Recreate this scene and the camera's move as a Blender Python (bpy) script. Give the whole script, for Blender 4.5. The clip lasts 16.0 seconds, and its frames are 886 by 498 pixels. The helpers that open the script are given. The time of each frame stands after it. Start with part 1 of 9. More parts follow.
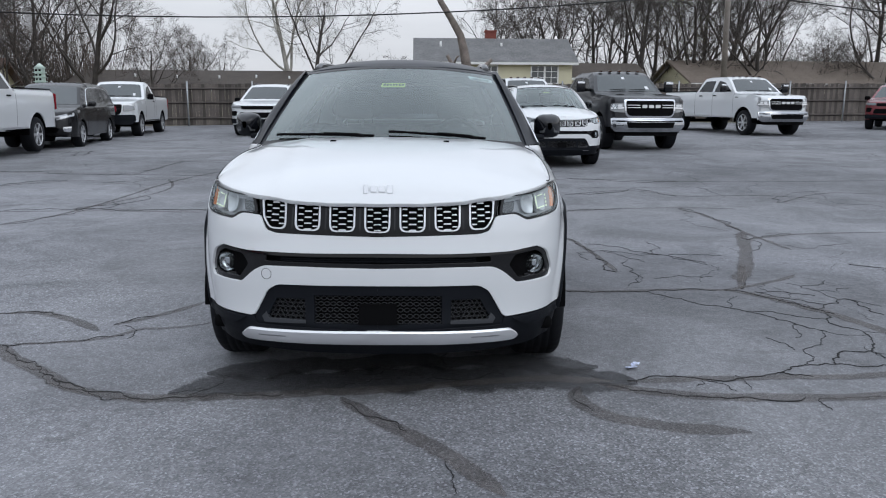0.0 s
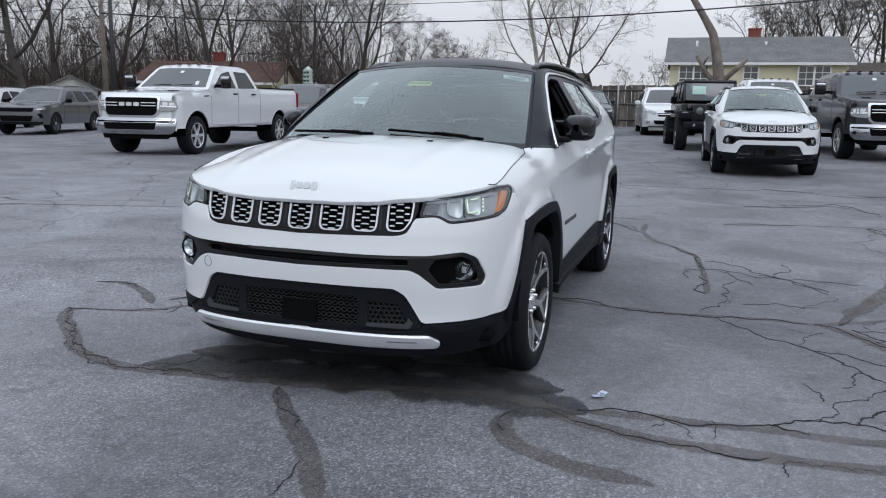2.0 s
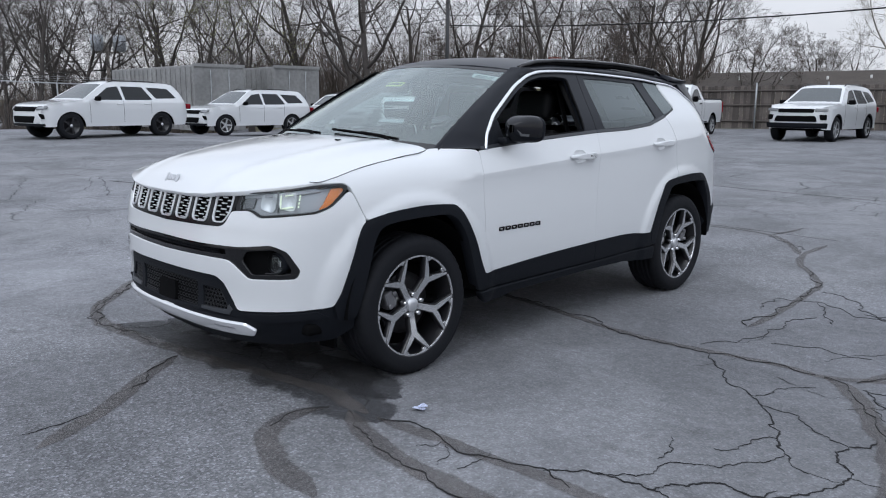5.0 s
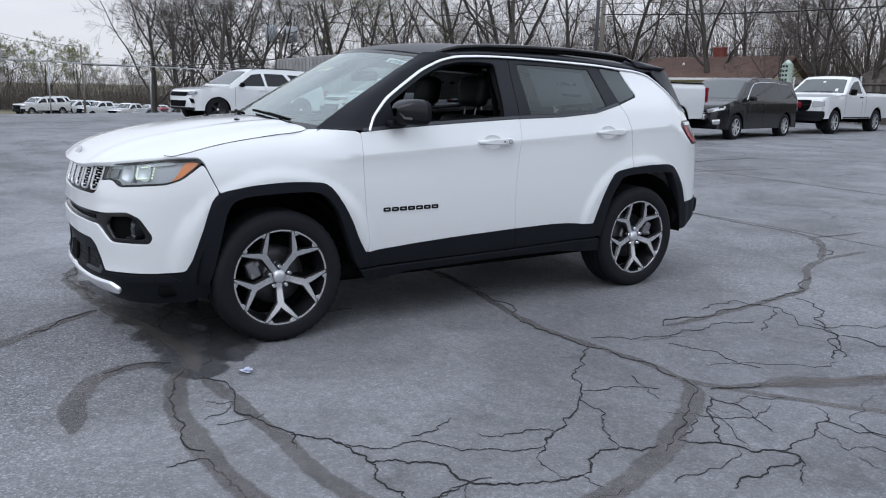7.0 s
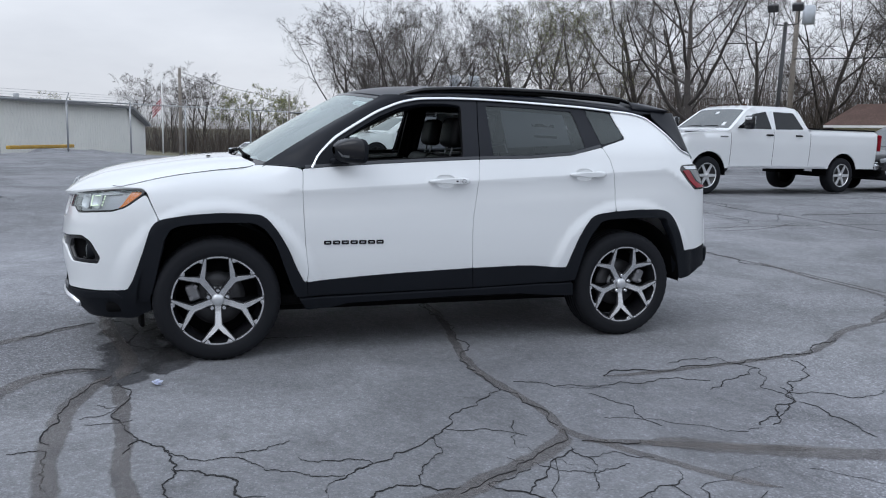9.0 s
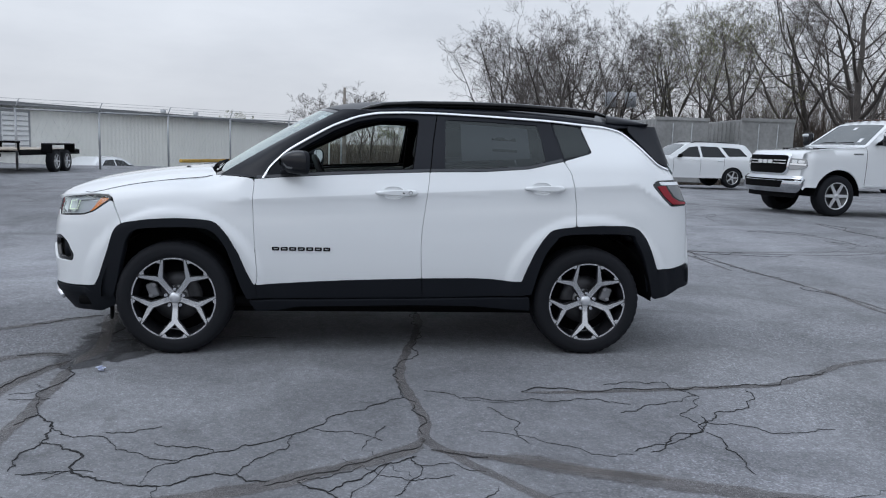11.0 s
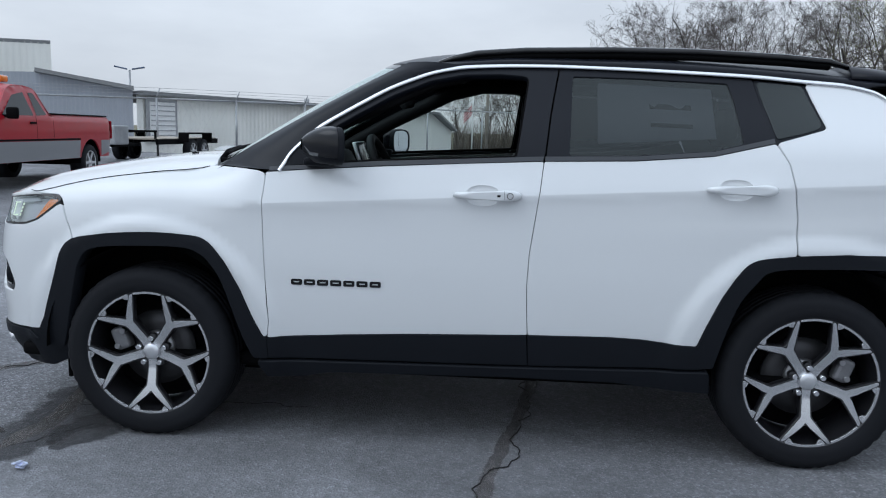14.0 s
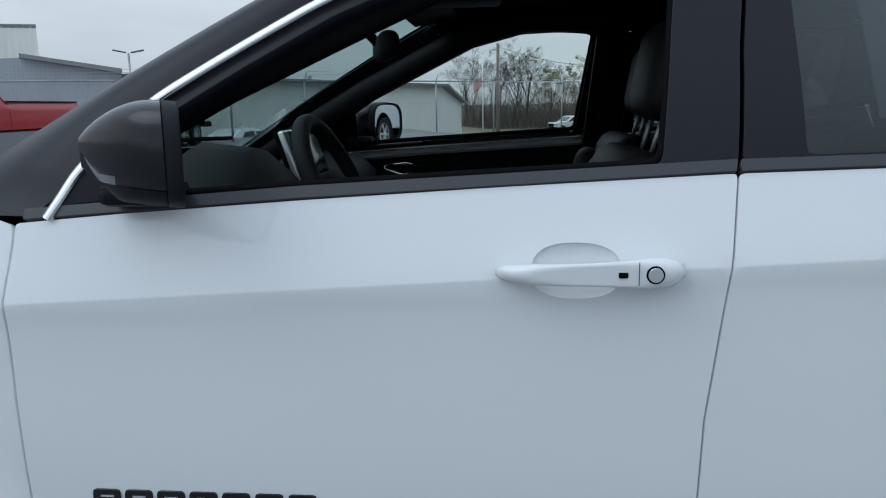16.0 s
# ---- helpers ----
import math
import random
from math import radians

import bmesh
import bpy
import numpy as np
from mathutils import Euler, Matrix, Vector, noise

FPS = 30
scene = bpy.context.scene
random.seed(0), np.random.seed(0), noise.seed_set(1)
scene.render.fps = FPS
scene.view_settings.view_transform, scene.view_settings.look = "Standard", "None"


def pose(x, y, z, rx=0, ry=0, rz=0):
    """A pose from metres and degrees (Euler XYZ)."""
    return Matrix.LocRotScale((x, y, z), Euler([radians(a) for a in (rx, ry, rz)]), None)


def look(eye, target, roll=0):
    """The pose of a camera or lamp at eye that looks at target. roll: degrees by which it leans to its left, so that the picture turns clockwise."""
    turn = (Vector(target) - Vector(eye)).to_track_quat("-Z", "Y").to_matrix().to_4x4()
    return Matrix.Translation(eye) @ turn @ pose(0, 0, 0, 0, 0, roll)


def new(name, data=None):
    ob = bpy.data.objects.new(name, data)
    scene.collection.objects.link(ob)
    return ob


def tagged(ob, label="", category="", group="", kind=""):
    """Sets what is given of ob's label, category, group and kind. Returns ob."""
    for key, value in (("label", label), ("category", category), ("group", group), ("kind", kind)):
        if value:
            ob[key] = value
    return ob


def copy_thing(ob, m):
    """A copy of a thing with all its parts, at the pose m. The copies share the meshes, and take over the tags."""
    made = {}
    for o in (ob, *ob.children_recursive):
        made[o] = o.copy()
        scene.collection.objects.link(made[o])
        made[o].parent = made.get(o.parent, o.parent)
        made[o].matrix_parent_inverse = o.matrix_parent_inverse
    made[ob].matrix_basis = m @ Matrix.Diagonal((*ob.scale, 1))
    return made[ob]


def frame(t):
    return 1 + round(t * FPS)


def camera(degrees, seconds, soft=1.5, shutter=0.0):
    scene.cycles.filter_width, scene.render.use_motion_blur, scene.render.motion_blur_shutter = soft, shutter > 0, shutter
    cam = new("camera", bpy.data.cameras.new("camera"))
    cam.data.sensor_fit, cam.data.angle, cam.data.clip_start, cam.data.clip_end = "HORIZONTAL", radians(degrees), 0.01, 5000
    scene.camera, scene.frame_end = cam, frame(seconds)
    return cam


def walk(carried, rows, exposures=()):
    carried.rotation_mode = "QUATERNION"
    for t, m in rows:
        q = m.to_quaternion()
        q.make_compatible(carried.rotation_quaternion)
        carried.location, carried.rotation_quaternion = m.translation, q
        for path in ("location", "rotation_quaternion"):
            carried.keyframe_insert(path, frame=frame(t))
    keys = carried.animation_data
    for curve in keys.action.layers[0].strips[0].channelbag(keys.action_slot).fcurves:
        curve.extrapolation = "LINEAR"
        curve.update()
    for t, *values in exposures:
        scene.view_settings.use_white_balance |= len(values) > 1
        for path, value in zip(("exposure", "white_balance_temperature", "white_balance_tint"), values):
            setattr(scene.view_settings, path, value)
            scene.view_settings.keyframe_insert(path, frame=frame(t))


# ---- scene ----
cam = camera(59.1, 16.0, 1.1)
METRES, EYE, TILT, LEAN, TURN = 12.218, 1.344, 0.0, 0.0, 0.0
ROWS = [
    (0.0, 0.0, 0.0, 0.0, 0.06, -10.47, -0.31),
    (0.5, 0.0292, 0.0019, -0.0007, 4.62, -10.7, -0.44),
    (1.0, 0.0579, 0.0122, 0.0005, 9.38, -10.79, -0.64),
    (1.5, 0.0889, 0.0181, 0.0009, 14.28, -10.73, -0.77),
    (2.0, 0.1158, 0.0293, -0.0002, 19.2, -10.53, -0.88),
    (2.5, 0.1429, 0.0426, 0.0009, 24.24, -10.39, -1.0),
    (3.0, 0.1726, 0.0546, 0.0012, 29.43, -10.27, -1.09),
    (5.5, 0.2986, 0.1544, -0.0002, 47.97, -10.77, -0.41),
    (6.0, 0.3201, 0.1776, -0.0019, 50.95, -10.98, -0.5),
    (6.5, 0.3405, 0.2027, -0.0013, 54.07, -11.25, -0.8),
    (7.0, 0.3631, 0.2248, -0.0008, 57.44, -11.44, -1.19),
    (7.5, 0.3776, 0.2503, -0.0021, 60.89, -11.2, -1.5),
    (8.0, 0.3937, 0.2753, -0.0026, 64.4, -10.54, -1.55),
    (8.5, 0.4099, 0.3, -0.0024, 67.97, -9.43, -1.51),
    (9.0, 0.4207, 0.3282, -0.0016, 71.49, -8.37, -1.49),
    (11.5, 0.4545, 0.4472, -0.0004, 85.91, -7.68, -1.59),
    (12.0, 0.44, 0.4508, -0.0019, 87.67, -7.83, -1.36),
    (12.5, 0.4079, 0.4538, -0.0017, 89.34, -7.87, -1.31),
    (13.0, 0.3706, 0.4586, -0.0032, 91.06, -7.93, -1.35),
    (13.5, 0.3334, 0.4595, -0.0053, 92.8, -8.16, -1.46),
    (14.0, 0.296, 0.46, -0.0054, 94.33, -8.53, -1.41),
    (14.5, 0.2571, 0.4617, -0.0047, 95.51, -9.06, -1.03),
    (15.0, 0.2175, 0.4583, -0.0048, 96.09, -9.59, -0.45),
    (15.5, 0.1771, 0.4546, -0.0059, 95.98, -9.97, 0.08),
    (16.0, 0.1403, 0.4471, -0.0056, 95.02, -10.47, 0.85),
]
walk(cam, [(t, pose(0.286, -4.204, EYE, TILT, LEAN, TURN) @ pose(METRES * x, METRES * y, METRES * z, 90 + pitch, roll, yaw)) for t, x, y, z, yaw, pitch, roll in ROWS],
     [(0.0, 0.13, 6050, 9), (3.0, 0.14, 6020, 9), (5.5, 0.24, 6000, 10), (7.5, 0.33, 5990, 10), (9.0, 0.28, 5970, 9), (12.5, 0.12, 5880, 8), (14.0, 0.18, 5740, 6), (15.0, 0.2, 5680, 4), (16.0, 0.05, 5650, 3)])

# ---- world, sun, exposure ----
SUN_UP, SUN_TURN = radians(50), radians(150)
world = bpy.data.worlds.new("overcast_sky")
scene.world = world
world.use_nodes = True
wn, wl = world.node_tree.nodes, world.node_tree.links
wn.clear()
w_out, w_bg = wn.new("ShaderNodeOutputWorld"), wn.new("ShaderNodeBackground")
w_sky, w_grey, w_mix = wn.new("ShaderNodeTexSky"), wn.new("ShaderNodeHueSaturation"), wn.new("ShaderNodeMix")
w_co, w_map, w_noise, w_ramp = wn.new("ShaderNodeTexCoord"), wn.new("ShaderNodeMapping"), wn.new("ShaderNodeTexNoise"), wn.new("ShaderNodeValToRGB")
w_sky.sky_type, w_sky.sun_disc, w_sky.sun_elevation, w_sky.sun_rotation = "NISHITA", False, SUN_UP, SUN_TURN
w_sky.dust_density, w_sky.air_density = 4.0, 1.0
w_grey.inputs["Saturation"].default_value, w_grey.inputs["Value"].default_value = 0.22, 1.0
w_map.inputs["Scale"].default_value = (1.0, 1.0, 3.4)
w_noise.inputs["Scale"].default_value, w_noise.inputs["Detail"].default_value, w_noise.inputs["Roughness"].default_value = 1.7, 7.0, 0.55
w_ramp.color_ramp.elements[0].position, w_ramp.color_ramp.elements[0].color = 0.3, (5.8, 5.95, 6.35, 1)
w_ramp.color_ramp.elements[1].position, w_ramp.color_ramp.elements[1].color = 0.72, (8.3, 8.4, 8.7, 1)
w_mix.data_type = "RGBA"
w_mix.inputs["Factor"].default_value = 0.86
wl.new(w_sky.outputs[0], w_grey.inputs["Color"])
wl.new(w_co.outputs["Generated"], w_map.inputs[0])
wl.new(w_map.outputs[0], w_noise.inputs["Vector"])
wl.new(w_noise.outputs["Fac"], w_ramp.inputs[0])
wl.new(w_grey.outputs[0], w_mix.inputs["A"])
wl.new(w_ramp.outputs[0], w_mix.inputs["B"])
# an overcast sky is brighter overhead than at its foot
w_sep, w_up, w_scale = wn.new("ShaderNodeSeparateXYZ"), wn.new("ShaderNodeMapRange"), wn.new("ShaderNodeVectorMath")
w_up.interpolation_type = "SMOOTHSTEP"
w_up.inputs["From Min"].default_value, w_up.inputs["From Max"].default_value = 0.15, 0.95
w_up.inputs["To Min"].default_value, w_up.inputs["To Max"].default_value = 1.0, 1.55
w_scale.operation = "SCALE"
wl.new(w_co.outputs["Generated"], w_sep.inputs[0])
wl.new(w_sep.outputs["Z"], w_up.inputs[0])
wl.new(w_mix.outputs["Result"], w_scale.inputs[0])
wl.new(w_up.outputs[0], w_scale.inputs["Scale"])
w_tone, w_tint = wn.new("ShaderNodeValToRGB"), wn.new("ShaderNodeMix")
w_tone.color_ramp.elements[0].position, w_tone.color_ramp.elements[0].color = 0.02, (1.035, 1.0, .955, 1)
w_tone.color_ramp.elements[1].position, w_tone.color_ramp.elements[1].color = 0.42, (.985, 1.0, 1.02, 1)
w_tint.data_type, w_tint.blend_type = "RGBA", "MULTIPLY"
w_tint.inputs["Factor"].default_value = 1.0
wl.new(w_sep.outputs["Z"], w_tone.inputs[0])
wl.new(w_scale.outputs[0], w_tint.inputs["A"])
wl.new(w_tone.outputs[0], w_tint.inputs["B"])
wl.new(w_tint.outputs["Result"], w_bg.inputs["Color"])
w_bg.inputs["Strength"].default_value = 0.1
wl.new(w_bg.outputs[0], w_out.inputs[0])

sun = new("sun", bpy.data.lights.new("sun", "SUN"))
sun.data.energy, sun.data.angle, sun.data.color = 0.4, radians(45), (1.0, 0.97, 0.93)
sun.matrix_world = look((0, 0, 30), Vector((0, 0, 30)) - Vector((math.sin(SUN_TURN) * math.cos(SUN_UP), math.cos(SUN_TURN) * math.cos(SUN_UP), math.sin(SUN_UP))))

# ---- materials ----
def material(name, color, rough=0.5, metal=0.0, coat=0.0, grain=None, bump=0.0, bump_scale=60.0, spec=0.5, mottle=0.0, mottle_scale=3.0, island=0.0, per_object=0.0):
    """A Principled material; mottle: broad change of value, grain: (scale, amount) of the fine change, bump in metres."""
    m = bpy.data.materials.new(name)
    m.use_nodes = True
    nt = m.node_tree
    n, l = nt.nodes, nt.links
    b = n["Principled BSDF"]
    b.inputs["Base Color"].default_value = (*color, 1)
    b.inputs["Roughness"].default_value, b.inputs["Metallic"].default_value = rough, metal
    b.inputs["Coat Weight"].default_value, b.inputs["Coat Roughness"].default_value = coat, 0.04
    b.inputs["Specular IOR Level"].default_value = spec
    co = n.new("ShaderNodeTexCoord")
    last = None

    def vary(fac_socket, amount, prev):
        mp = n.new("ShaderNodeMapRange")
        mp.inputs["From Min"].default_value, mp.inputs["From Max"].default_value = 0.25, 0.75
        mp.inputs["To Min"].default_value, mp.inputs["To Max"].default_value = 1 - amount, 1 + amount
        l.new(fac_socket, mp.inputs[0])
        mul = n.new("ShaderNodeMix")
        mul.data_type, mul.blend_type = "RGBA", "MULTIPLY"
        mul.inputs["Factor"].default_value = 1.0
        if prev is None:
            mul.inputs["A"].default_value = (*color, 1)
        else:
            l.new(prev, mul.inputs["A"])
        l.new(mp.outputs[0], mul.inputs["B"])
        return mul.outputs["Result"]

    def noise_tex(scale, detail=5.0):
        t = n.new("ShaderNodeTexNoise")
        t.inputs["Scale"].default_value, t.inputs["Detail"].default_value = scale, detail
        l.new(co.outputs["Object"], t.inputs["Vector"])
        return t
    if mottle:
        last = vary(noise_tex(mottle_scale).outputs["Fac"], mottle, last)
    if grain:
        last = vary(noise_tex(grain[0], 3).outputs["Fac"], grain[1], last)
    if island:
        g = n.new("ShaderNodeNewGeometry")
        last = vary(g.outputs["Random Per Island"], island, last)
    if per_object:
        g = n.new("ShaderNodeObjectInfo")
        last = vary(g.outputs["Random"], per_object, last)
    if last:
        l.new(last, b.inputs["Base Color"])
    if bump:
        bp = n.new("ShaderNodeBump")
        bp.inputs["Distance"].default_value, bp.inputs["Strength"].default_value = bump, 1.0
        l.new(noise_tex(bump_scale, 4).outputs["Fac"], bp.inputs["Height"])
        l.new(bp.outputs[0], b.inputs["Normal"])
    return m


def glass(name, tint, gloss=1.0, ior=1.5, haze=0.0):
    """Thin pane: lets tinted light through and mirrors the sky."""
    m = bpy.data.materials.new(name)
    m.use_nodes = True
    n, l = m.node_tree.nodes, m.node_tree.links
    n.clear()
    out, mix, tr, gl, lw = (n.new("ShaderNode" + k) for k in ("OutputMaterial", "MixShader", "BsdfTransparent", "BsdfGlossy", "LayerWeight"))
    tr.inputs[0].default_value = (*tint, 1)
    gl.inputs["Roughness"].default_value = 0.015
    gl.inputs["Color"].default_value = (gloss * .92, gloss, gloss * .99, 1)
    f0 = ((ior - 1) / (ior + 1)) ** 2
    pw, fr = n.new("ShaderNodeMath"), n.new("ShaderNodeMath")
    pw.operation, fr.operation = "POWER", "MULTIPLY_ADD"
    lw.inputs["Blend"].default_value, pw.inputs[1].default_value = .5, 3.0
    fr.inputs[1].default_value, fr.inputs[2].default_value = 1 - f0, f0
    l.new(lw.outputs["Facing"], pw.inputs[0]), l.new(pw.outputs[0], fr.inputs[0])
    l.new(fr.outputs[0], mix.inputs[0]), l.new(tr.outputs[0], mix.inputs[1]), l.new(gl.outputs[0], mix.inputs[2])
    # even share of pale diffuse mixed over the whole pane
    if haze:
        film, df = n.new("ShaderNodeMixShader"), n.new("ShaderNodeBsdfDiffuse")
        film.inputs[0].default_value, df.inputs[0].default_value = haze, (.55, .58, .57, 1)
        l.new(mix.outputs[0], film.inputs[1]), l.new(df.outputs[0], film.inputs[2]), l.new(film.outputs[0], out.inputs[0])
    else:
        l.new(mix.outputs[0], out.inputs[0])
    return m


def glow(name, color, strength):
    m = bpy.data.materials.new(name)
    m.use_nodes = True
    b = m.node_tree.nodes["Principled BSDF"]
    b.inputs["Base Color"].default_value = (*color, 1)
    b.inputs["Emission Color"].default_value, b.inputs["Emission Strength"].default_value = (*color, 1), strength
    return m


M_WHITE = material("white_car_paint", (.72, .735, .745), .28, coat=1.0, mottle=.012, mottle_scale=.7)
M_BLACKPAINT = material("black_car_paint", (.010, .010, .0125), .26, coat=.16, spec=.30)
M_ROOF = material("black_roof_paint", (.0065, .0078, .0122), .34, coat=.05, spec=.19)
M_PLASTIC = material("black_grained_plastic", (.0075, .0090, .0125), .58, spec=.15, bump=.0004, bump_scale=900, mottle=.1)
M_DARK = material("black_matte_plastic", (.003, .003, .0035), .8, spec=.08)
M_GLOSSBLACK = material("gloss_black_trim", (.007, .007, .008), .08)
M_GREYGLOSS = material("dark_grey_grille", (.035, .038, .044), .32)
M_MESH = material("black_grille_mesh", (.016, .017, .020), .35)
M_CHROME = material("chrome", (.83, .84, .86), .12, metal=1.0)
M_SATIN = material("satin_silver", (.72, .73, .75), .3, metal=.85)
M_RUBBER = material("tyre_rubber", (.0095, .0103, .0130), .75, spec=.20, bump=.0006, bump_scale=300, mottle=.15)
M_WHEELBLACK = material("black_wheel_paint", (.012, .012, .014), .3, coat=.4)
M_MACHINED = material("machined_aluminium", (0.608, 0.616, 0.632), .27, metal=.8)
M_STEEL = material("brake_steel", (.3, .3, .31), .4, metal=.9, mottle=.2, mottle_scale=20)
M_AMBER = material("amber_lens", (.75, .2, .015), .15, coat=1.0)
M_REDLENS = material("red_lens", (.20, .002, .010), .2, coat=.05, spec=.25)
M_LENSGREY = material("lamp_housing_grey", (.16, .165, .17), .25, metal=.3)
M_REFLECT = material("lamp_reflector", (.7, .72, .74), .12, metal=.9)
M_LED = glow("lit_led", (.88, .97, .72), .26)
M_GLASS = glass("windscreen_glass", (.54, .67, .65), 1.0, 1.95, .03)
M_DOORGLASS = glass("door_glass", (.80, .87, .84), 1.0, 1.5)
M_CLEAR = glass("clear_lens", (.9, .92, .93), 1.0, 1.45)
M_TINT = glass("tinted_glass", (.14, .15, .16), 1.0, 1.52, .002)
M_SEAT = material("black_seat_leather", (.007, .007, .008), .55, spec=.2, bump=.0005, bump_scale=300)
M_CABIN = material("black_cabin_plastic", (.008, .008, .009), .65, spec=.18, bump=.0004, bump_scale=500)
M_SCREEN = material("dark_screen", (.02, .025, .03), .12)
M_PAPER = material("white_paper", (.75, .76, .78), .7)
M_YELLOW = material("yellow_sticker", (.62, .74, .10), .6)
M_MIRROR = material("mirror_glass", (.9, .92, .94), .01, metal=1.0)
M_GRILLE = material("gloss_black_grille", (.006, .006, .007), .2, spec=.25)
M_HOUSING = material("pale_lamp_housing", (.42, .43, .45), .3, metal=.1)
M_BOWL = material("bright_lamp_bowl", (.62, .64, .65), .3, metal=.45)
M_MIRRORCAP = material("gloss_black_mirror_shell", (.006, .0065, .009), .16, coat=.10, spec=.35)
M_CALIPER = material("cast_caliper", (.17, .17, .18), .5, metal=.3, mottle=.15, mottle_scale=30)
M_BADGE = material("pale_nose_badge", (.60, .61, .63), .3, metal=.5)
M_BAR = material("bright_silver_bar", (.84, .85, .87), .26, metal=.5)
M_DISC = material("dark_brake_disc", (.06, .06, .064), .45, metal=.7, mottle=.2, mottle_scale=20)
M_BUMPER = material("bumper_chrome", (.50, .51, .53), .10, metal=1.0)
M_LETTER = material("silver_letter", (.55, .56, .58), .22, metal=.9)

# ---- building tools ----
def link_mesh(name, bm, mat, parent=None, label="", smooth=True):
    me = bpy.data.meshes.new(name)
    bm.normal_update()
    bm.to_mesh(me)
    bm.free()
    for m in (mat if isinstance(mat, (list, tuple)) else [mat]):
        me.materials.append(m)
    if smooth:
        me.shade_smooth()
    ob = new(name, me)
    if parent:
        ob.parent = parent
    if label:
        ob["label"] = label
    return ob


def part(name, bm, mat, parent, label="", smooth=False):
    return link_mesh(name, bm, mat, parent, label, smooth)


def thing(name, label, category, group="", kind=""):
    return tagged(new(name), label, category, group, kind)


def add_box(bm, c, s, m=None, bevel=0.0, mi=0, seg=2):
    """A bevelled box of size s round c (turned by the matrix m), added to bm."""
    t = bmesh.new()
    bmesh.ops.create_cube(t, size=1.0)
    bmesh.ops.scale(t, vec=s, verts=t.verts)
    if bevel:
        bmesh.ops.bevel(t, geom=t.edges[:], offset=bevel, segments=seg, profile=.5, affect="EDGES")
    bmesh.ops.transform(t, matrix=Matrix.Translation(c) @ (m or Matrix()), verts=t.verts)
    join(bm, t, mi)
    return bm


def join(bm, t, mi=0):
    base = {}
    for v in t.verts:
        base[v] = bm.verts.new(v.co)
    for f in t.faces:
        try:
            g = bm.faces.new([base[v] for v in f.verts])
            g.material_index, g.smooth = mi if mi else f.material_index, f.smooth
        except ValueError:
            pass
    t.free()


def add_cyl(bm, a, b, r1, r2=None, seg=12, mi=0, caps=True):
    """A tapered cylinder from a to b."""
    a, b = Vector(a), Vector(b)
    r2 = r1 if r2 is None else r2
    q = (b - a).to_track_quat("Z", "Y")
    rings = []
    for p, r in ((a, r1), (b, r2)):
        rings.append([bm.verts.new(p + q @ Vector((r * math.cos(2 * math.pi * i / seg), r * math.sin(2 * math.pi * i / seg), 0))) for i in range(seg)])
    for i in range(seg):
        f = bm.faces.new((rings[0][i], rings[0][(i + 1) % seg], rings[1][(i + 1) % seg], rings[1][i]))
        f.material_index, f.smooth = mi, True
    if caps:
        bm.faces.new(rings[0][::-1]).material_index = mi
        bm.faces.new(rings[1]).material_index = mi
    return bm


def lathe(bm, prof, seg=48, m=None, mi=0, closed=False, wobble=None):
    """Turns (radius, x) pairs about the x axis."""
    m = m or Matrix()
    rows = []
    for k, (r, x) in enumerate(prof):
        row = []
        for i in range(seg):
            a = 2 * math.pi * i / seg
            rr = r + (wobble(k, i) if wobble else 0)
            row.append(bm.verts.new(m @ Vector((x, rr * math.cos(a), rr * math.sin(a)))))
        rows.append(row)
    for k in range(len(rows) - 1 + closed):
        p, q = rows[k], rows[(k + 1) % len(rows)]
        for i in range(seg):
            f = bm.faces.new((p[i], p[(i + 1) % seg], q[(i + 1) % seg], q[i]))
            f.material_index, f.smooth = mi, True
    return bm


def tube(bm, pts, r, seg=8, mi=0, caps=True, flat=1.0):
    """A round bar along the points; r one radius or one for each point."""
    pts = [Vector(p) for p in pts]
    rr = r if isinstance(r, (list, tuple)) else [r] * len(pts)
    rows, up = [], None
    for i, p in enumerate(pts):
        d = (pts[min(i + 1, len(pts) - 1)] - pts[max(i - 1, 0)]).normalized()
        if up is None:
            up = Vector((0, 0, 1)) if abs(d.z) < .9 else Vector((0, 1, 0))
        side = d.cross(up).normalized()
        up = side.cross(d).normalized()
        rows.append([bm.verts.new(p + side * rr[i] * math.cos(2 * math.pi * k / seg) + up * rr[i] * flat * math.sin(2 * math.pi * k / seg)) for k in range(seg)])
    for a, b in zip(rows, rows[1:]):
        for k in range(seg):
            f = bm.faces.new((a[k], a[(k + 1) % seg], b[(k + 1) % seg], b[k]))
            f.material_index, f.smooth = mi, True
    if caps:
        bm.faces.new(rows[0][::-1]).material_index = mi
        bm.faces.new(rows[-1]).material_index = mi
    bmesh.ops.recalc_face_normals(bm, faces=bm.faces[:]) if len(bm.faces) < 400 else None
    return bm


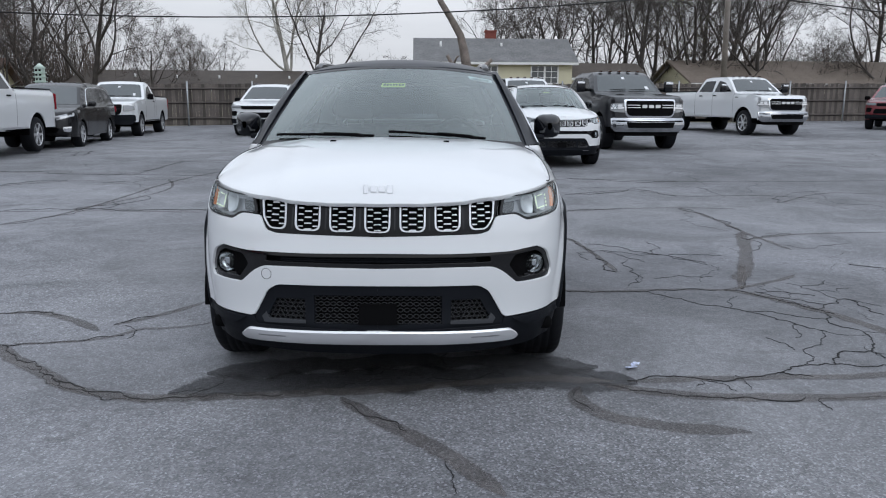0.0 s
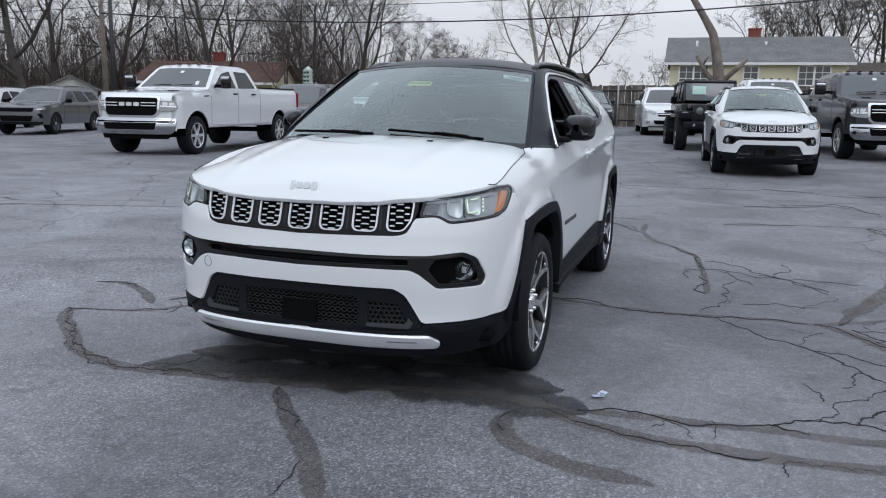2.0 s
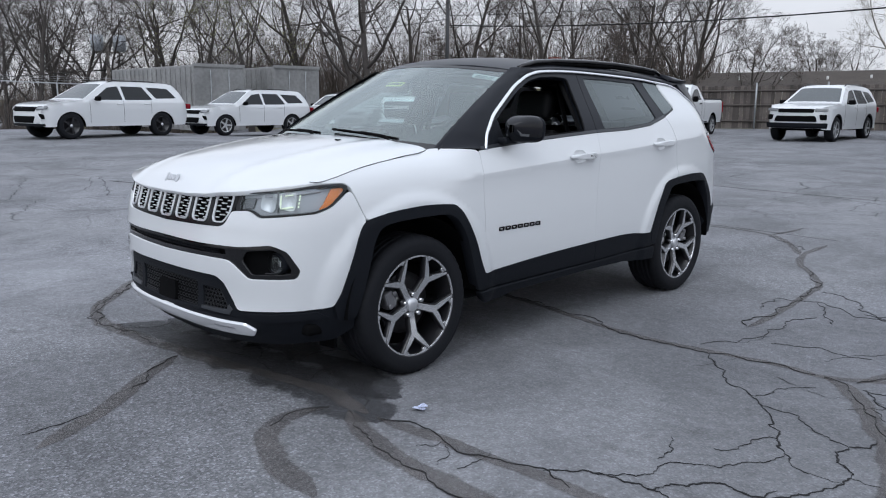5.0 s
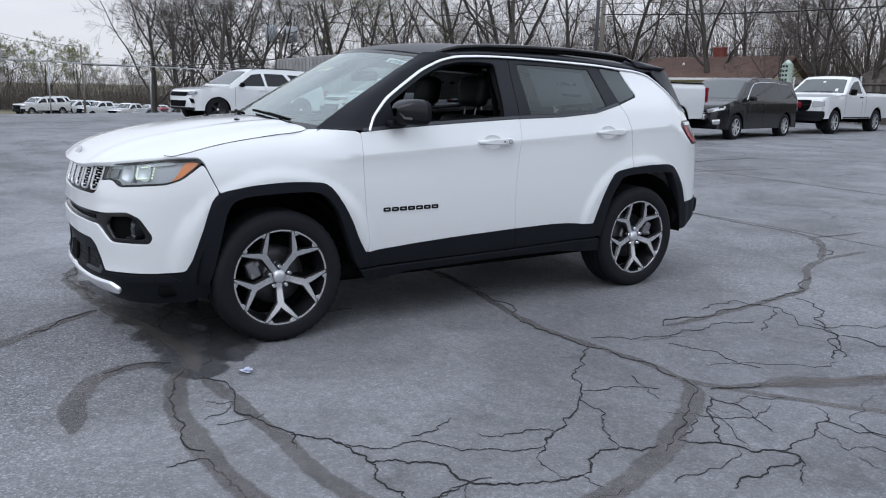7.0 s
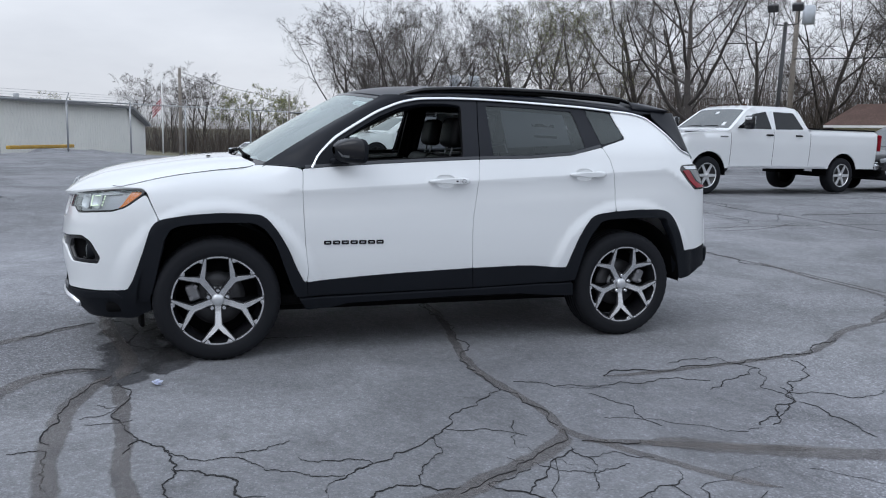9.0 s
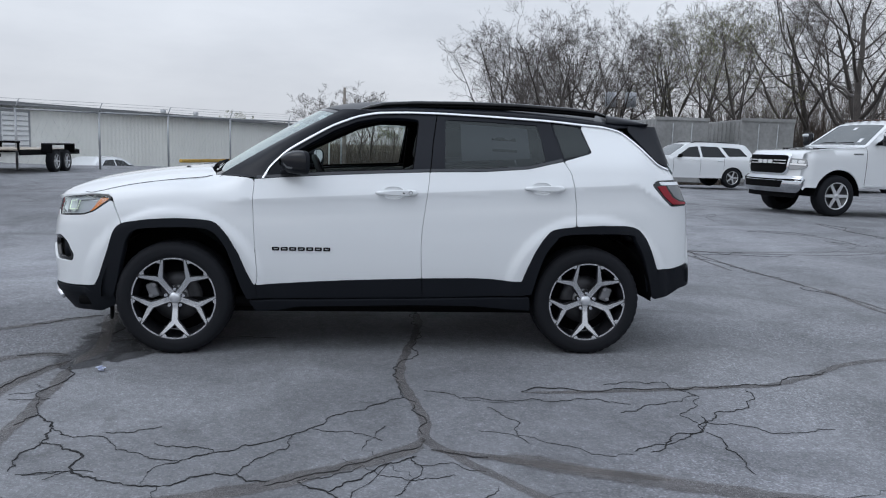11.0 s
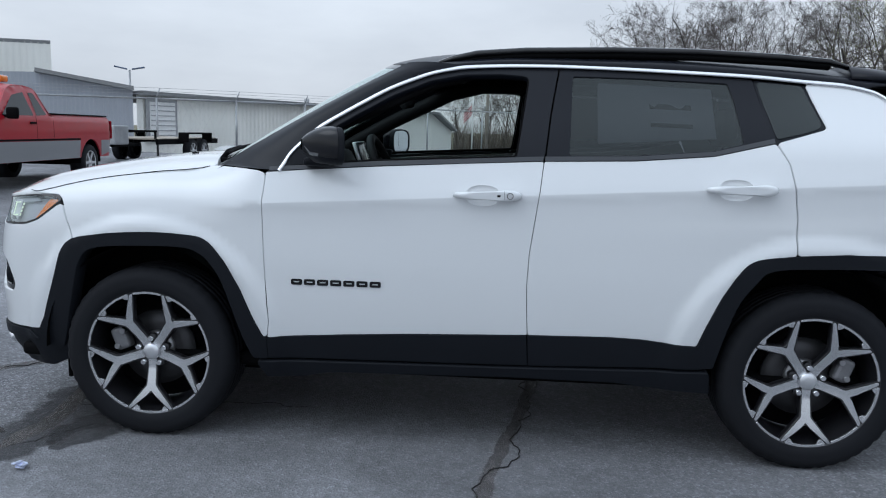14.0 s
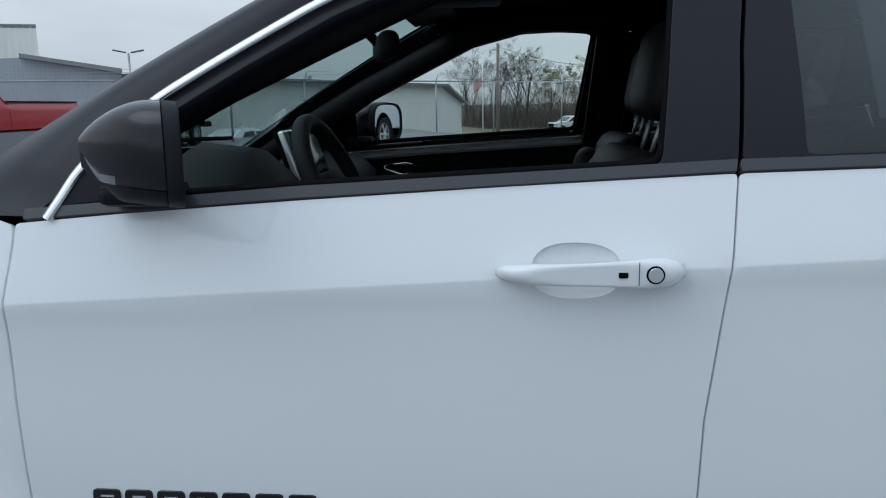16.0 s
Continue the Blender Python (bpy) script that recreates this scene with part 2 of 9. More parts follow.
def rounded(pts, r, n=4, keep=()):
    """The closed outline with its corners rounded by about r."""
    out, c = [], len(pts)
    for i in range(c):
        p, a, b = Vector(pts[i]), Vector(pts[i - 1]), Vector(pts[(i + 1) % c])
        if i in keep:
            out.append(tuple(p))
            continue
        da, db = a - p, b - p
        la, lb = da.length, db.length
        q1, q2 = p + da * min(.5, r / max(la, 1e-6)), p + db * min(.5, r / max(lb, 1e-6))
        for k in range(n + 1):
            t = k / n
            out.append(tuple(q1 * (1 - t) ** 2 + p * 2 * t * (1 - t) + q2 * t * t))
    res = []
    for p in out:
        if not res or (Vector(p) - Vector(res[-1])).length > 1e-5:
            res.append(p)
    if (Vector(res[0]) - Vector(res[-1])).length < 1e-5:
        res.pop()
    return res


def flow(pts, n=5):
    """A smooth line through all the points."""
    p = [np.array(q, float) for q in pts]
    p = [2 * p[0] - p[1]] + p + [2 * p[-1] - p[-2]]
    out = []
    for a, b, c, d in zip(p, p[1:], p[2:], p[3:]):
        for k in range(n):
            t = k / n
            out.append(tuple(.5 * (2 * b + (c - a) * t + (2 * a - 5 * b + 4 * c - d) * t * t + (3 * b - a - 3 * c + d) * t ** 3)))
    return out + [tuple(p[-2])]


def densify(pts, step):
    out = []
    for a, b in zip(pts, pts[1:] + pts[:1]):
        k = max(1, math.ceil(math.dist(a, b) / step))
        out += [(a[0] + (b[0] - a[0]) * i / k, a[1] + (b[1] - a[1]) * i / k) for i in range(k)]
    return out


def inside(p, poly):
    """Which of the points p (n x 2) lie within the closed outline."""
    q = np.array(poly)
    a, b = q, np.roll(q, -1, 0)
    y, x = p[:, 1][:, None], p[:, 0][:, None]
    cond = (a[:, 1] > y) != (b[:, 1] > y)
    with np.errstate(divide="ignore", invalid="ignore"):
        cut = (b[:, 0] - a[:, 0]) * (y - a[:, 1]) / (b[:, 1] - a[:, 1]) + a[:, 0]
    return (np.sum(cond & (x < cut), 1) % 2) == 1


def edge_gap(p, poly):
    q = np.array(poly)
    a, b = q, np.roll(q, -1, 0)
    d = b - a
    t = np.clip(np.einsum("pkc,kc->pk", p[:, None] - a, d) / np.maximum((d * d).sum(1), 1e-12), 0, 1)
    return np.sqrt((((p[:, None] - a) - t[..., None] * d) ** 2).sum(2).min(1))


CAR_CORE = np.array((0, 1.3, .75))


def panel(name, outline, fn, mat, parent, holes=(), step=.045, thick=.015, lift=0.0, label="", core=None, edge=.0035, back=False, extra=()):
    """A sheet cut to the outline (less its holes) in the two coordinates of the surface fn, with rounded edges that turn inwards by thick."""
    from mathutils.geometry import delaunay_2d_cdt
    core = CAR_CORE if core is None else np.array(core)
    loops = [densify(list(outline), step)] + [densify(list(h), step) for h in holes]
    arr = np.array(loops[0])
    lo, hi = arr.min(0), arr.max(0)
    gx, gy = np.arange(lo[0], hi[0], step), np.arange(lo[1], hi[1], step)
    grid = np.array([(x + (j % 2) * step * .5, y) for j, y in enumerate(gy) for x in gx])
    if len(grid):
        ok = inside(grid, loops[0])
        for h in loops[1:]:
            ok &= ~inside(grid, h)
        grid = grid[ok]
        for h in loops:
            if len(grid):
                grid = grid[edge_gap(grid, h) > step * .42]
    if len(extra):
        ex = np.array(extra)
        ex = ex[inside(ex, loops[0])]
        for h in loops:
            ex = ex[edge_gap(ex, h) > .004] if len(ex) else ex
        for h in loops[1:]:
            ex = ex[~inside(ex, h)] if len(ex) else ex
        if len(ex) and len(grid):
            gap = np.sqrt(((grid[:, None] - ex[None]) ** 2).sum(2).min(1))
            grid = np.concatenate([grid[gap > step * .5], ex])
    v2 = [tuple(p) for lp in loops for p in lp]
    edges, k = [], 0
    for lp in loops:
        edges += [(k + i, k + (i + 1) % len(lp)) for i in range(len(lp))]
        k += len(lp)
    v2 += [tuple(p) for p in grid]
    cv, ce, cf, ov, oe, of = delaunay_2d_cdt([Vector(p) for p in v2], edges, [], 0, 1e-6)
    q = np.array([tuple(v) for v in cv])
    tri = np.array([f for f in cf if len(f) == 3])
    mid = q[tri].mean(1)
    ok = inside(mid, loops[0])
    for h in loops[1:]:
        ok &= ~inside(mid, h)
    tri = tri[ok]
    pts = fn(q[:, 0], q[:, 1])
    e = 1e-3
    du, dv = fn(q[:, 0] + e, q[:, 1]) - fn(q[:, 0] - e, q[:, 1]), fn(q[:, 0], q[:, 1] + e) - fn(q[:, 0], q[:, 1] - e)
    nor = np.cross(du, dv)
    nor /= np.maximum(np.linalg.norm(nor, axis=1), 1e-12)[:, None]
    sign = np.sign((nor * (pts - core)).sum(1).mean()) or 1.0
    nor *= sign
    pts = pts + nor * lift
    if sign < 0:
        tri = tri[:, ::-1]
    # border edges, each used by one triangle only
    count = {}
    for t in tri:
        for a, b in ((t[0], t[1]), (t[1], t[2]), (t[2], t[0])):
            key = (min(a, b), max(a, b))
            count[key] = None if key in count else (a, b)
    border = [c for c in count.values() if c]
    out = {}
    for a, b in border:
        d = pts[b] - pts[a]
        for v in (a, b):
            out[v] = out.get(v, 0) + np.cross(d, nor[v])
    verts, norms, faces = list(pts), list(nor), [tuple(int(i) for i in t) for t in tri]
    ring1, ring2 = {}, {}
    for v, o in out.items():
        o = o / max(np.linalg.norm(o), 1e-12)
        ring1[v] = len(verts)
        verts.append(pts[v] + o * edge * .2 - nor[v] * edge)
        norms.append((o * .8 + nor[v] * .6))
        ring2[v] = len(verts)
        verts.append(pts[v] + o * edge * .2 - nor[v] * thick)
        norms.append(o)
    for a, b in border:
        faces += [(int(b), int(a), ring1[a], ring1[b]), (ring1[b], ring1[a], ring2[a], ring2[b])]
    if back:
        base = len(verts)
        verts += [p - n * thick for p, n in zip(pts, nor)]
        norms += [-n for n in nor]
        faces += [tuple(base + int(i) for i in t[::-1]) for t in tri]
    me = bpy.data.meshes.new(name)
    me.from_pydata([tuple(v) for v in verts], [], faces)
    me.materials.append(mat)
    me.shade_smooth()
    nn = np.array(norms)
    nn /= np.maximum(np.linalg.norm(nn, axis=1), 1e-12)[:, None]
    me.normals_split_custom_set_from_vertices([tuple(v) for v in nn])
    ob = new(name, me)
    ob.parent = parent
    if label:
        ob["label"] = label
    return ob


def flat_text(name, body_text, size, m, mat, parent, depth=.004, bevel=.0, stretch=1.0, label=""):
    """Raised letters in the built-in font, at the pose m."""
    cu = bpy.data.curves.new(name, "FONT")
    cu.body, cu.size, cu.extrude, cu.bevel_depth, cu.align_x, cu.align_y = body_text, size, depth, bevel, "CENTER", "CENTER"
    tmp = bpy.data.objects.new(name, cu)
    scene.collection.objects.link(tmp)
    me = bpy.data.meshes.new_from_object(tmp.evaluated_get(bpy.context.evaluated_depsgraph_get()))
    bpy.data.objects.remove(tmp)
    me.transform(m @ Matrix.Diagonal((stretch, 1, 1, 1)))
    me.materials.clear()
    me.materials.append(mat)
    ob = new(name, me)
    ob.parent = parent
    if label:
        ob["label"] = label
    return ob


# ---- shape of the white car's sides: one sheet, wrapped round from nose to tail ----
def curve(*pts):
    p = np.array(pts, float); x, y = p[:, 0], p[:, 1]
    d = np.diff(y) / np.diff(x); m = np.empty(len(x)); m[0], m[-1] = d[0], d[-1]
    a, b = d[:-1], d[1:]
    m[1:-1] = np.where(a * b > 0, 2 * a * b / np.where(a + b == 0, 1, a + b), 0)
    def f(q):
        q = np.clip(q, x[0], x[-1]); i = np.clip(np.searchsorted(x, q) - 1, 0, len(x) - 2)
        h = x[i + 1] - x[i]; t = (q - x[i]) / h
        return ((1 + 2 * t) * (1 - t) ** 2 * y[i] + t * (1 - t) ** 2 * h * m[i] + t * t * (3 - 2 * t) * y[i + 1] + t * t * (t - 1) * h * m[i + 1])
    return f
def sstep(a, b, x):
    t = np.clip((x - a) / (b - a), 0, 1); return t * t * (3 - 2 * t)
# plan line of the widest part, from the nose round to the tail
PLAN = [(0, -.895), (.2, -.89), (.4, -.868), (.55, -.83), (.68, -.76), (.78, -.655), (.84, -.52), (.875, -.35), (.893, -.15), (.903, .1), (.908, .5), (.91, 1.0), (.91, 1.6), (.908, 2.2), (.902, 2.7), (.883, 3.03), (.845, 3.23), (.773, 3.355), (.62, 3.43), (.35, 3.465), (0, 3.475)]
_p = np.array(PLAN); _k = np.r_[0, np.cumsum(np.hypot(*np.diff(_p, axis=0).T))]
_fx, _fy = curve(*zip(_k, _p[:, 0])), curve(*zip(_k, _p[:, 1]))
_u = np.linspace(0, _k[-1], 1200); _x = _fx(_u); _y = _fy(_u)
def _sm(a, n=25):
    w = np.hanning(n + 2)[1:-1]; w /= w.sum(); q = np.r_[2 * a[0] - a[n:0:-1], a, 2 * a[-1] - a[-2:-n - 2:-1]]; return np.convolve(q, w, 'same')[n:-n]
_x, _y = _sm(_x), _sm(_y)
_S = np.r_[0, np.cumsum(np.hypot(np.diff(_x), np.diff(_y)))]
_tx, _ty = np.gradient(_x, _S), np.gradient(_y, _S)
front_in = curve((.18, .16), (.27, .08), (.33, .03), (.38, .012), (.45, .02), (.6, .012), (.68, .012), (.74, .022), (.8, .03), (.9, .06), (.97, .08), (1.03, .115), (1.08, .19), (1.2, .4))
side_in = curve((.18, .09), (.25, .055), (.33, .03), (.45, .012), (.6, .002), (.72, 0), (.82, .0035), (.90, .0078), (.955, .0088), (.9965, .0062), (1.001, .0074), (1.06, .029), (1.13, .056), (1.2, .088), (1.35, .165), (1.5, .247), (1.55, .28), (1.58, .315), (1.61, .39))
fend_in = curve((.18, .09), (.25, .055), (.33, .03), (.45, .012), (.6, .002), (.75, 0), (.86, .006), (.93, .022), (.98, .045), (1.02, .08), (1.05, .125), (1.075, .19), (1.1, .27), (1.2, .5))
rear_in = curve((.18, .1), (.3, .03), (.45, 0), (.7, .03), (.95, .05), (1.1, .13), (1.3, .32), (1.5, .5), (1.6, .58))
def body(s, z):
    """Point of the body's side at the way s along the plan line from the nose, at the height z."""
    s, z = np.asarray(s, float), np.asarray(z, float)
    x, y = np.interp(s, _S, _x), np.interp(s, _S, _y); tx, ty = np.interp(s, _S, _tx), np.interp(s, _S, _ty)
    n = np.hypot(tx, ty); nx, ny = ty / n, -tx / n
    wf, wr = np.clip(-ny, 0, 1) ** 2, np.clip(ny, 0, 1) ** 2; ws = np.clip(1 - wf - wr, 0, 1)
    k = np.maximum(sstep(.12, .46, y), sstep(1.12, 1.15, z))
    zs = z - (.059 * (y - 1.0) + .015) * sstep(.75, .95, z) * sstep(1.5, 1.2, z) * sstep(3.2, 2.9, y)
    d = wf * front_in(z) + wr * rear_in(z) + ws * (fend_in(z - .040 * sstep(-.6, .05, y)) * (1 - k) + side_in(zs) * k)
    for wy in (0, 2.636):
        r = np.hypot(y - wy, (z - .36) * 1.02)
        d = d - .018 * ws * sstep(.592, .520, r) * (z > .2)
    return np.stack([x - nx * d, y - ny * d, z + 0 * x], -1)
def s_of(axis, v, z):
    """The way s at which the body passes the given x (before the corner) or y at height z."""
    q = body(_S, np.full(len(_S), z)); 
    a = q[:, 0] if axis == 'x' else q[:, 1]
    return np.interp(v, a[:np.argmax(a)] if axis == 'x' else a, _S[:np.argmax(a)] if axis == 'x' else _S)


# ---- lie of the lot: flat round the white car, rising gently to the back ----
def ground_z(x, y):
    x, y = np.asarray(x, float), np.asarray(y, float)
    r = np.hypot(x - 1, y - 1)
    k = np.minimum(1, 48 / np.maximum(r, 1e-6))
    lean = np.where(x < 0, -.007 + .0145 * sstep(8, 15, y), .0075)
    z = (.0125 * np.maximum(y, 0) + lean * x) * k * sstep(4.5, 13, r)
    fall = 1.9 * sstep(-29, -85, x)
    fall = fall + (2.4 * sstep(-24, -70, x) - fall) * sstep(-6, 0, y)
    dip = 1.2 * sstep(-26.5, -30, x) * sstep(-6.8, -8.6, y) * sstep(-13.5, -11.5, y)
    return z - fall * sstep(36, 24, y) - dip



def wrap(s, z):
    """As body(), with negative s for the right-hand half."""
    s = np.asarray(s, float)
    p = body(np.abs(s), z)
    p[..., 0] *= np.where(s < 0, -1, 1)
    return p


def flip(fn):
    return lambda a, b: fn(a, b) * np.array((-1, 1, 1))


def X(v, z):
    return (float(s_of("x", v, z)), z)


def Y(v, z):
    return (float(s_of("y", v, z)), z)


def both(half):
    """A closed outline from its left half (first and last points on the middle line)."""
    return half + [(-a, b) for a, b in reversed(half)]


hood_mid = curve((-.95, .82), (-.86, .925), (-.83, .955), (-.79, .99), (-.70, 1.035), (-.59, 1.072), (-.33, 1.12), (-.03, 1.157), (.2, 1.172), (.5, 1.18))
wind_mid = curve((.0, .10), (.12, .18), (.3, .345), (.55, .545), (.8, .745), (1.0, .90))
roof_mid = curve((.70, 1.50), (.86, 1.573), (1.0, 1.612), (1.2, 1.638), (1.5, 1.65), (2.0, 1.648), (2.5, 1.625), (2.9, 1.59), (3.2, 1.555), (3.4, 1.53))


def hood_at(x, y):
    a = np.abs(x) / .78
    lip = .012 * sstep(.64, .775, np.abs(x)) * sstep(-.55, -.3, y)
    rib = .006 * np.exp(-((np.abs(x) - .46 - .05 * y) / .05) ** 2)
    crown = .10 - .040 * sstep(-.6, .05, y)
    return np.stack([x + 0 * y, y + 0 * x, hood_mid(y) - crown * a ** 2.2 + rib - lip], -1)


def wind_at(a, b):
    """Windscreen: a across, -1 to 1; b up, 0 to 1."""
    a, b = np.asarray(a, float), np.asarray(b, float)
    x = a * (.775 - .155 * b)
    y = .13 + .74 * b + (.13 + .03 * b) * np.abs(a) ** 2.2
    z = 1.135 + .50 * b - .055 * b * b - (.030 + .012 * b) * a * a
    return np.stack([x, y, z], -1)


def roof_at(x, y):
    a = np.clip(np.abs(x) / .62, 0, 1.2)
    return np.stack([x + 0 * y, y + 0 * x, roof_mid(y + .0) - .062 * a ** 2.6 - .012 * a * a - .008 * a ** 3 * sstep(1.45, 1.10, y)], -1)


def build_wheel(rear, hand):
    """One alloy wheel with its tyre; the axle runs along x, the face looks to +x (hand 1) or -x (-1)."""
    w = new("wheel")
    flipm = Matrix.Diagonal((hand, 1, 1, 1))
    R, W = .357, .115
    prof = [(.255, -W), (.275, -W - .006), (.305, -W - .010), (.33, -W - .004), (.343, -W + .012), (.3495, -W + .028)]
    for gx in (-.055, -.018, .018, .055):
        prof += [(R - .0005, gx - .006), (R - .008, gx - .0045), (R - .008, gx + .0045), (R - .0005, gx + .006)]
    prof += [(.3495, W - .028), (.343, W - .012), (.334, W - .003), (.326, W + .004), (.305, W + .010), (.298, W + .0085), (.292, W + .010), (.275, W + .006), (.262, W + .001), (.255, W - .006)]

    prof = [(r + .005 * float(np.clip((r - .28) / .05, 0, 1)) * (r < .351), x) for r, x in prof]

    def tread(k, i):
        edge = k in (3, 4, 5, 22, 23, 24)
        return -.0045 if edge and i % 3 == 0 else (-.002 if 5 < k < 22 and i % 6 == 0 else 0)
    bm = bmesh.new()
    lathe(bm, prof, 132, wobble=tread)
    bmesh.ops.transform(bm, matrix=flipm, verts=bm.verts)
    bmesh.ops.recalc_face_normals(bm, faces=bm.faces[:])
    part("tyre", bm, M_RUBBER, w)
    bm = bmesh.new()
    lathe(bm, [(.262, W - .004), (.259, W - .001), (.2555, W - .004), (.250, W - .022), (.237, W - .05), (.229, .0), (.235, -W + .02), (.255, -W + .005)], 72)
    bmesh.ops.transform(bm, matrix=flipm, verts=bm.verts)
    bmesh.ops.recalc_face_normals(bm, faces=bm.faces[:])
    rim = part("rim", bm, M_WHEELBLACK, w)

    # face sheet: dish that falls in towards the hub
    def dish(u, v):
        r = np.hypot(u, v)
        x = W - .005 - .052 * (1 - np.clip(r / .25, 0, 1)) ** 1.25 + .012 * np.clip(1 - r / .07, 0, 1)
        return np.stack([hand * x, u, v], -1)
    far = (-hand * 3, 0, 0)
    for k in range(5):
        t0 = -math.pi / 2 + 2 * math.pi * k / 5

        def P(r, deg):
            return (r * math.cos(t0 + radians(deg)), r * math.sin(t0 + radians(deg)))
        arm = [P(.028, -36), P(.040, -30), P(.060, -19), P(.085, -13.5), P(.142, -9.2), P(.2535, -22.8), P(.2535, -18.4), P(.184, -6.0), P(.172, -1.0),
               P(.172, 1.0), P(.184, 6.0), P(.2535, 18.4), P(.2535, 22.8), P(.142, 9.2), P(.085, 13.5), P(.060, 19), P(.040, 30), P(.028, 36)]
        cut = [P(.026, -36), P(.038, -27), P(.062, -14.5), P(.088, -10.2), P(.144, -7.0), P(.2535, -22.0), P(.2535, -19.4), P(.181, -4.6), P(.165, -.8),
               P(.165, .8), P(.181, 4.6), P(.2535, 19.4), P(.2535, 22.0), P(.144, 7.0), P(.088, 10.2), P(.062, 14.5), P(.038, 27), P(.026, 36)]
        spoke = panel("spoke", rounded(arm, .007, 3), dish, M_WHEELBLACK, w, step=.02, thick=.034, core=far, edge=.002)
        panel("spoke_face", rounded(cut, .006, 3), dish, M_MACHINED, spoke, step=.02, thick=.001, core=far, lift=.0012, edge=.0008, label="machined bright spoke face")
        # bright lip over the wide window, tabs beside the narrow one
        for a0, a1 in ((22.8, 49.2), (-17.4, 17.4)):
            lip = [P(.2485, a) for a in np.linspace(a0, a1, 10)] + [P(.2562, a) for a in np.linspace(a1, a0, 10)]
            panel("rim_lip", lip, dish, M_MACHINED, w, step=.02, thick=.01, core=far, lift=.003, edge=.0008)
        for g in (-1, 1):
            tab = [P(.2495, g * 17.6), P(.2495, g * 10.4), P(.237, g * 12.8), P(.231, g * 16.2)]
            panel("rim_tab", tab, dish, M_MACHINED, w, step=.02, thick=.012, core=far, lift=-.003, edge=.001)
        bm = bmesh.new()
        a = t0 + math.pi / 5
        c = (.0565 * math.cos(a), .0565 * math.sin(a))
        add_cyl(bm, (hand * (W - .062), *c), (hand * (W - .022), *c), .0115, .010, 6)
        part("lug_nut", bm, M_CHROME, w)
        bm = bmesh.new()
        add_cyl(bm, (hand * (W - .07), *c), (hand * (W - .044), *c), .016, .016, 12)
        part("lug_seat", bm, M_WHEELBLACK, w)
    bm = bmesh.new()
    lathe(bm, [(.0, W - .024), (.015, W - .0245), (.030, W - .027), (.0345, W - .032), (.0345, W - .05)], 28)
    bmesh.ops.transform(bm, matrix=flipm, verts=bm.verts)
    bmesh.ops.recalc_face_normals(bm, faces=bm.faces[:])
    part("hub_cap", bm, M_SATIN, w)
    bm = bmesh.new()
    lathe(bm, [(.05, .015), (.10, .012), (.158, .012), (.158, -.012), (.05, -.015)], 40)
    bmesh.ops.transform(bm, matrix=flipm, verts=bm.verts)
    bmesh.ops.recalc_face_normals(bm, faces=bm.faces[:])
    part("brake_disc", bm, M_DISC, w)
    bm = bmesh.new()
    side = 1 if rear else -1
    add_box(bm, (hand * .045, side * .138, .045), (.06, .062, .095), Matrix.Rotation(radians(-side * 20), 4, "X"), .014)
    caliper = part("brake_caliper", bm, M_CALIPER, w)
    for dz in (-.03, .035):
        bm = bmesh.new()
        add_cyl(bm, (hand * .06, side * .135 - dz * .35 * side, .045 + dz), (hand * .085, side * .135 - dz * .35 * side, .045 + dz), .013, .011, 10)
        part("caliper_bolt", bm, M_STEEL, caliper)
    bm = bmesh.new()
    lathe(bm, [(.0, .03), (.06, .028), (.072, .02), (.075, .012)], 28)
    bmesh.ops.transform(bm, matrix=flipm, verts=bm.verts)
    bmesh.ops.recalc_face_normals(bm, faces=bm.faces[:])
    part("brake_hat", bm, M_STEEL, w)
    bm = bmesh.new()
    lathe(bm, [(.0, -.03), (.225, -.035), (.232, -.06)], 40)
    bmesh.ops.transform(bm, matrix=flipm, verts=bm.verts)
    part("backing_plate", bm, M_DARK, w)
    return w


def box_part(name, c, s, mat, parent, bevel=.01, turn=None, label="", seg=2):
    bm = bmesh.new()
    add_box(bm, c, s, turn, bevel, seg=seg)
    return part(name, bm, mat, parent, label, True)


def build_seat(parent, x, y, rear=False):
    w = .50 if not rear else 1.2
    st = new("seat")
    st.parent = parent
    bm = bmesh.new()
    add_box(bm, (x, y, .66), (w, .52, .16), Matrix.Rotation(radians(8), 4, "X"), .05, seg=3)
    part("cushion", bm, M_SEAT, st, smooth=True)
    bm = bmesh.new()
    add_box(bm, (x, y + .32, .93), (w, .15, .52), Matrix.Rotation(radians(-17), 4, "X"), .055, seg=3)
    part("backrest", bm, M_SEAT, st, smooth=True)
    for g in (-1, 1):
        bm = bmesh.new()
        add_box(bm, (x + g * (w / 2 - .05), y + .27, .91), (.10, .17, .44), Matrix.Rotation(radians(-17), 4, "X"), .04, seg=3)
        part("bolster", bm, M_SEAT, st, smooth=True)
    for hx in ([x] if not rear else [x - .38, x + .38]):
        bm = bmesh.new()
        add_box(bm, (hx, y + .435, 1.335), (.27, .10, .20), Matrix.Rotation(radians(-10), 4, "X"), .045, seg=3)
        part("headrest", bm, M_SEAT, st, smooth=True)
        for g in (-1, 1):
            bm = bmesh.new()
            add_cyl(bm, (hx + g * .06, y + .39, 1.14), (hx + g * .06, y + .43, 1.28), .006)
            part("headrest_post", bm, M_STEEL, st)


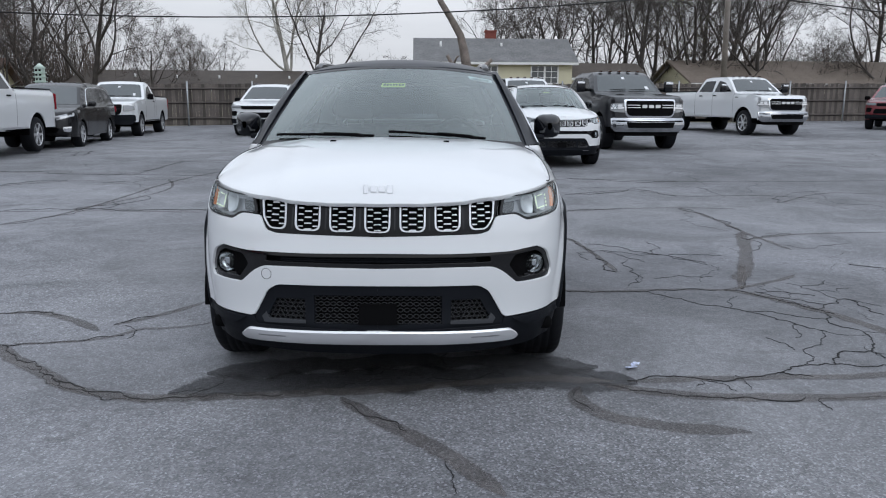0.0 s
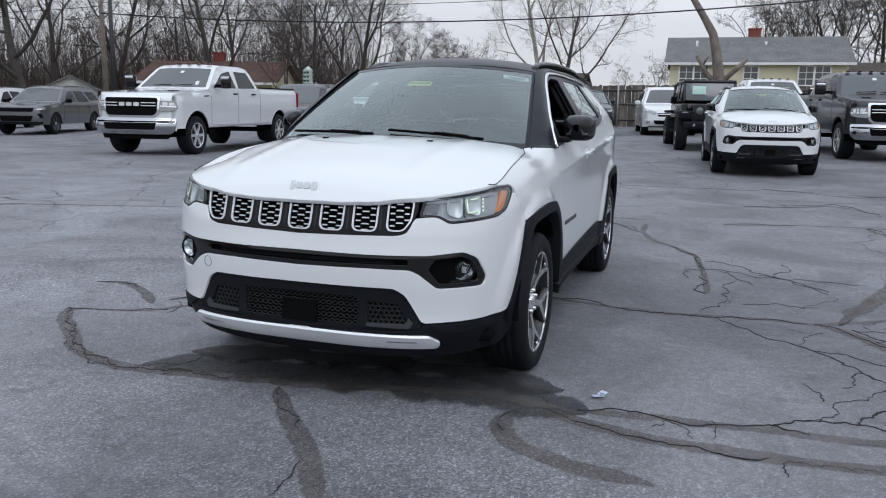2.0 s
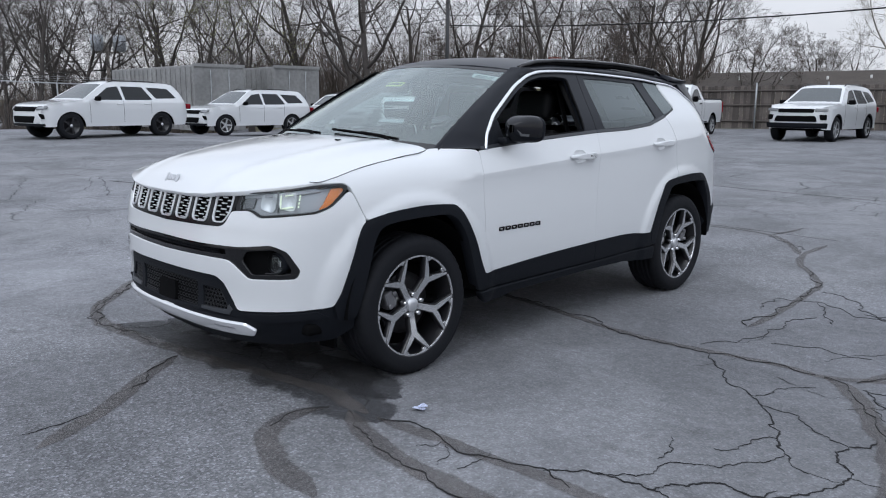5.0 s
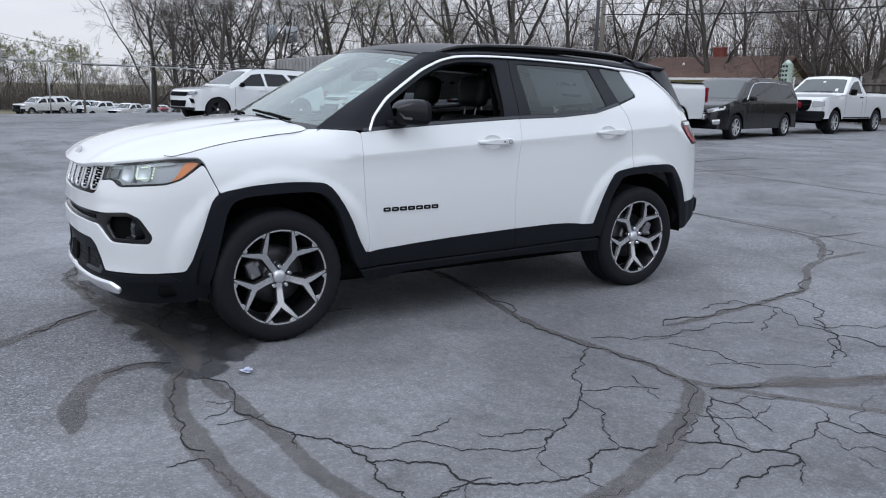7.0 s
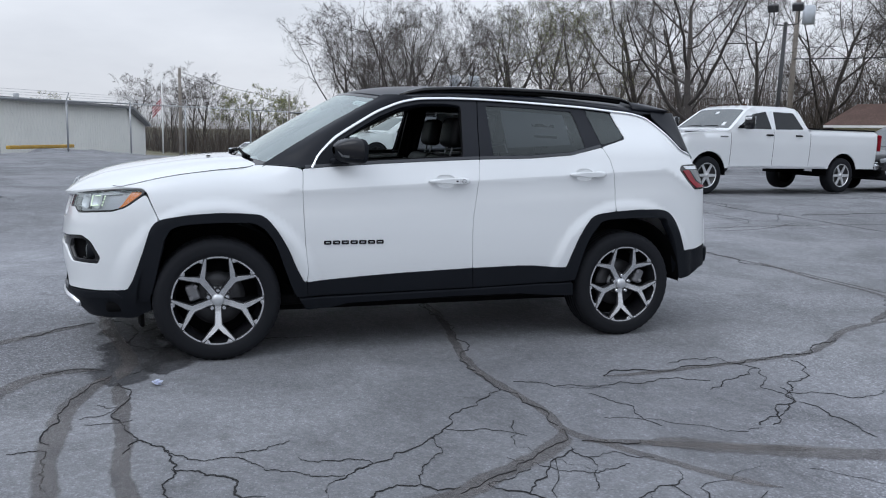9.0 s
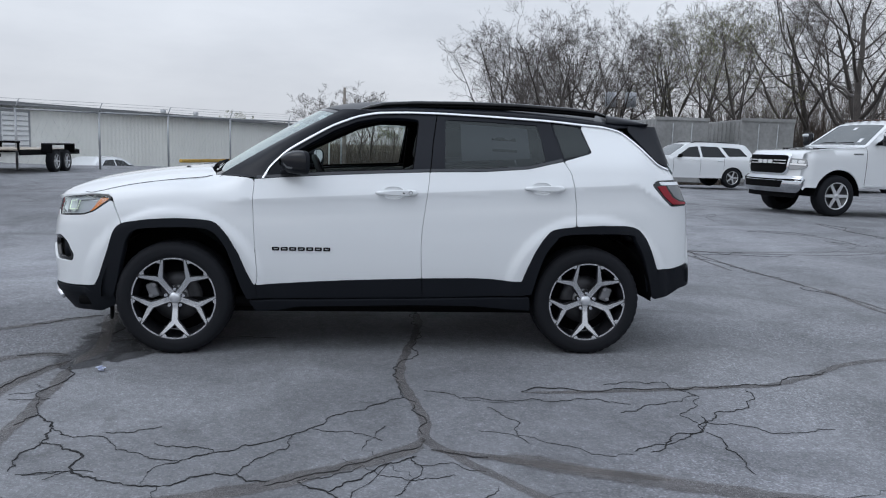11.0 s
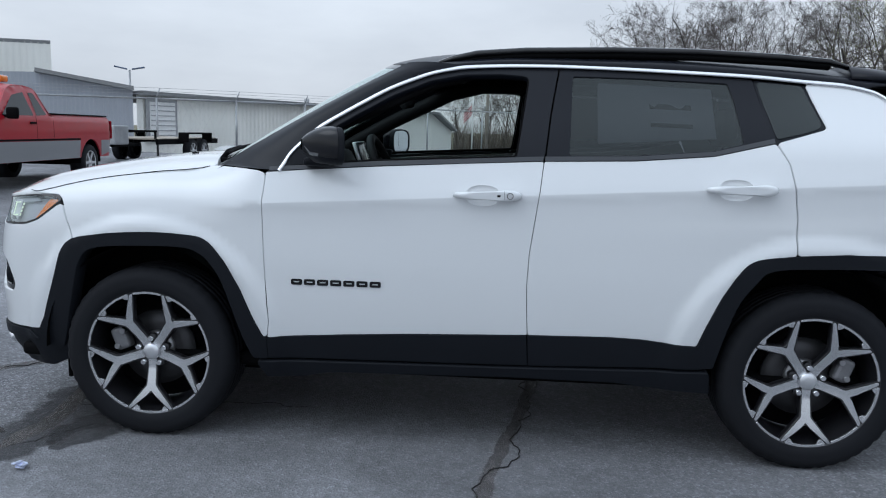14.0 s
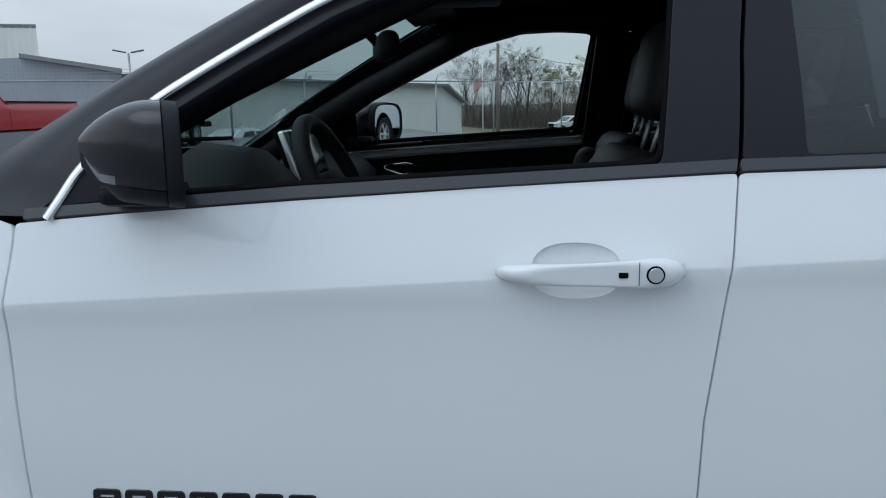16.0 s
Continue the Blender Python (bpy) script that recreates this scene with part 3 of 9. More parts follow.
def build_car():
    car = thing("suv", "white compact suv with black roof and open driver's window", "car")

    def two(name, outline, mat, **kw):
        a = panel(name, outline, wrap, mat, car, **kw)
        b = panel(name, outline, flip(wrap), mat, car, **kw)
        return a, b

    # --- nose ---
    slot_mid = [X(0, .708), X(.325, .705), X(.585, .708), X(.66, .716), X(.715, .721), X(.765, .692), X(.797, .60), X(.785, .562), X(.62, .560), X(.55, .622), X(.51, .641), X(.326, .642), X(0, .637)]
    low_top = [X(0, .563), X(.445, .562), X(.492, .534), X(.562, .411)]
    headlamp = [X(.535, .868), X(.548, .942), X(.665, .957), Y(-.52, .983), Y(-.392, .984), Y(-.372, .968), Y(-.476, .884), Y(-.546, .860), X(.66, .842), X(.607, .873)]
    half = low_top + [X(.66, .414), Y(-.60, .416), Y(-.478, .427), Y(-.448, .483), Y(-.395, .633), Y(-.350, .763), Y(-.31, .812), Y(-.372, .955), Y(-.476, .880), Y(-.546, .856), X(.66, .838), X(.607, .869), X(.535, .864),
                      X(.520, .86), X(.494, .80), X(.45, .787), X(0, .776)]
    whole = both(half)
    hole = both(slot_mid)
    panel("front_bumper", rounded(whole, .02, 3, keep=(0, len(half) - 1)), wrap, M_WHITE, car, holes=[rounded(hole, .02, 3, keep=(0, 12, 13, 25))], thick=.03, step=.04)

    def recess(d):
        def fn(s, z):
            p = wrap(s, z)
            e = 1e-3
            nrm = np.cross(wrap(s + e, z) - wrap(s - e, z), wrap(s, z + e) - wrap(s, z - e))
            nrm /= np.linalg.norm(nrm, axis=-1, keepdims=True)
            nrm *= np.sign((nrm * (p - CAR_CORE)).sum(-1, keepdims=True))
            return p - nrm * (d(s, z)[..., None] if callable(d) else d)
        return fn

    def grow(pts, k):
        c = np.mean(pts, 0)
        return [(c[0] + (p[0] - c[0]) * (1 + k / max(abs(p[0] - c[0]), .05) if abs(p[0] - c[0]) > .02 else 1), c[1] + (p[1] - c[1]) * (1 + k / max(abs(p[1] - c[1]), .02))) for p in pts]
    # slot between the bumper's white bands: gloss black frame, deep pocket
    pocket_l = [X(.615, .690), X(.715, .700), X(.748, .680), X(.776, .602), X(.768, .583), X(.632, .580), X(.585, .645)]
    inner = [X(0, .690), X(.33, .688), X(.50, .690), X(.505, .662), X(.33, .660), X(0, .656)]
    panel("bumper_slot", rounded(hole, .02, 3, keep=(0, 12, 13, 25)), recess(.012), M_GLOSSBLACK, car, holes=[rounded(pocket_l, .015), [(-a, b) for a, b in rounded(pocket_l, .015)], rounded(both(inner), .008, 3, keep=(0, 5, 6, 11))], thick=.03, step=.04)
    panel("slot_backing", both([X(0, .72), X(.77, .72), X(.79, .57), X(0, .57)]), recess(.055), M_DARK, car, step=.06)
    for k in range(3):
        z0 = .664 + .009 * k
        bar = both([X(0, z0 + .003), X(.44, z0 + .003), X(.44, z0 - .001), X(0, z0 - .001)])
        panel("slot_blade", bar, recess(.03), M_PLASTIC, car, step=.05, thick=.01, edge=.001)
    for g in (-1, 1):
        fog = new("fog_lamp")
        fog.parent = car
        fm = Matrix.Translation((g * .70, -.668, .632)) @ Matrix.Rotation(radians(-90), 4, "Z") @ Matrix.Rotation(radians(g * 12), 4, "Z")
        bm = bmesh.new()
        lathe(bm, [(.047, .028), (.05, .02), (.05, -.04)], 32, fm)
        part("bezel", bm, M_PLASTIC, fog)
        bm = bmesh.new()
        lathe(bm, [(.0, -.012), (.02, -.006), (.038, .012), (.043, .02)], 28, fm)
        part("reflector", bm, M_REFLECT, fog)
        bm = bmesh.new()
        lathe(bm, [(.0, .034), (.02, .032), (.036, .027), (.045, .02)], 28, fm)
        part("lens", bm, M_CLEAR, fog).visible_shadow = False
        bm = bmesh.new()
        add_box(bm, fm @ Vector((.004, 0, 0)), (.03, .006, .03), None, .002)
        part("bulb_shield", bm, M_REFLECT, fog)
        bm = bmesh.new()
        add_box(bm, (g * .69, -.635, .585), (.15, .10, .008), Matrix.Rotation(radians(g * 35), 4, "Z"), .003)
        part("fog_shelf", bm, M_GLOSSBLACK, fog)

    ring = [(-.50 + .024 * math.cos(a), .607 + .024 * math.sin(a)) for a in np.linspace(0, 2 * math.pi, 25)]
    bm = bmesh.new()
    tube(bm, [tuple(wrap(np.array([p[0]]), np.array([p[1]]))[0] + np.array((0, -.0005, 0))) for p in ring], .0012, 5)
    part("tow_cap_seam", bm, M_GREYGLOSS, car)

    # --- seven-slot grille ---
    gr = [X(0, .778), X(.45, .789), X(.492, .802), X(.518, .862), X(.530, .905), X(.528, .943), X(.50, .948), X(0, .945)]
    slots, grille = [], new("grille")
    grille.parent = car
    for i, cx in enumerate((0, .153, .306, .455)):
        t, b = .929 + .003 * (i == 3), .801 + .003 * i
        if i < 3:
            sl = [(cx - .055, b + .012), (cx - .056, t), (cx + .056, t), (cx + .055, b + .012), (cx + .040, b - .004), (cx - .040, b - .004)]
        else:
            sl = [(cx - .052, b + .012), (cx - .053, t - .004), (cx + .058, t + .006), (cx + .052, b + .045), (cx + .022, b), (cx - .036, b - .003)]
        slots += [sl] if i == 0 else [sl, [(-a, z) for a, z in sl]]
    slots = [rounded([X(a, z) if a >= 0 else (-X(-a, z)[0], z) for a, z in s], .018, 4) for s in slots]
    panel("grille_panel", rounded(both(gr), .012, 3, keep=(0, 7, 8, 15)), recess(.010), M_GRILLE, grille, holes=slots, step=.03, thick=.03)
    panel("grille_backing", both([X(0, .775), X(.52, .79), X(.53, .94), X(0, .945)]), recess(.045), M_DARK, grille, step=.06)
    for sl in slots:
        c = np.mean(sl, 0)
        ring_in = [(c[0] + (a - c[0]) * .895, c[1] + (z - c[1]) * .915) for a, z in sl]
        outer = [(c[0] + (a - c[0]) * 1.02, c[1] + (z - c[1]) * 1.02) for a, z in sl]
        surround = new("slot_surround")
        surround.parent = grille
        panel("slot_ring", outer, recess(.004), M_SATIN, surround, holes=[ring_in], step=.02, thick=.009, edge=.002)
        for row in range(10):
            z = c[1] - .058 + row * .0128
            for col in ((0,) if row % 2 else (-1, 1)):
                wd = .017 if col == 0 else .0115
                a = c[0] + col * .0335
                dash = [(a - wd, z), (a - wd * .85, z + .0048), (a + wd * .85, z + .0048), (a + wd, z)]
                if inside(np.array(dash), ring_in).all():
                    panel("grille_dash", dash, recess(.011), M_SATIN, surround, step=.03, thick=.008, edge=.001)
    for k in (-1, 1):
        for i in range(3):
            a = (.0765 + .153 * i) * k
            rib = [(a - .003, .81), (a - .003, .90), (a + .003, .90), (a + .003, .81)]
            panel("grille_rib", rib, recess(.008), M_GLOSSBLACK, grille, step=.05, thick=.006, edge=.002)

    # --- headlamps ---
    for g, fn in ((1, wrap), (-1, flip(wrap))):
        lamp = new("headlamp")
        lamp.parent = car

        def deep(d, fn0=fn):
            def f(s, z):
                p = fn0(s, z)
                e = 1e-3
                nrm = np.cross(fn0(s + e, z) - fn0(s - e, z), fn0(s, z + e) - fn0(s, z - e))
                nrm /= np.linalg.norm(nrm, axis=-1, keepdims=True)
                nrm *= np.sign((nrm * (p - CAR_CORE)).sum(-1, keepdims=True))
                return p - nrm * (d(s, z)[..., None] if callable(d) else d)
            return f
        hl = rounded(headlamp, .02, 4)
        c = np.mean(hl, 0)
        rim_in = [(c[0] + (a - c[0]) * .955, c[1] + (z - c[1]) * .90) for a, z in hl]
        panel("lamp_rim", hl, deep(.003), M_GLOSSBLACK, lamp, holes=[rim_in], step=.03, thick=.05, edge=.001)
        panel("lamp_lens", rim_in, deep(.005), M_CLEAR, lamp, step=.03, thick=.004).visible_shadow = False
        panel("lamp_housing", hl, deep(.036), M_HOUSING, lamp, step=.04, thick=.004)
        amber = [Y(-.450, .972), Y(-.398, .973), Y(-.393, .962), Y(-.478, .890), Y(-.525, .876), Y(-.500, .902)]
        panel("side_marker", rounded(amber, .008), deep(.022), M_AMBER, lamp, step=.02, thick=.02)
        top = [X(.56, .936), X(.665, .950), Y(-.52, .975), Y(-.50, .962), X(.665, .934), X(.56, .924)]
        panel("lamp_brow", top, deep(.022), M_HOUSING, lamp, step=.03, thick=.02)
        inner_block = [X(.56, .92), X(.615, .928), X(.61, .884), X(.555, .880)]
        panel("turn_lamp", rounded(inner_block, .006), deep(.024), M_LENSGREY, lamp, step=.03, thick=.02)
        for k, (sx0, sx1) in enumerate(((.695, .780), (.790, .884))):
            z0, z1 = .866 + .006 * k, .950 + .008 * k
            mid, half = ((sx0 + sx1) / 2, (z0 + z1) / 2), ((sx1 - sx0) / 2, (z1 - z0) / 2)
            hollow = lambda u, z, mid=mid, half=half: .033 - .017 * np.clip(((u - mid[0]) / half[0]) ** 2 + .6 * ((z - mid[1]) / half[1]) ** 2, 0, 1)
            bowl = [(sx0, z0 + .018), (sx0 + .006, z1 - .010), (sx0 + .030, z1), (sx1, z1), (sx1 - .012, z0 + .012), (sx1 - .030, z0)]
            panel("lamp_bowl", rounded(bowl, .016), deep(hollow), M_BOWL, lamp, step=.012, thick=.004)
        # lit projector bars along the outer bowl's foot and inner edge
        for led in ([(.797, .884), (.799, .944), (.804, .944), (.802, .884)], [(.806, .884), (.862, .890), (.862, .895), (.806, .889)], [(.822, .940), (.866, .945), (.866, .949), (.822, .944)]):
            panel("led", led, deep(.017), M_LED, lamp, step=.02, thick=.004, edge=.001)
        for j in range(4):
            z0 = .888 + .016 * j
            panel("led", [(.884 + .004 * j, z0), (.886 + .004 * j, z0 + .010), (.893 + .004 * j, z0 + .011), (.891 + .004 * j, z0 + .001)], deep(.018), M_LED, lamp, step=.03, thick=.004, edge=.001)
        divider = [(.782, .866), (.785, .952), (.790, .952), (.787, .866)]
        panel("lamp_divider", divider, deep(.016), M_LENSGREY, lamp, step=.03, thick=.02, edge=.001)
        strip = [(.655, .852), (.66, .858), (.97, .878), (.97, .870)]
        panel("light_strip", strip, deep(.026), M_HOUSING, lamp, step=.03, thick=.006, edge=.001)

    # --- lower grille and valance ---
    lg = [X(0, .563), X(.445, .562), X(.492, .534), X(.562, .411), X(.556, .372), X(.54, .36), X(0, .352)]
    op_mid = both([X(0, .515), X(.285, .513), X(.285, .388), X(0, .382)])
    op_side = [X(.325, .495), X(.455, .495), X(.505, .41), X(.495, .40), X(.325, .400)]
    lower = new("lower_grille")
    lower.parent = car
    panel("grille_surround", rounded(both(lg), .012, 3, keep=(0, 6, 7, 13)), recess(.012), M_PLASTIC, lower, holes=[op_mid, op_side, [(-a, b) for a, b in op_side]], step=.04, thick=.04)
    panel("grille_backing", both([X(0, .56), X(.5, .54), X(.55, .36), X(0, .36)]), recess(.075), M_DARK, lower, step=.07)
    mesh_bm = bmesh.new()
    shape = recess(.022)
    for x0, x1, z0, z1, sx in ((-.285, .285, .386, .512, 20), (.325, .50, .402, .493, 7), (-.50, -.325, .402, .493, 7)):
        rows = 5
        for j in range(rows):
            zc = z0 + (z1 - z0) * (j + .5) / rows
            for up in (-1, 1):
                pl = []
                for i in range(sx * 4 + 1):
                    a = x0 + (x1 - x0) * i / (sx * 4)
                    zz = zc + up * .0085 * abs(math.sin(math.pi * i / 4 + (j % 2) * math.pi / 2)) ** .7
                    pl.append(tuple(shape(np.array([a]), np.array([zz]))[0]))
                tube(mesh_bm, pl, .0022, 4, caps=False)
    part("grille_mesh", mesh_bm, M_MESH, lower)
    plate = both([X(0, .475), X(.082, .475), X(.085, .385), X(0, .385)])
    panel("plate_bracket", rounded(plate, .006, 2, keep=(0, 3, 4, 7)), recess(.006), M_DARK, lower, step=.05, thick=.02)
    for g in (1, -1):
        lipo = [(g * .325, .388), (g * .325, .402), (g * .50, .404), (g * .515, .43), (g * .535, .41), (g * .52, .384)]
        panel("grille_lip", lipo, recess(.006), M_GREYGLOSS, lower, step=.04, thick=.02)
    bar = both([X(0, .352), X(.3, .350), X(.59, .349), X(.628, .318), X(.606, .296), X(.3, .292), X(0, .293)])
    panel("chrome_bar", rounded(bar, .012, 3, keep=(0, 6, 7, 13)), recess(-.012), M_BAR, car, step=.035, thick=.03, label="bright silver lower bumper bar")
    for g in (1, -1):
        panel("bar_notch", [(g * .42, .327), (g * .42, .332), (g * .555, .332), (g * .555, .327)], recess(-.0135), M_STEEL, car, step=.05, thick=.003, edge=.001)
    val = [X(0, .35), X(.556, .37), X(.565, .407), X(.66, .409), Y(-.60, .412), Y(-.478, .423), Y(-.455, .45), Y(-.37, .40), Y(-.36, .30), Y(-.45, .255), X(.6, .235), X(.3, .215), X(0, .21)]
    panel("valance", rounded(both(val), .012, 3, keep=(0, 12, 13, 25)), recess(.006), M_PLASTIC, car, step=.05, thick=.03)
    for g, fn in ((1, wrap), (-1, flip(wrap))):
        scoop = [X(.60, .40), Y(-.55, .405), Y(-.50, .375), X(.66, .36)]
        panel("valance_facet", rounded(scoop, .01), fn, M_PLASTIC, car, step=.05, thick=.01, lift=.004)
        box_part("air_deflector", (g * .72, -.42, .235), (.10, .02, .09), M_DARK, car, .006, Matrix.Rotation(radians(g * 12), 4, "Z"))

    # --- hood ---
    edge = [(.0, -.862), (.2, -.857), (.4, -.832), (.53, -.785), (.60, -.745), (.67, -.685), (.73, -.61), (.785, -.50), (.793, -.36), (.785, -.1), (.768, .12), (.735, .215), (.70, .23), (.55, .185), (.3, .12), (0, .095)]
    hood = panel("hood", rounded(both([(a, b) for a, b in edge]), .03, 3, keep=(0, 15, 16, 31)), lambda a, b: hood_at(a, b), M_WHITE, car, step=.05, thick=.025)
    # dark seam between hood and wings
    for g in (1, -1):
        seam = []
        for t in np.linspace(.17, 1, 36):
            ex, ey = np.interp(t, (0, .12, .2, .3, .45, .7, .92, 1), (.67, .73, .785, .793, .793, .785, .768, .735)), np.interp(t, (0, .12, .2, .3, .45, .7, .92, 1), (-.685, -.61, -.50, -.42, -.36, -.1, .12, .215))
            zz = np.linspace(.96, 1.118, 70)
            wing = np.array([body(s_of("y", ey, z), z)[0] for z in zz])
            zf = float(np.interp(-ex - .004, -wing, zz))
            zh = float(hood_at(np.array([ex]), np.array([ey]))[0][2])
            seam.append((g * (ex + .004), ey, max(zf if ex < wing[0] else 0, zh) + .0005))
        bm = bmesh.new()
        tube(bm, seam, .0020, 5)
        part("hood_seam", bm, M_DARK, car)
    for a, w, h in ((-.052, .020, .044), (-.018, .028, .030), (.018, .028, .030), (.053, .026, .040)):
        bm = bmesh.new()
        add_box(bm, (a, -.812, .983 - h * .06), (w, .004, h), Matrix.Rotation(radians(-30), 4, "X"), .0018)
        part("nose_badge", bm, M_BADGE, car, "raised silver badge shape")
    for g in (-1, 1):
        box_part("washer_jet", (g * .30, -.02, 1.150), (.03, .025, .012), M_DARK, car, .004)
    # cowl under the wipers
    cowl = [(.0, .07), (.3, .095), (.55, .16), (.72, .20), (.76, .25), (.70, .25), (.5, .23), (.25, .20), (0, .18)]
    panel("cowl", both(cowl), lambda a, b: np.stack([a, b, hood_mid(b) - .062 * (np.abs(a) / .78) ** 2.2 - .022 + 0 * a], -1), M_DARK, car, step=.05, thick=.03)
    for x0, x1, px in ((-.62, -.05, -.62), (.02, .60, .60)):
        wp = new("wiper")
        wp.parent = car
        base, tip = (.52 if x0 > 0 else -.10), (-.02 if x0 > 0 else -.66)

        def on_glass(x, b, up):
            a = x / .76
            q = wind_at(np.array([a]), np.array([b]))[0]
            return Vector((x, q[1] - up * .5, q[2] + up))
        pl = [on_glass(base + (tip - base) * k / 8, .045 + .045 * k / 8, .016) for k in range(9)]
        bm = bmesh.new()
        tube(bm, pl, .008, 6)
        part("blade", bm, M_DARK, wp)
        pl = [on_glass(base - .02, .0, .008), on_glass(base + (tip - base) * .15, .04, .024), on_glass(base + (tip - base) * .5, .068, .022)]
        bm = bmesh.new()
        tube(bm, pl, [.012, .011, .007], 8)
        part("arm", bm, M_DARK, wp)
        bm = bmesh.new()
        foot = on_glass(base - .02, .0, -.006)
        lathe(bm, [(0, .028), (.015, .026), (.021, .018), (.023, -.02), (0, -.02)], 16, Matrix.Translation(foot) @ Matrix.Rotation(radians(-90), 4, "Y"))
        bmesh.ops.recalc_face_normals(bm, faces=bm.faces[:])
        part("pivot", bm, M_DARK, wp)

    # --- windscreen and roof ---
    ws = rounded([(-1, .03), (1, .03), (1, 1.0), (-1, 1.0)], .06, 4)
    wind = panel("windscreen", ws, wind_at, M_GLASS, car, step=.06, thick=.005, core=(0, 1.5, .8))
    wind.visible_shadow = False
    band = [(-1.0, 1.0), (1.0, 1.0), (1.0, .965), (-1.0, .965)]
    panel("windscreen_shade", band, wind_at, M_GLOSSBLACK, car, step=.06, thick=.003, lift=.002, core=(0, 1.5, .8))
    for g in (-1, 1):
        frit = [(g * 1.0, .02), (g * .955, .02), (g * .955, 1.0), (g * 1.0, 1.0)]
        panel("windscreen_edge", frit, wind_at, M_ROOF, car, step=.06, thick=.003, lift=.002, core=(0, 1.5, .8))
    panel("windscreen_foot", [(-1, .0), (1, .0), (1, .055), (-1, .055)], wind_at, M_GLOSSBLACK, car, step=.06, thick=.003, lift=.002, core=(0, 1.5, .8))
    panel("paper_sticker", [(.70, .925), (.93, .905), (.93, .855), (.71, .875)], wind_at, M_PAPER, car, step=.1, thick=.001, lift=-.008, core=(0, 1.5, .8), label="white paper sticker with unreadable lines")
    panel("yellow_tag", [(-.145, .755), (.075, .755), (.075, .70), (-.145, .70)], wind_at, M_YELLOW, car, step=.1, thick=.001, lift=-.01, core=(0, 1.5, .8), label="yellow tag inside the windscreen")
    for k in range(7):
        a = -.125 + .028 * k
        panel("tag_bar", [(a, .742), (a + .018, .742), (a + .018, .714), (a, .714)], wind_at, M_DARK, car, step=.1, thick=.0005, lift=-.0085, core=(0, 1.5, .8), edge=.0002)
    for k in range(3):
        z0 = .905 - .012 * k
        panel("sticker_bar", [(.74, z0), (.90, z0 - .013), (.90, z0 - .019), (.74, z0 - .006)], wind_at, M_GREYGLOSS, car, step=.1, thick=.0005, lift=-.0068, core=(0, 1.5, .8), edge=.0002)
    panel("camera_pod", rounded([(-.10, .96), (.10, .96), (.13, .86), (.05, .80), (-.05, .80), (-.13, .86)], .02), wind_at, M_DARK, car, step=.05, thick=.03, lift=-.012, core=(0, 1.5, .8))
    rf = [(-.60, 1.05), (-.45, .958), (-.2, .89), (0, .874), (.2, .89), (.45, .958), (.60, 1.05), (.60, 3.05), (.3, 3.12), (-.3, 3.12), (-.60, 3.05)]
    panel("roof", rounded(rf, .03, 3), roof_at, M_ROOF, car, step=.07, thick=.03)

    # black pillar and cant rail on each side, from the screen's foot to the tail
    line = [(.532, 1.116), (.548, 1.142), (.574, 1.190), (.676, 1.292), (.796, 1.366), (.953, 1.458), (1.113, 1.523), (1.244, 1.550), (1.441, 1.560), (1.647, 1.561), (1.937, 1.553), (2.40, 1.534), (2.597, 1.516), (2.764, 1.505), (2.878, 1.478), (2.971, 1.40), (3.048, 1.325), (3.12, 1.262), (3.2, 1.235)]
    top_edge = [(.43, 1.118), (.47, 1.20), (.62, 1.318), (.75, 1.40), (.90, 1.49), (1.05, 1.555), (1.16, 1.583), (1.30, 1.593), (1.65, 1.600), (2.1, 1.598), (2.5, 1.582), (2.85, 1.553), (3.02, 1.53)]
    for g in (1, -1):
        fn = wrap if g > 0 else flip(wrap)
        # A pillar: a strip between the chrome line and the screen's edge
        bm = bmesh.new()
        n = 40
        lo = [np.array(line[0])] + [np.array(p) for p in line[1:8]]
        ks = np.linspace(0, 1, n)
        ly = np.interp(ks, np.linspace(0, 1, len(lo)), [p[0] for p in lo])
        lz = np.interp(ks, np.linspace(0, 1, len(lo)), [p[1] for p in lo])
        low = np.array([body(s_of("y", a, b), b) for a, b in zip(ly, lz)])
        scr = wind_at(np.full(n, .985), np.linspace(.0, 1.0, n))
        scr[:, 2] += .006 + .014 * np.linspace(0, 1, n)
        scr[:, 1] -= .006
        rows = []
        for i in range(n):
            row = []
            for j in range(7):
                t = j / 6
                p = low[i] * (1 - t) + scr[i] * t
                bulge = .020 * math.sin(math.pi * t) * min(1, .15 + i / 9)
                p = p + np.array((bulge * .8, -bulge * .5, bulge * .3))
                # the foot lies down on the wing's upper edge
                w = max(0, 1 - i / 7) ** 1.5
                if w:
                    yb = .500 * (1 - t) + .262 * t
                    zb = float(np.interp(yb, (.25, .36, .44, .50), (1.120, 1.119, 1.114, 1.112)))
                    p = p * (1 - w) + (body(s_of("y", yb, zb), zb) + np.array((.002, 0, .002))) * w
                row.append(bm.verts.new((g * p[0], p[1], p[2])))
            rows.append(row)
        for a, b in zip(rows, rows[1:]):
            for j in range(6):
                f = (a[j], a[j + 1], b[j + 1], b[j])
                bm.faces.new(f if g < 0 else f[::-1]).smooth = True
        part("a_pillar", bm, M_ROOF, car)
        # cant rail from the screen's top to the spoiler, rolling into the roof
        bm = bmesh.new()
        n = 60
        yy = np.linspace(1.04, 3.08, n)
        zl = np.interp(yy, [p[0] for p in line], [p[1] for p in line])
        zl = np.where(yy > 2.85, np.interp(yy, (2.85, 3.08), (1.495, 1.505)), zl)
        rows = []
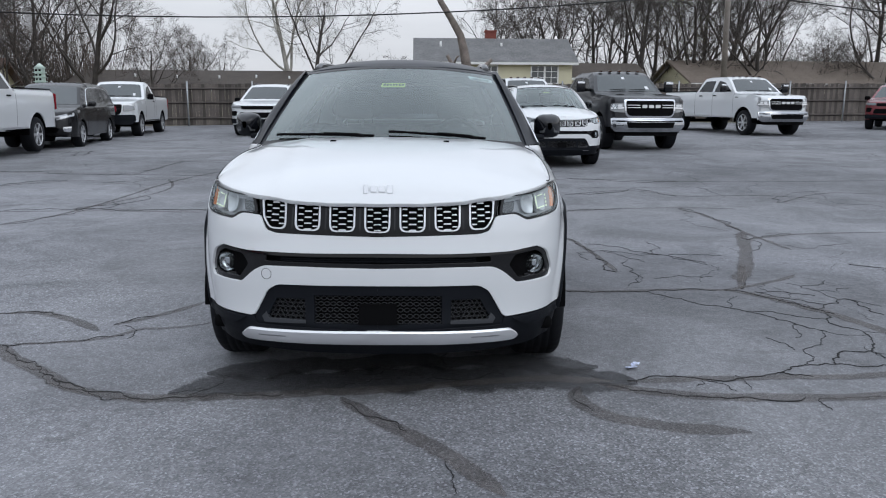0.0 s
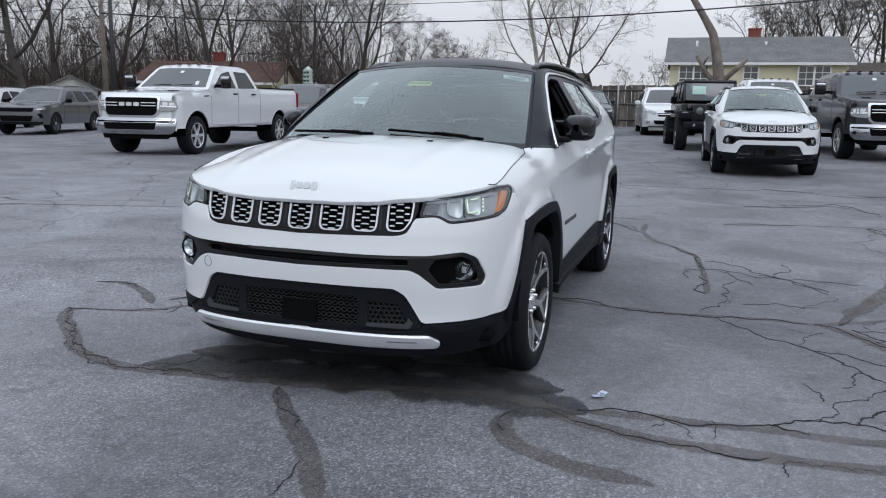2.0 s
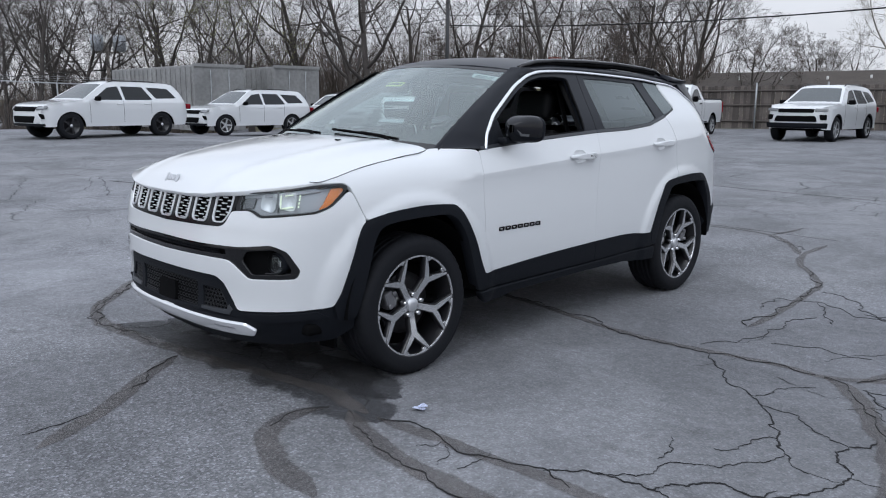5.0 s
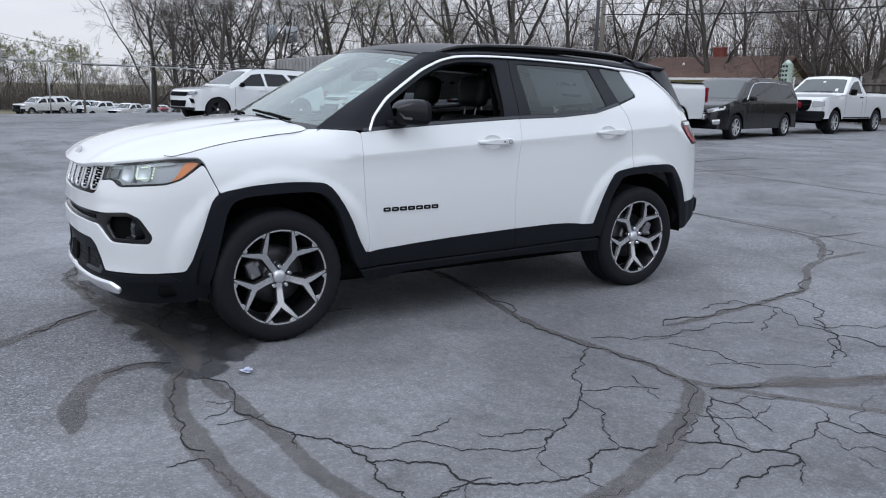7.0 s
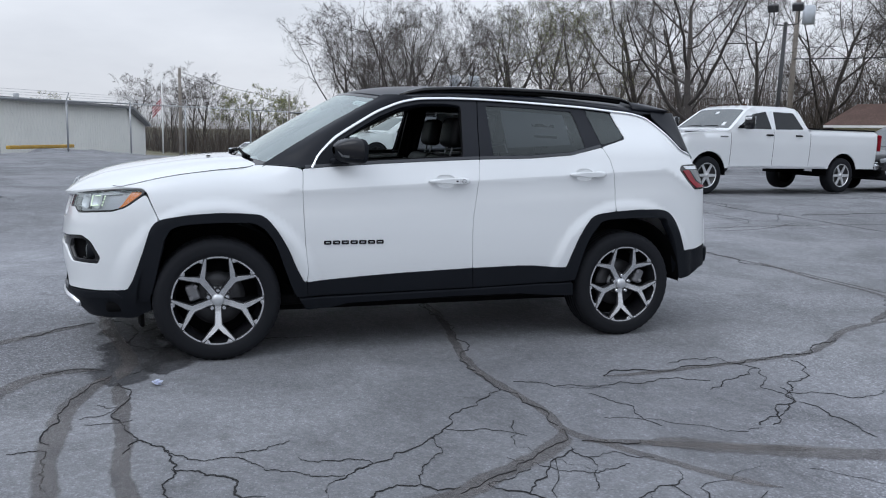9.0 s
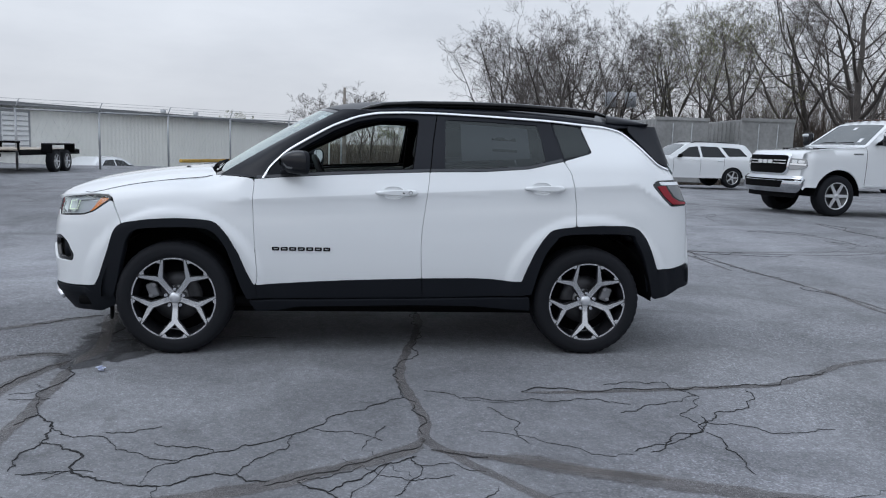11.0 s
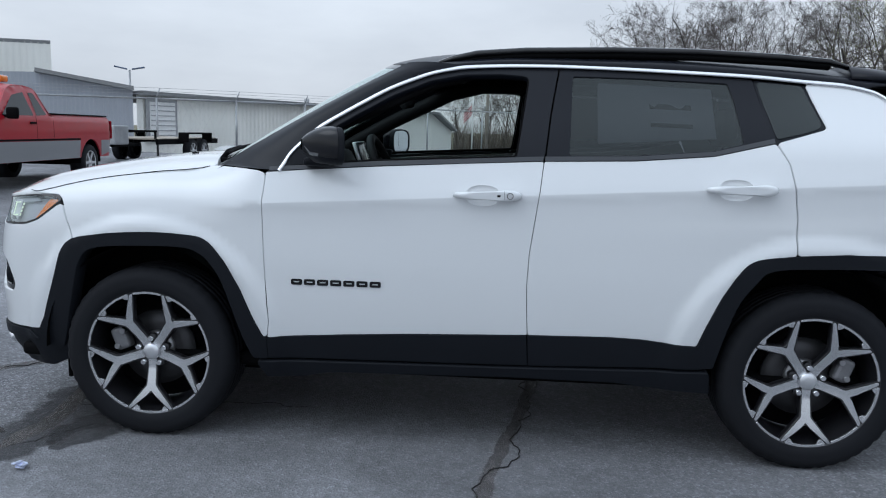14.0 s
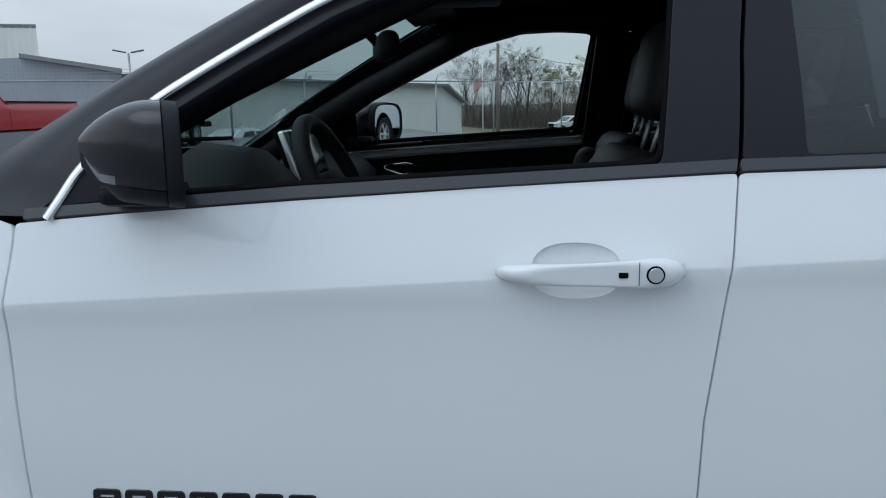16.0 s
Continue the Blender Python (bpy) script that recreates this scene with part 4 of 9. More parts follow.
        for i in range(n):
            p0 = body(s_of("y", yy[i], zl[i]), zl[i])
            p3 = roof_at(np.array([.585]), np.array([yy[i]]))[0]
            mid = np.array((max(p0[0], p3[0]) + .004, yy[i], p3[2] - .010))
            row = []
            for j in range(9):
                t = j / 8
                p = p0 * (1 - t) ** 2 + mid * 2 * t * (1 - t) + p3 * t * t
                row.append(bm.verts.new((g * p[0], p[1], p[2])))
            rows.append(row)
        for a, b in zip(rows, rows[1:]):
            for j in range(8):
                f = (a[j], a[j + 1], b[j + 1], b[j])
                bm.faces.new(f if g < 0 else f[::-1]).smooth = True
        part("cant_rail", bm, M_ROOF, car)
        # header corner where pillar, roof and rail meet
        bm = bmesh.new()
        rail = [(g * .565, 1.14, 1.560), (g * .565, 1.20, 1.580), (g * .563, 1.30, 1.602), (g * .56, 1.50, 1.617), (g * .56, 1.85, 1.625), (g * .56, 2.2, 1.623), (g * .56, 2.55, 1.608), (g * .56, 2.72, 1.595), (g * .56, 2.82, 1.567)]
        tube(bm, rail, [.018, .023, .025, .025, .025, .025, .025, .022, .016], 8, flat=.62)
        roof_rail = part("roof_rail", bm, M_GLOSSBLACK, car)
        bm = bmesh.new()
        tube(bm, [(a, b, c - .020) for a, b, c in rail[1:-1]], .019, 6, flat=.8)
        part("rail_base", bm, M_DARK, roof_rail)
        # chrome line
        bm = bmesh.new()
        up, pl = [], []
        ks = np.linspace(0, 1, 110)
        ax = np.linspace(0, 1, len(line))
        for k in ks:
            a, b = np.interp(k, ax, [p[0] for p in line]), np.interp(k, ax, [p[1] for p in line])
            pl.append((a, b))
        pl = np.array(pl)
        for _ in range(3):
            pl[1:-1] = (pl[:-2] + 2 * pl[1:-1] + pl[2:]) / 4
        d = np.gradient(pl, axis=0)
        d /= np.linalg.norm(d, axis=1)[:, None]
        nrm = np.stack([d[:, 1], -d[:, 0]], 1)
        rows = []
        for (a, b), (na, nb) in zip(pl, nrm):
            row = []
            for w, lift in ((-.001, -.004), (.0, .006), (.007, .010), (.016, .008), (.017, -.004)):
                q = body(s_of("y", a + na * w, b + nb * w), b + nb * w)
                row.append(bm.verts.new((g * (q[0] + lift), q[1], q[2])))
            rows.append(row)
        for a, b in zip(rows, rows[1:]):
            for j in range(4):
                f = (a[j], a[j + 1], b[j + 1], b[j])
                bm.faces.new(f if g > 0 else f[::-1]).smooth = True
        part("chrome_strip", bm, M_CHROME, car, "bright strip over the side windows")

    # --- side panels ---
    arch_f = [Y(-.448, .483), Y(-.395, .633), Y(-.350, .763), Y(-.30, .812), Y(-.20, .835), Y(-.129, .845), Y(.031, .855), Y(.188, .848), Y(.262, .826), Y(.331, .750), Y(.394, .640), Y(.440, .530), Y(.485, .446)]
    arch_fi = [Y(.445, .36), Y(.406, .444), Y(.331, .655), Y(.284, .734), Y(.235, .780), Y(.150, .802), Y(-.09, .797), Y(-.225, .777), Y(-.275, .719), Y(-.298, .638), Y(-.345, .44), Y(-.37, .36)]
    arch_r = [Y(2.19, .482), Y(2.221, .565), Y(2.270, .679), Y(2.330, .777), Y(2.392, .826), Y(2.534, .846), Y(2.727, .858), Y(2.909, .850), Y(2.987, .803), Y(3.049, .691), Y(3.098, .572)]
    arch_ri = [Y(3.08, .385), Y(3.044, .529), Y(3.0, .660), Y(2.944, .756), Y(2.892, .803), Y(2.57, .802), Y(2.44, .787), Y(2.394, .747), Y(2.334, .665), Y(2.292, .55), Y(2.254, .40)]
    arch_f, arch_fi, arch_r, arch_ri = (flow(p) for p in (arch_f, arch_fi, arch_r, arch_ri))
    crease = [Y(y, 1.015 + .059 * (y - 1.0) + dz) for y in np.arange(.49, 2.88, .016) for dz in (-.0035, .001, .009)]
    fender = [Y(-.305, .814), Y(-.20, .838), Y(-.129, .847), Y(.031, .857), Y(.188, .850), Y(.265, .828), Y(.334, .751), Y(.397, .641), Y(.443, .531), Y(.486, .448),
              Y(.4995, .450), Y(.5078, .51), Y(.4918, .672), Y(.4828, .831), Y(.4768, .987), Y(.4828, 1.07), Y(.4808, 1.10), Y(.45, 1.110), Y(.36, 1.116), Y(.25, 1.118), Y(.10, 1.104), Y(-.1, 1.080), Y(-.25, 1.054), Y(-.36, 1.028), Y(-.50, .989), Y(-.392, .988), Y(-.366, .968)]
    two("fender", rounded(fender, .012, 3), M_WHITE, step=.022, thick=.03)
    door_f = [Y(.503, .446), Y(.512, .51), Y(.496, .672), Y(.487, .831), Y(.481, .987), Y(.487, 1.07), Y(.486, 1.103), Y(.65, 1.117), Y(.936, 1.137), Y(1.25, 1.156), Y(1.577, 1.173), Y(1.5662, 1.074), Y(1.5502, .95), Y(1.5332, .823), Y(1.5272, .694), Y(1.5352, .532), Y(1.538, .498), Y(1.076, .482), Y(.82, .468)]
    door_r = [Y(1.542, .498), Y(1.539, .532), Y(1.531, .694), Y(1.537, .823), Y(1.554, .95), Y(1.570, 1.074), Y(1.581, 1.173), Y(1.93, 1.184), Y(2.22, 1.209), Y(2.449, 1.262), Y(2.493, 1.188), Y(2.512, 1.094), Y(2.527, .986), Y(2.530, .849), Y(2.394, .830), Y(2.330, .780), Y(2.268, .682), Y(2.218, .568), Y(2.187, .485), Y(2.105, .487), Y(1.976, .500), Y(1.847, .504)]
    quarter = [Y(2.537, .849), Y(2.727, .861), Y(2.912, .853), Y(2.990, .805), Y(3.052, .692), Y(3.102, .573), Y(3.218, .575), Y(3.33, .60), Y(3.40, .80), Y(3.40, .985), Y(3.297, .992), Y(3.19, .986), Y(3.127, 1.04), Y(3.05, 1.127), Y(3.085, 1.156), Y(3.23, 1.165), Y(3.20, 1.225), Y(3.113, 1.252), Y(3.048, 1.308), Y(2.971, 1.385), Y(2.878, 1.461), Y(2.764, 1.489), Y(2.60, 1.498), Y(2.652, 1.33), Y(2.635, 1.318), Y(2.458, 1.266), Y(2.500, 1.188), Y(2.519, 1.094), Y(2.534, .986)]
    CUPS = {y0: [Y(y0 - .016 + .064 * math.copysign(abs(math.cos(a)) ** .8, math.cos(a)), z0 - .002 + .040 * math.copysign(abs(math.sin(a)) ** .8, math.sin(a))) for a in np.linspace(0, 2 * math.pi, 33)[:-1]] for y0, z0 in ((1.365, 1.041), (2.315, 1.089))}
    two("front_door", rounded(door_f, .006, 2), M_WHITE, step=.026, thick=.03, holes=[CUPS[1.365]], extra=crease)
    two("rear_door", rounded(door_r, .006, 2), M_WHITE, step=.026, thick=.03, holes=[CUPS[2.315]], extra=crease)
    two("rear_quarter", rounded(quarter, .012, 2), M_WHITE, step=.026, thick=.03, extra=crease)
    clad_f = arch_f + [Y(.50, .446), Y(.503, .36)] + arch_fi + [Y(-.46, .36), Y(-.478, .43)]
    two("front_arch_cladding", rounded(clad_f, .008, 2), M_PLASTIC, step=.03, thick=.07, lift=.012, edge=.006)
    clad_r = arch_r + [Y(3.12, .45), Y(3.09, .385)] + arch_ri + [Y(2.2, .40)]
    two("rear_arch_cladding", rounded(clad_r, .008, 2), M_PLASTIC, step=.03, thick=.07, lift=.012, edge=.006)
    sill_f = [Y(.505, .362), Y(.505, .444), Y(.82, .466), Y(1.076, .479), Y(1.535, .495), Y(1.543, .375)]
    sill_r = [Y(1.548, .375), Y(1.541, .496), Y(1.847, .502), Y(1.976, .498), Y(2.105, .485), Y(2.187, .482), Y(2.215, .395)]
    two("door_cladding", rounded(sill_f, .006, 2), M_PLASTIC, step=.05, thick=.02, lift=.010, edge=.006)
    two("door_cladding", rounded(sill_r, .006, 2), M_PLASTIC, step=.05, thick=.02, lift=.010, edge=.006)
    sill = [Y(.46, .345), Y(1.5, .361), Y(2.24, .380), Y(2.25, .300), Y(2.0, .312), Y(1.888, .324), Y(1.466, .326), Y(.753, .312), Y(.638, .289), Y(.50, .285)]
    two("sill", rounded(sill, .01, 3), M_PLASTIC, step=.05, thick=.05, lift=.020, edge=.010)
    rb = [Y(3.106, .568), Y(3.218, .571), Y(3.345, .597), Y(3.42, .60), Y(3.42, .46), Y(3.29, .438), Y(3.204, .389), Y(3.09, .37), Y(3.12, .45)]
    two("rear_bumper", rounded(rb, .02, 3), M_PLASTIC, step=.04, thick=.05, lift=.006)
    lampo = [Y(3.056, 1.125), Y(3.085, 1.152), Y(3.23, 1.16), Y(3.36, 1.15), Y(3.40, 1.0), Y(3.297, .996), Y(3.192, .990), Y(3.127, 1.044)]
    for fn in (wrap, flip(wrap)):
        tl = new("tail_lamp")
        tl.parent = car
        o = rounded(lampo, .015, 3)
        c = np.mean(o, 0)
        panel("lamp_rim", o, fn, M_GLOSSBLACK, tl, step=.03, thick=.03, lift=.002)
        red = [Y(3.085, 1.118), Y(3.150, 1.122), Y(3.200, 1.045), Y(3.25, 1.020), Y(3.34, 1.014), Y(3.345, 1.005), Y(3.20, 1.002), Y(3.14, 1.05)]
        panel("red_lens", rounded(red, .01), fn, M_REDLENS, tl, step=.02, thick=.01, lift=.007)
        clear = [Y(3.10, 1.147), Y(3.345, 1.150), Y(3.345, 1.130), Y(3.12, 1.126)]
        panel("reverse_lens", rounded(clear, .006), fn, M_REFLECT, tl, step=.02, thick=.01, lift=.006)
        dark = [Y(3.166, 1.121), Y(3.345, 1.124), Y(3.350, 1.022), Y(3.262, 1.028), Y(3.218, 1.050)]
        panel("dark_lens", rounded(dark, .008), fn, M_LENSGREY, tl, step=.02, thick=.01, lift=.005)

    # --- tail closed off ---
    gate = [(-.76, .58), (.76, .58), (.74, .90), (.66, 1.2), (.60, 1.21), (-.60, 1.21), (-.66, 1.2), (-.74, .90)]
    rear_y = curve((.2, 3.36), (.45, 3.46), (.7, 3.445), (.95, 3.395), (1.15, 3.33), (1.25, 3.28), (1.5, 3.06), (1.6, 2.96))
    rear_fn = lambda a, b: np.stack([a, rear_y(b) - .10 * (np.abs(a) / .8) ** 3, b + 0 * a], -1)
    panel("tailgate", rounded(gate, .03), rear_fn, M_WHITE, car, step=.08, thick=.03)
    panel("rear_bumper", rounded([(-.80, .58), (.80, .58), (.78, .47), (.6, .44), (-.6, .44), (-.78, .47)], .03), rear_fn, M_PLASTIC, car, step=.08, thick=.03)
    panel("rear_window", rounded([(-.74, 1.20), (.74, 1.20), (.60, 1.53), (-.60, 1.53)], .03), rear_fn, M_TINT, car, step=.08, thick=.005)
    bm = bmesh.new()
    for i in range(1):
        prof = [(2.84, 1.594), (2.95, 1.583), (3.05, 1.568), (3.12, 1.549), (3.135, 1.535), (3.12, 1.515), (3.05, 1.506), (2.95, 1.512), (2.84, 1.53)]
        rows = [[bm.verts.new((x, y - .055 * (abs(x) / .62) ** 2.5, 1.545 + (z - 1.545) * math.sqrt(max(.01, 1 - max(0, (abs(x) - .545) / .10) ** 2)) - .016 * (abs(x) / .62) ** 2)) for y, z in prof] for x in np.concatenate([-.645 + .10 * (1 - np.cos(np.linspace(0, math.pi / 2, 7))), np.linspace(-.5, .5, 11), .645 - .10 * (1 - np.cos(np.linspace(math.pi / 2, 0, 7)))])]
        for a, b in zip(rows, rows[1:]):
            for j in range(len(prof)):
                bm.faces.new((a[j], b[j], b[(j + 1) % len(prof)], a[(j + 1) % len(prof)])).smooth = True
        bm.faces.new(rows[0]), bm.faces.new(rows[-1][::-1])
        bmesh.ops.recalc_face_normals(bm, faces=bm.faces[:])
    part("spoiler", bm, M_ROOF, car)

    # --- side windows ---
    belt_strip_f = [Y(.500, 1.109), Y(.936, 1.140), Y(1.575, 1.176), Y(1.578, 1.192), Y(.936, 1.157), Y(.50, 1.124)]
    belt_strip_r = [Y(1.583, 1.176), Y(1.93, 1.187), Y(2.22, 1.212), Y(2.447, 1.265), Y(2.444, 1.281), Y(2.22, 1.227), Y(1.93, 1.202), Y(1.584, 1.192)]
    two("window_sill_strip", belt_strip_f, M_GREYGLOSS, step=.05, thick=.03, lift=.004)
    two("window_sill_strip", belt_strip_r, M_GREYGLOSS, step=.05, thick=.03, lift=.004)
    opening_f = [(.605, 1.136), (.59, 1.172), (.70, 1.262), (.82, 1.337), (.97, 1.424), (1.12, 1.487), (1.25, 1.513), (1.40, 1.519), (1.50, 1.512), (1.518, 1.498), (1.475, 1.186), (.936, 1.157)]
    op_f = [Y(a, b) for a, b in opening_f]
    frame_f = [Y(.550, 1.128)] + [Y(a, b) for a, b in [(.566, 1.160), (.590, 1.195), (.685, 1.281), (.80, 1.352), (.96, 1.443), (1.115, 1.506), (1.246, 1.532), (1.441, 1.542), (1.632, 1.543), (1.600, 1.36), (1.580, 1.192), (.936, 1.157)]]
    two("window_frame", rounded(frame_f, .006, 2), M_ROOF, holes=[rounded(op_f, .02, 3)], step=.04, thick=.035, lift=-.004)
    for fn, g in ((wrap, 1), (flip(wrap), -1)):
        pl = [tuple(fn(np.array([a]), np.array([b]))[0] - np.array((g * .02, 0, 0))) for a, b in densify(rounded(op_f, .02, 3), .06)]
        bm = bmesh.new()
        tube(bm, pl + pl[:1], .008, 5, caps=False)
        part("window_seal", bm, M_DARK, car)
    frame_r = [Y(1.588, 1.194), Y(1.608, 1.36), Y(1.640, 1.542), Y(1.937, 1.534), Y(2.396, 1.514), Y(2.412, 1.43), Y(2.446, 1.281), Y(2.22, 1.227), Y(1.93, 1.202)]
    pane_r = [Y(1.675, 1.200), Y(1.690, 1.515), Y(1.937, 1.512), Y(2.30, 1.498), Y(2.318, 1.43), Y(2.335, 1.262), Y(2.22, 1.232), Y(1.93, 1.207)]
    for fn in (wrap, flip(wrap)):
        panel("window_frame", rounded(frame_r, .006, 2), fn, M_ROOF, car, holes=[rounded(pane_r, .01, 2)], step=.04, thick=.03, lift=-.004)
        panel("rear_door_glass", rounded(pane_r, .01, 2), fn, M_TINT, car, step=.05, thick=.004, lift=-.010)
        q = [Y(2.412, 1.506), Y(2.428, 1.43), Y(2.460, 1.284), Y(2.56, 1.308), Y(2.622, 1.328), Y(2.634, 1.345), Y(2.584, 1.494)]
        panel("quarter_glass", rounded(q, .012, 3), fn, M_TINT, car, step=.05, thick=.004, lift=-.004)
        qf = [Y(2.402, 1.514), Y(2.60, 1.500), Y(2.655, 1.332), Y(2.638, 1.316), Y(2.456, 1.263), Y(2.446, 1.272)]
        panel("quarter_frame", rounded(qf, .008, 2), fn, M_ROOF, car, step=.05, thick=.006, lift=-.009)
        dp = [Y(2.93, 1.475), Y(2.93, 1.512), Y(3.02, 1.512), Y(3.065, 1.45), Y(3.13, 1.345), Y(3.195, 1.262), Y(3.17, 1.252), Y(3.10, 1.285), Y(3.0, 1.39)]
        panel("rear_pillar_trim", rounded(dp, .01, 2), fn, M_ROOF, car, step=.05, thick=.012, lift=.003)
        lab = [Y(1.785, 1.255), Y(1.79, 1.495), Y(2.235, 1.478), Y(2.235, 1.285)]
        panel("window_sticker", lab, fn, material("faded_paper_behind_glass", (.9, .91, .92), .8), car, step=.1, thick=.001, lift=-.014, label="paper price sheet behind dark glass")
        for z0, z1 in ((1.395, 1.415), (1.325, 1.340)):
            panel("sheet_bar", [Y(1.99, z0), Y(1.99, z1), Y(2.15, z1 - .004), Y(2.15, z0 - .004)], fn, M_DARK, car, step=.1, thick=.0005, lift=-.0125, edge=.0002)
    # far front window is shut with clear glass
    panel("front_door_glass", rounded(op_f, .02, 3), flip(wrap), M_DOORGLASS, car, step=.06, thick=.004, lift=-.018).visible_shadow = False

    # --- handles, mirrors, letters ---
    for g in (1, -1):
        fn = wrap if g > 0 else flip(wrap)
        for y0, z0, lock in ((1.365, 1.041, True), (2.315, 1.089, False)):
            h = new("door_handle")
            h.parent = car
            c0 = Y(y0 - .016, z0 - .002)
            bowl = recess(lambda s, z, c0=c0: .012 * np.clip(1 - abs((s - c0[0]) / .0665) ** 2.5 - abs((z - c0[1]) / .0425) ** 2.5, 0, 1) ** .6)
            panel("handle_cup", CUPS[y0], bowl if g > 0 else flip(bowl), M_WHITE, h, step=.012, thick=.002, edge=.0003)
            pl, rr = [], []
            for k in range(21):
                t = -1 + 2 * k / 20
                y = y0 + .128 * t
                s = s_of("y", y, z0)
                q = body(s, z0)
                pl.append((g * (q[0] + .004 + .026 * (1 - abs(t) ** 3)), y, z0 + .002 * t))
                rr.append(float(np.interp(t, [-1, -.9, -.6, -.1, .35, .6, .8, .95, 1], [.007, .0115, .0150, .0160, .0185, .0215, .0210, .0165, .012])))
            bm = bmesh.new()
            tube(bm, pl, rr, 16)
            for v in bm.verts:
                q = body(s_of("y", v.co.y, z0), z0)
                v.co.x = g * min(abs(v.co.x), q[0] + .036)
            part("grip", bm, M_WHITE, h)
            if lock:
                q = body(s_of("y", y0 + .09, z0), z0)
                bm = bmesh.new()
                add_cyl(bm, (g * (q[0] + .020), y0 + .088, z0 + .002), (g * (q[0] + .0395), y0 + .088, z0 + .002), .0105, .0100, 20)
                part("lock", bm, M_SATIN, h)
                bm = bmesh.new()
                add_cyl(bm, (g * (q[0] + .020), y0 + .088, z0 + .002), (g * (q[0] + .0375), y0 + .088, z0 + .002), .0130, .0125, 20)
                part("lock_ring", bm, M_DARK, h)
                box_part("grip_seam", (g * (q[0] + .0362), y0 + .066, z0 + .003), (.0012, .0010, .032), M_GREYGLOSS, h, .0003)
                box_part("keyless_button", (g * (q[0] + .0352), y0 + .045, z0 + .001), (.004, .013, .008), M_DARK, h, .0015)
        # mirror
        mr = new("door_mirror")
        mr.parent = car
        m = 40

        def ring_point(u, a, k=1.0, back=0.0):
            ca, sa = math.cos(a), math.sin(a)
            ry = math.sin(min(1.0, .05 + u * 1.12) * math.pi / 2) ** .72
            dx = k * .086 * ry * math.copysign(abs(ca) ** .62, ca)
            dz = k * (.074 * ry if sa > 0 else .072 * min(1, .42 + 1.5 * u)) * math.copysign(abs(sa) ** .62, sa)
            return (g * (.938 + dx), .650 + .142 * u + .46 * dx + back, 1.226 - .014 * u + dz)

        def below(u, d):
            """Angle under the level at which the shell lies d below its middle."""
            return math.asin(min(1.0, d / (.072 * min(1, .42 + 1.5 * u))) ** (1 / .62))

        def shell(nm, mat, u0, u1, span, n, k=1.0, rows=14):
            bm = bmesh.new()
            grid = []
            for i in range(rows + 1):
                u = u0 + (u1 - u0) * i / rows
                a0, a1 = span(u)
                grid.append([bm.verts.new(ring_point(u, a0 + (a1 - a0) * j / n, k)) for j in range(n + 1)])
            for a, b in zip(grid, grid[1:]):
                for j in range(n):
                    bm.faces.new((a[j], a[j + 1], b[j + 1], b[j])).smooth = True
            bmesh.ops.remove_doubles(bm, verts=bm.verts[:], dist=.0003)
            bmesh.ops.recalc_face_normals(bm, faces=bm.faces[:])
            part(nm, bm, mat, mr)
        edge_z = lambda u: .033 * min(1, .12 + 5 * u)
        strip_z = lambda u: edge_z(u) + .013 * min(1, 5 * u)
        pi = math.pi
        shell("mirror_cap", M_MIRRORCAP, 0, .855, lambda u: (-below(u, edge_z(u)), pi + below(u, edge_z(u))), 30)
        for sg in (0, 1):
            side = (lambda u: (-below(u, strip_z(u)), -below(u, edge_z(u)))) if sg else (lambda u: (pi + below(u, edge_z(u)), pi + below(u, strip_z(u))))
            shell("turn_lens", M_LENSGREY, .05, .36, side, 3, .985)
            shell("mirror_strip", M_GLOSSBLACK, .36, .855, side, 3, .980)
        shell("mirror_underside", M_PLASTIC, 0, .855, lambda u: (pi + below(u, strip_z(u)), 2 * pi - below(u, strip_z(u))), 16)
        # bezel: a band behind a fine seam, rolled in to the glass
        bm = bmesh.new()
        rows = [[bm.verts.new(ring_point(u, 2 * pi * j / m, k, d)) for j in range(m)] for u, k, d in ((.84, .955, 0), (.866, .985, 0), (.872, 1.0, 0), (1, 1.0, 0), (1, .985, .004), (1, .95, .004), (1, .90, -.004))]
        for a, b in zip(rows, rows[1:]):
            for j in range(m):
                bm.faces.new((a[j], a[(j + 1) % m], b[(j + 1) % m], b[j])).smooth = True
        bmesh.ops.recalc_face_normals(bm, faces=bm.faces[:])
        part("mirror_bezel", bm, M_PLASTIC, mr)
        bm = bmesh.new()
        rows = [[bm.verts.new(ring_point(1, 2 * pi * j / m, k, d)) for j in range(m)] for k, d in ((.905, -.008), (.905, -.003), (.89, -.002))]
        for a, b in zip(rows, rows[1:]):
            for j in range(m):
                bm.faces.new((a[j], a[(j + 1) % m], b[(j + 1) % m], b[j]))
        bm.faces.new(rows[-1]), bm.faces.new(rows[0][::-1])
        bmesh.ops.recalc_face_normals(bm, faces=bm.faces[:])
        part("mirror_glass", bm, M_MIRROR, mr)
        bm = bmesh.new()
        add_box(bm, (g * .855, .70, 1.150), (.10, .11, .034), None, .014)
        part("mirror_foot", bm, M_PLASTIC, mr)
        sail = [Y(.552, 1.128), Y(.574, 1.178), Y(.70, 1.262), Y(.70, 1.145)]
        panel("mirror_sail", rounded(sail, .008), fn, M_PLASTIC, mr, step=.04, thick=.02, lift=.004)
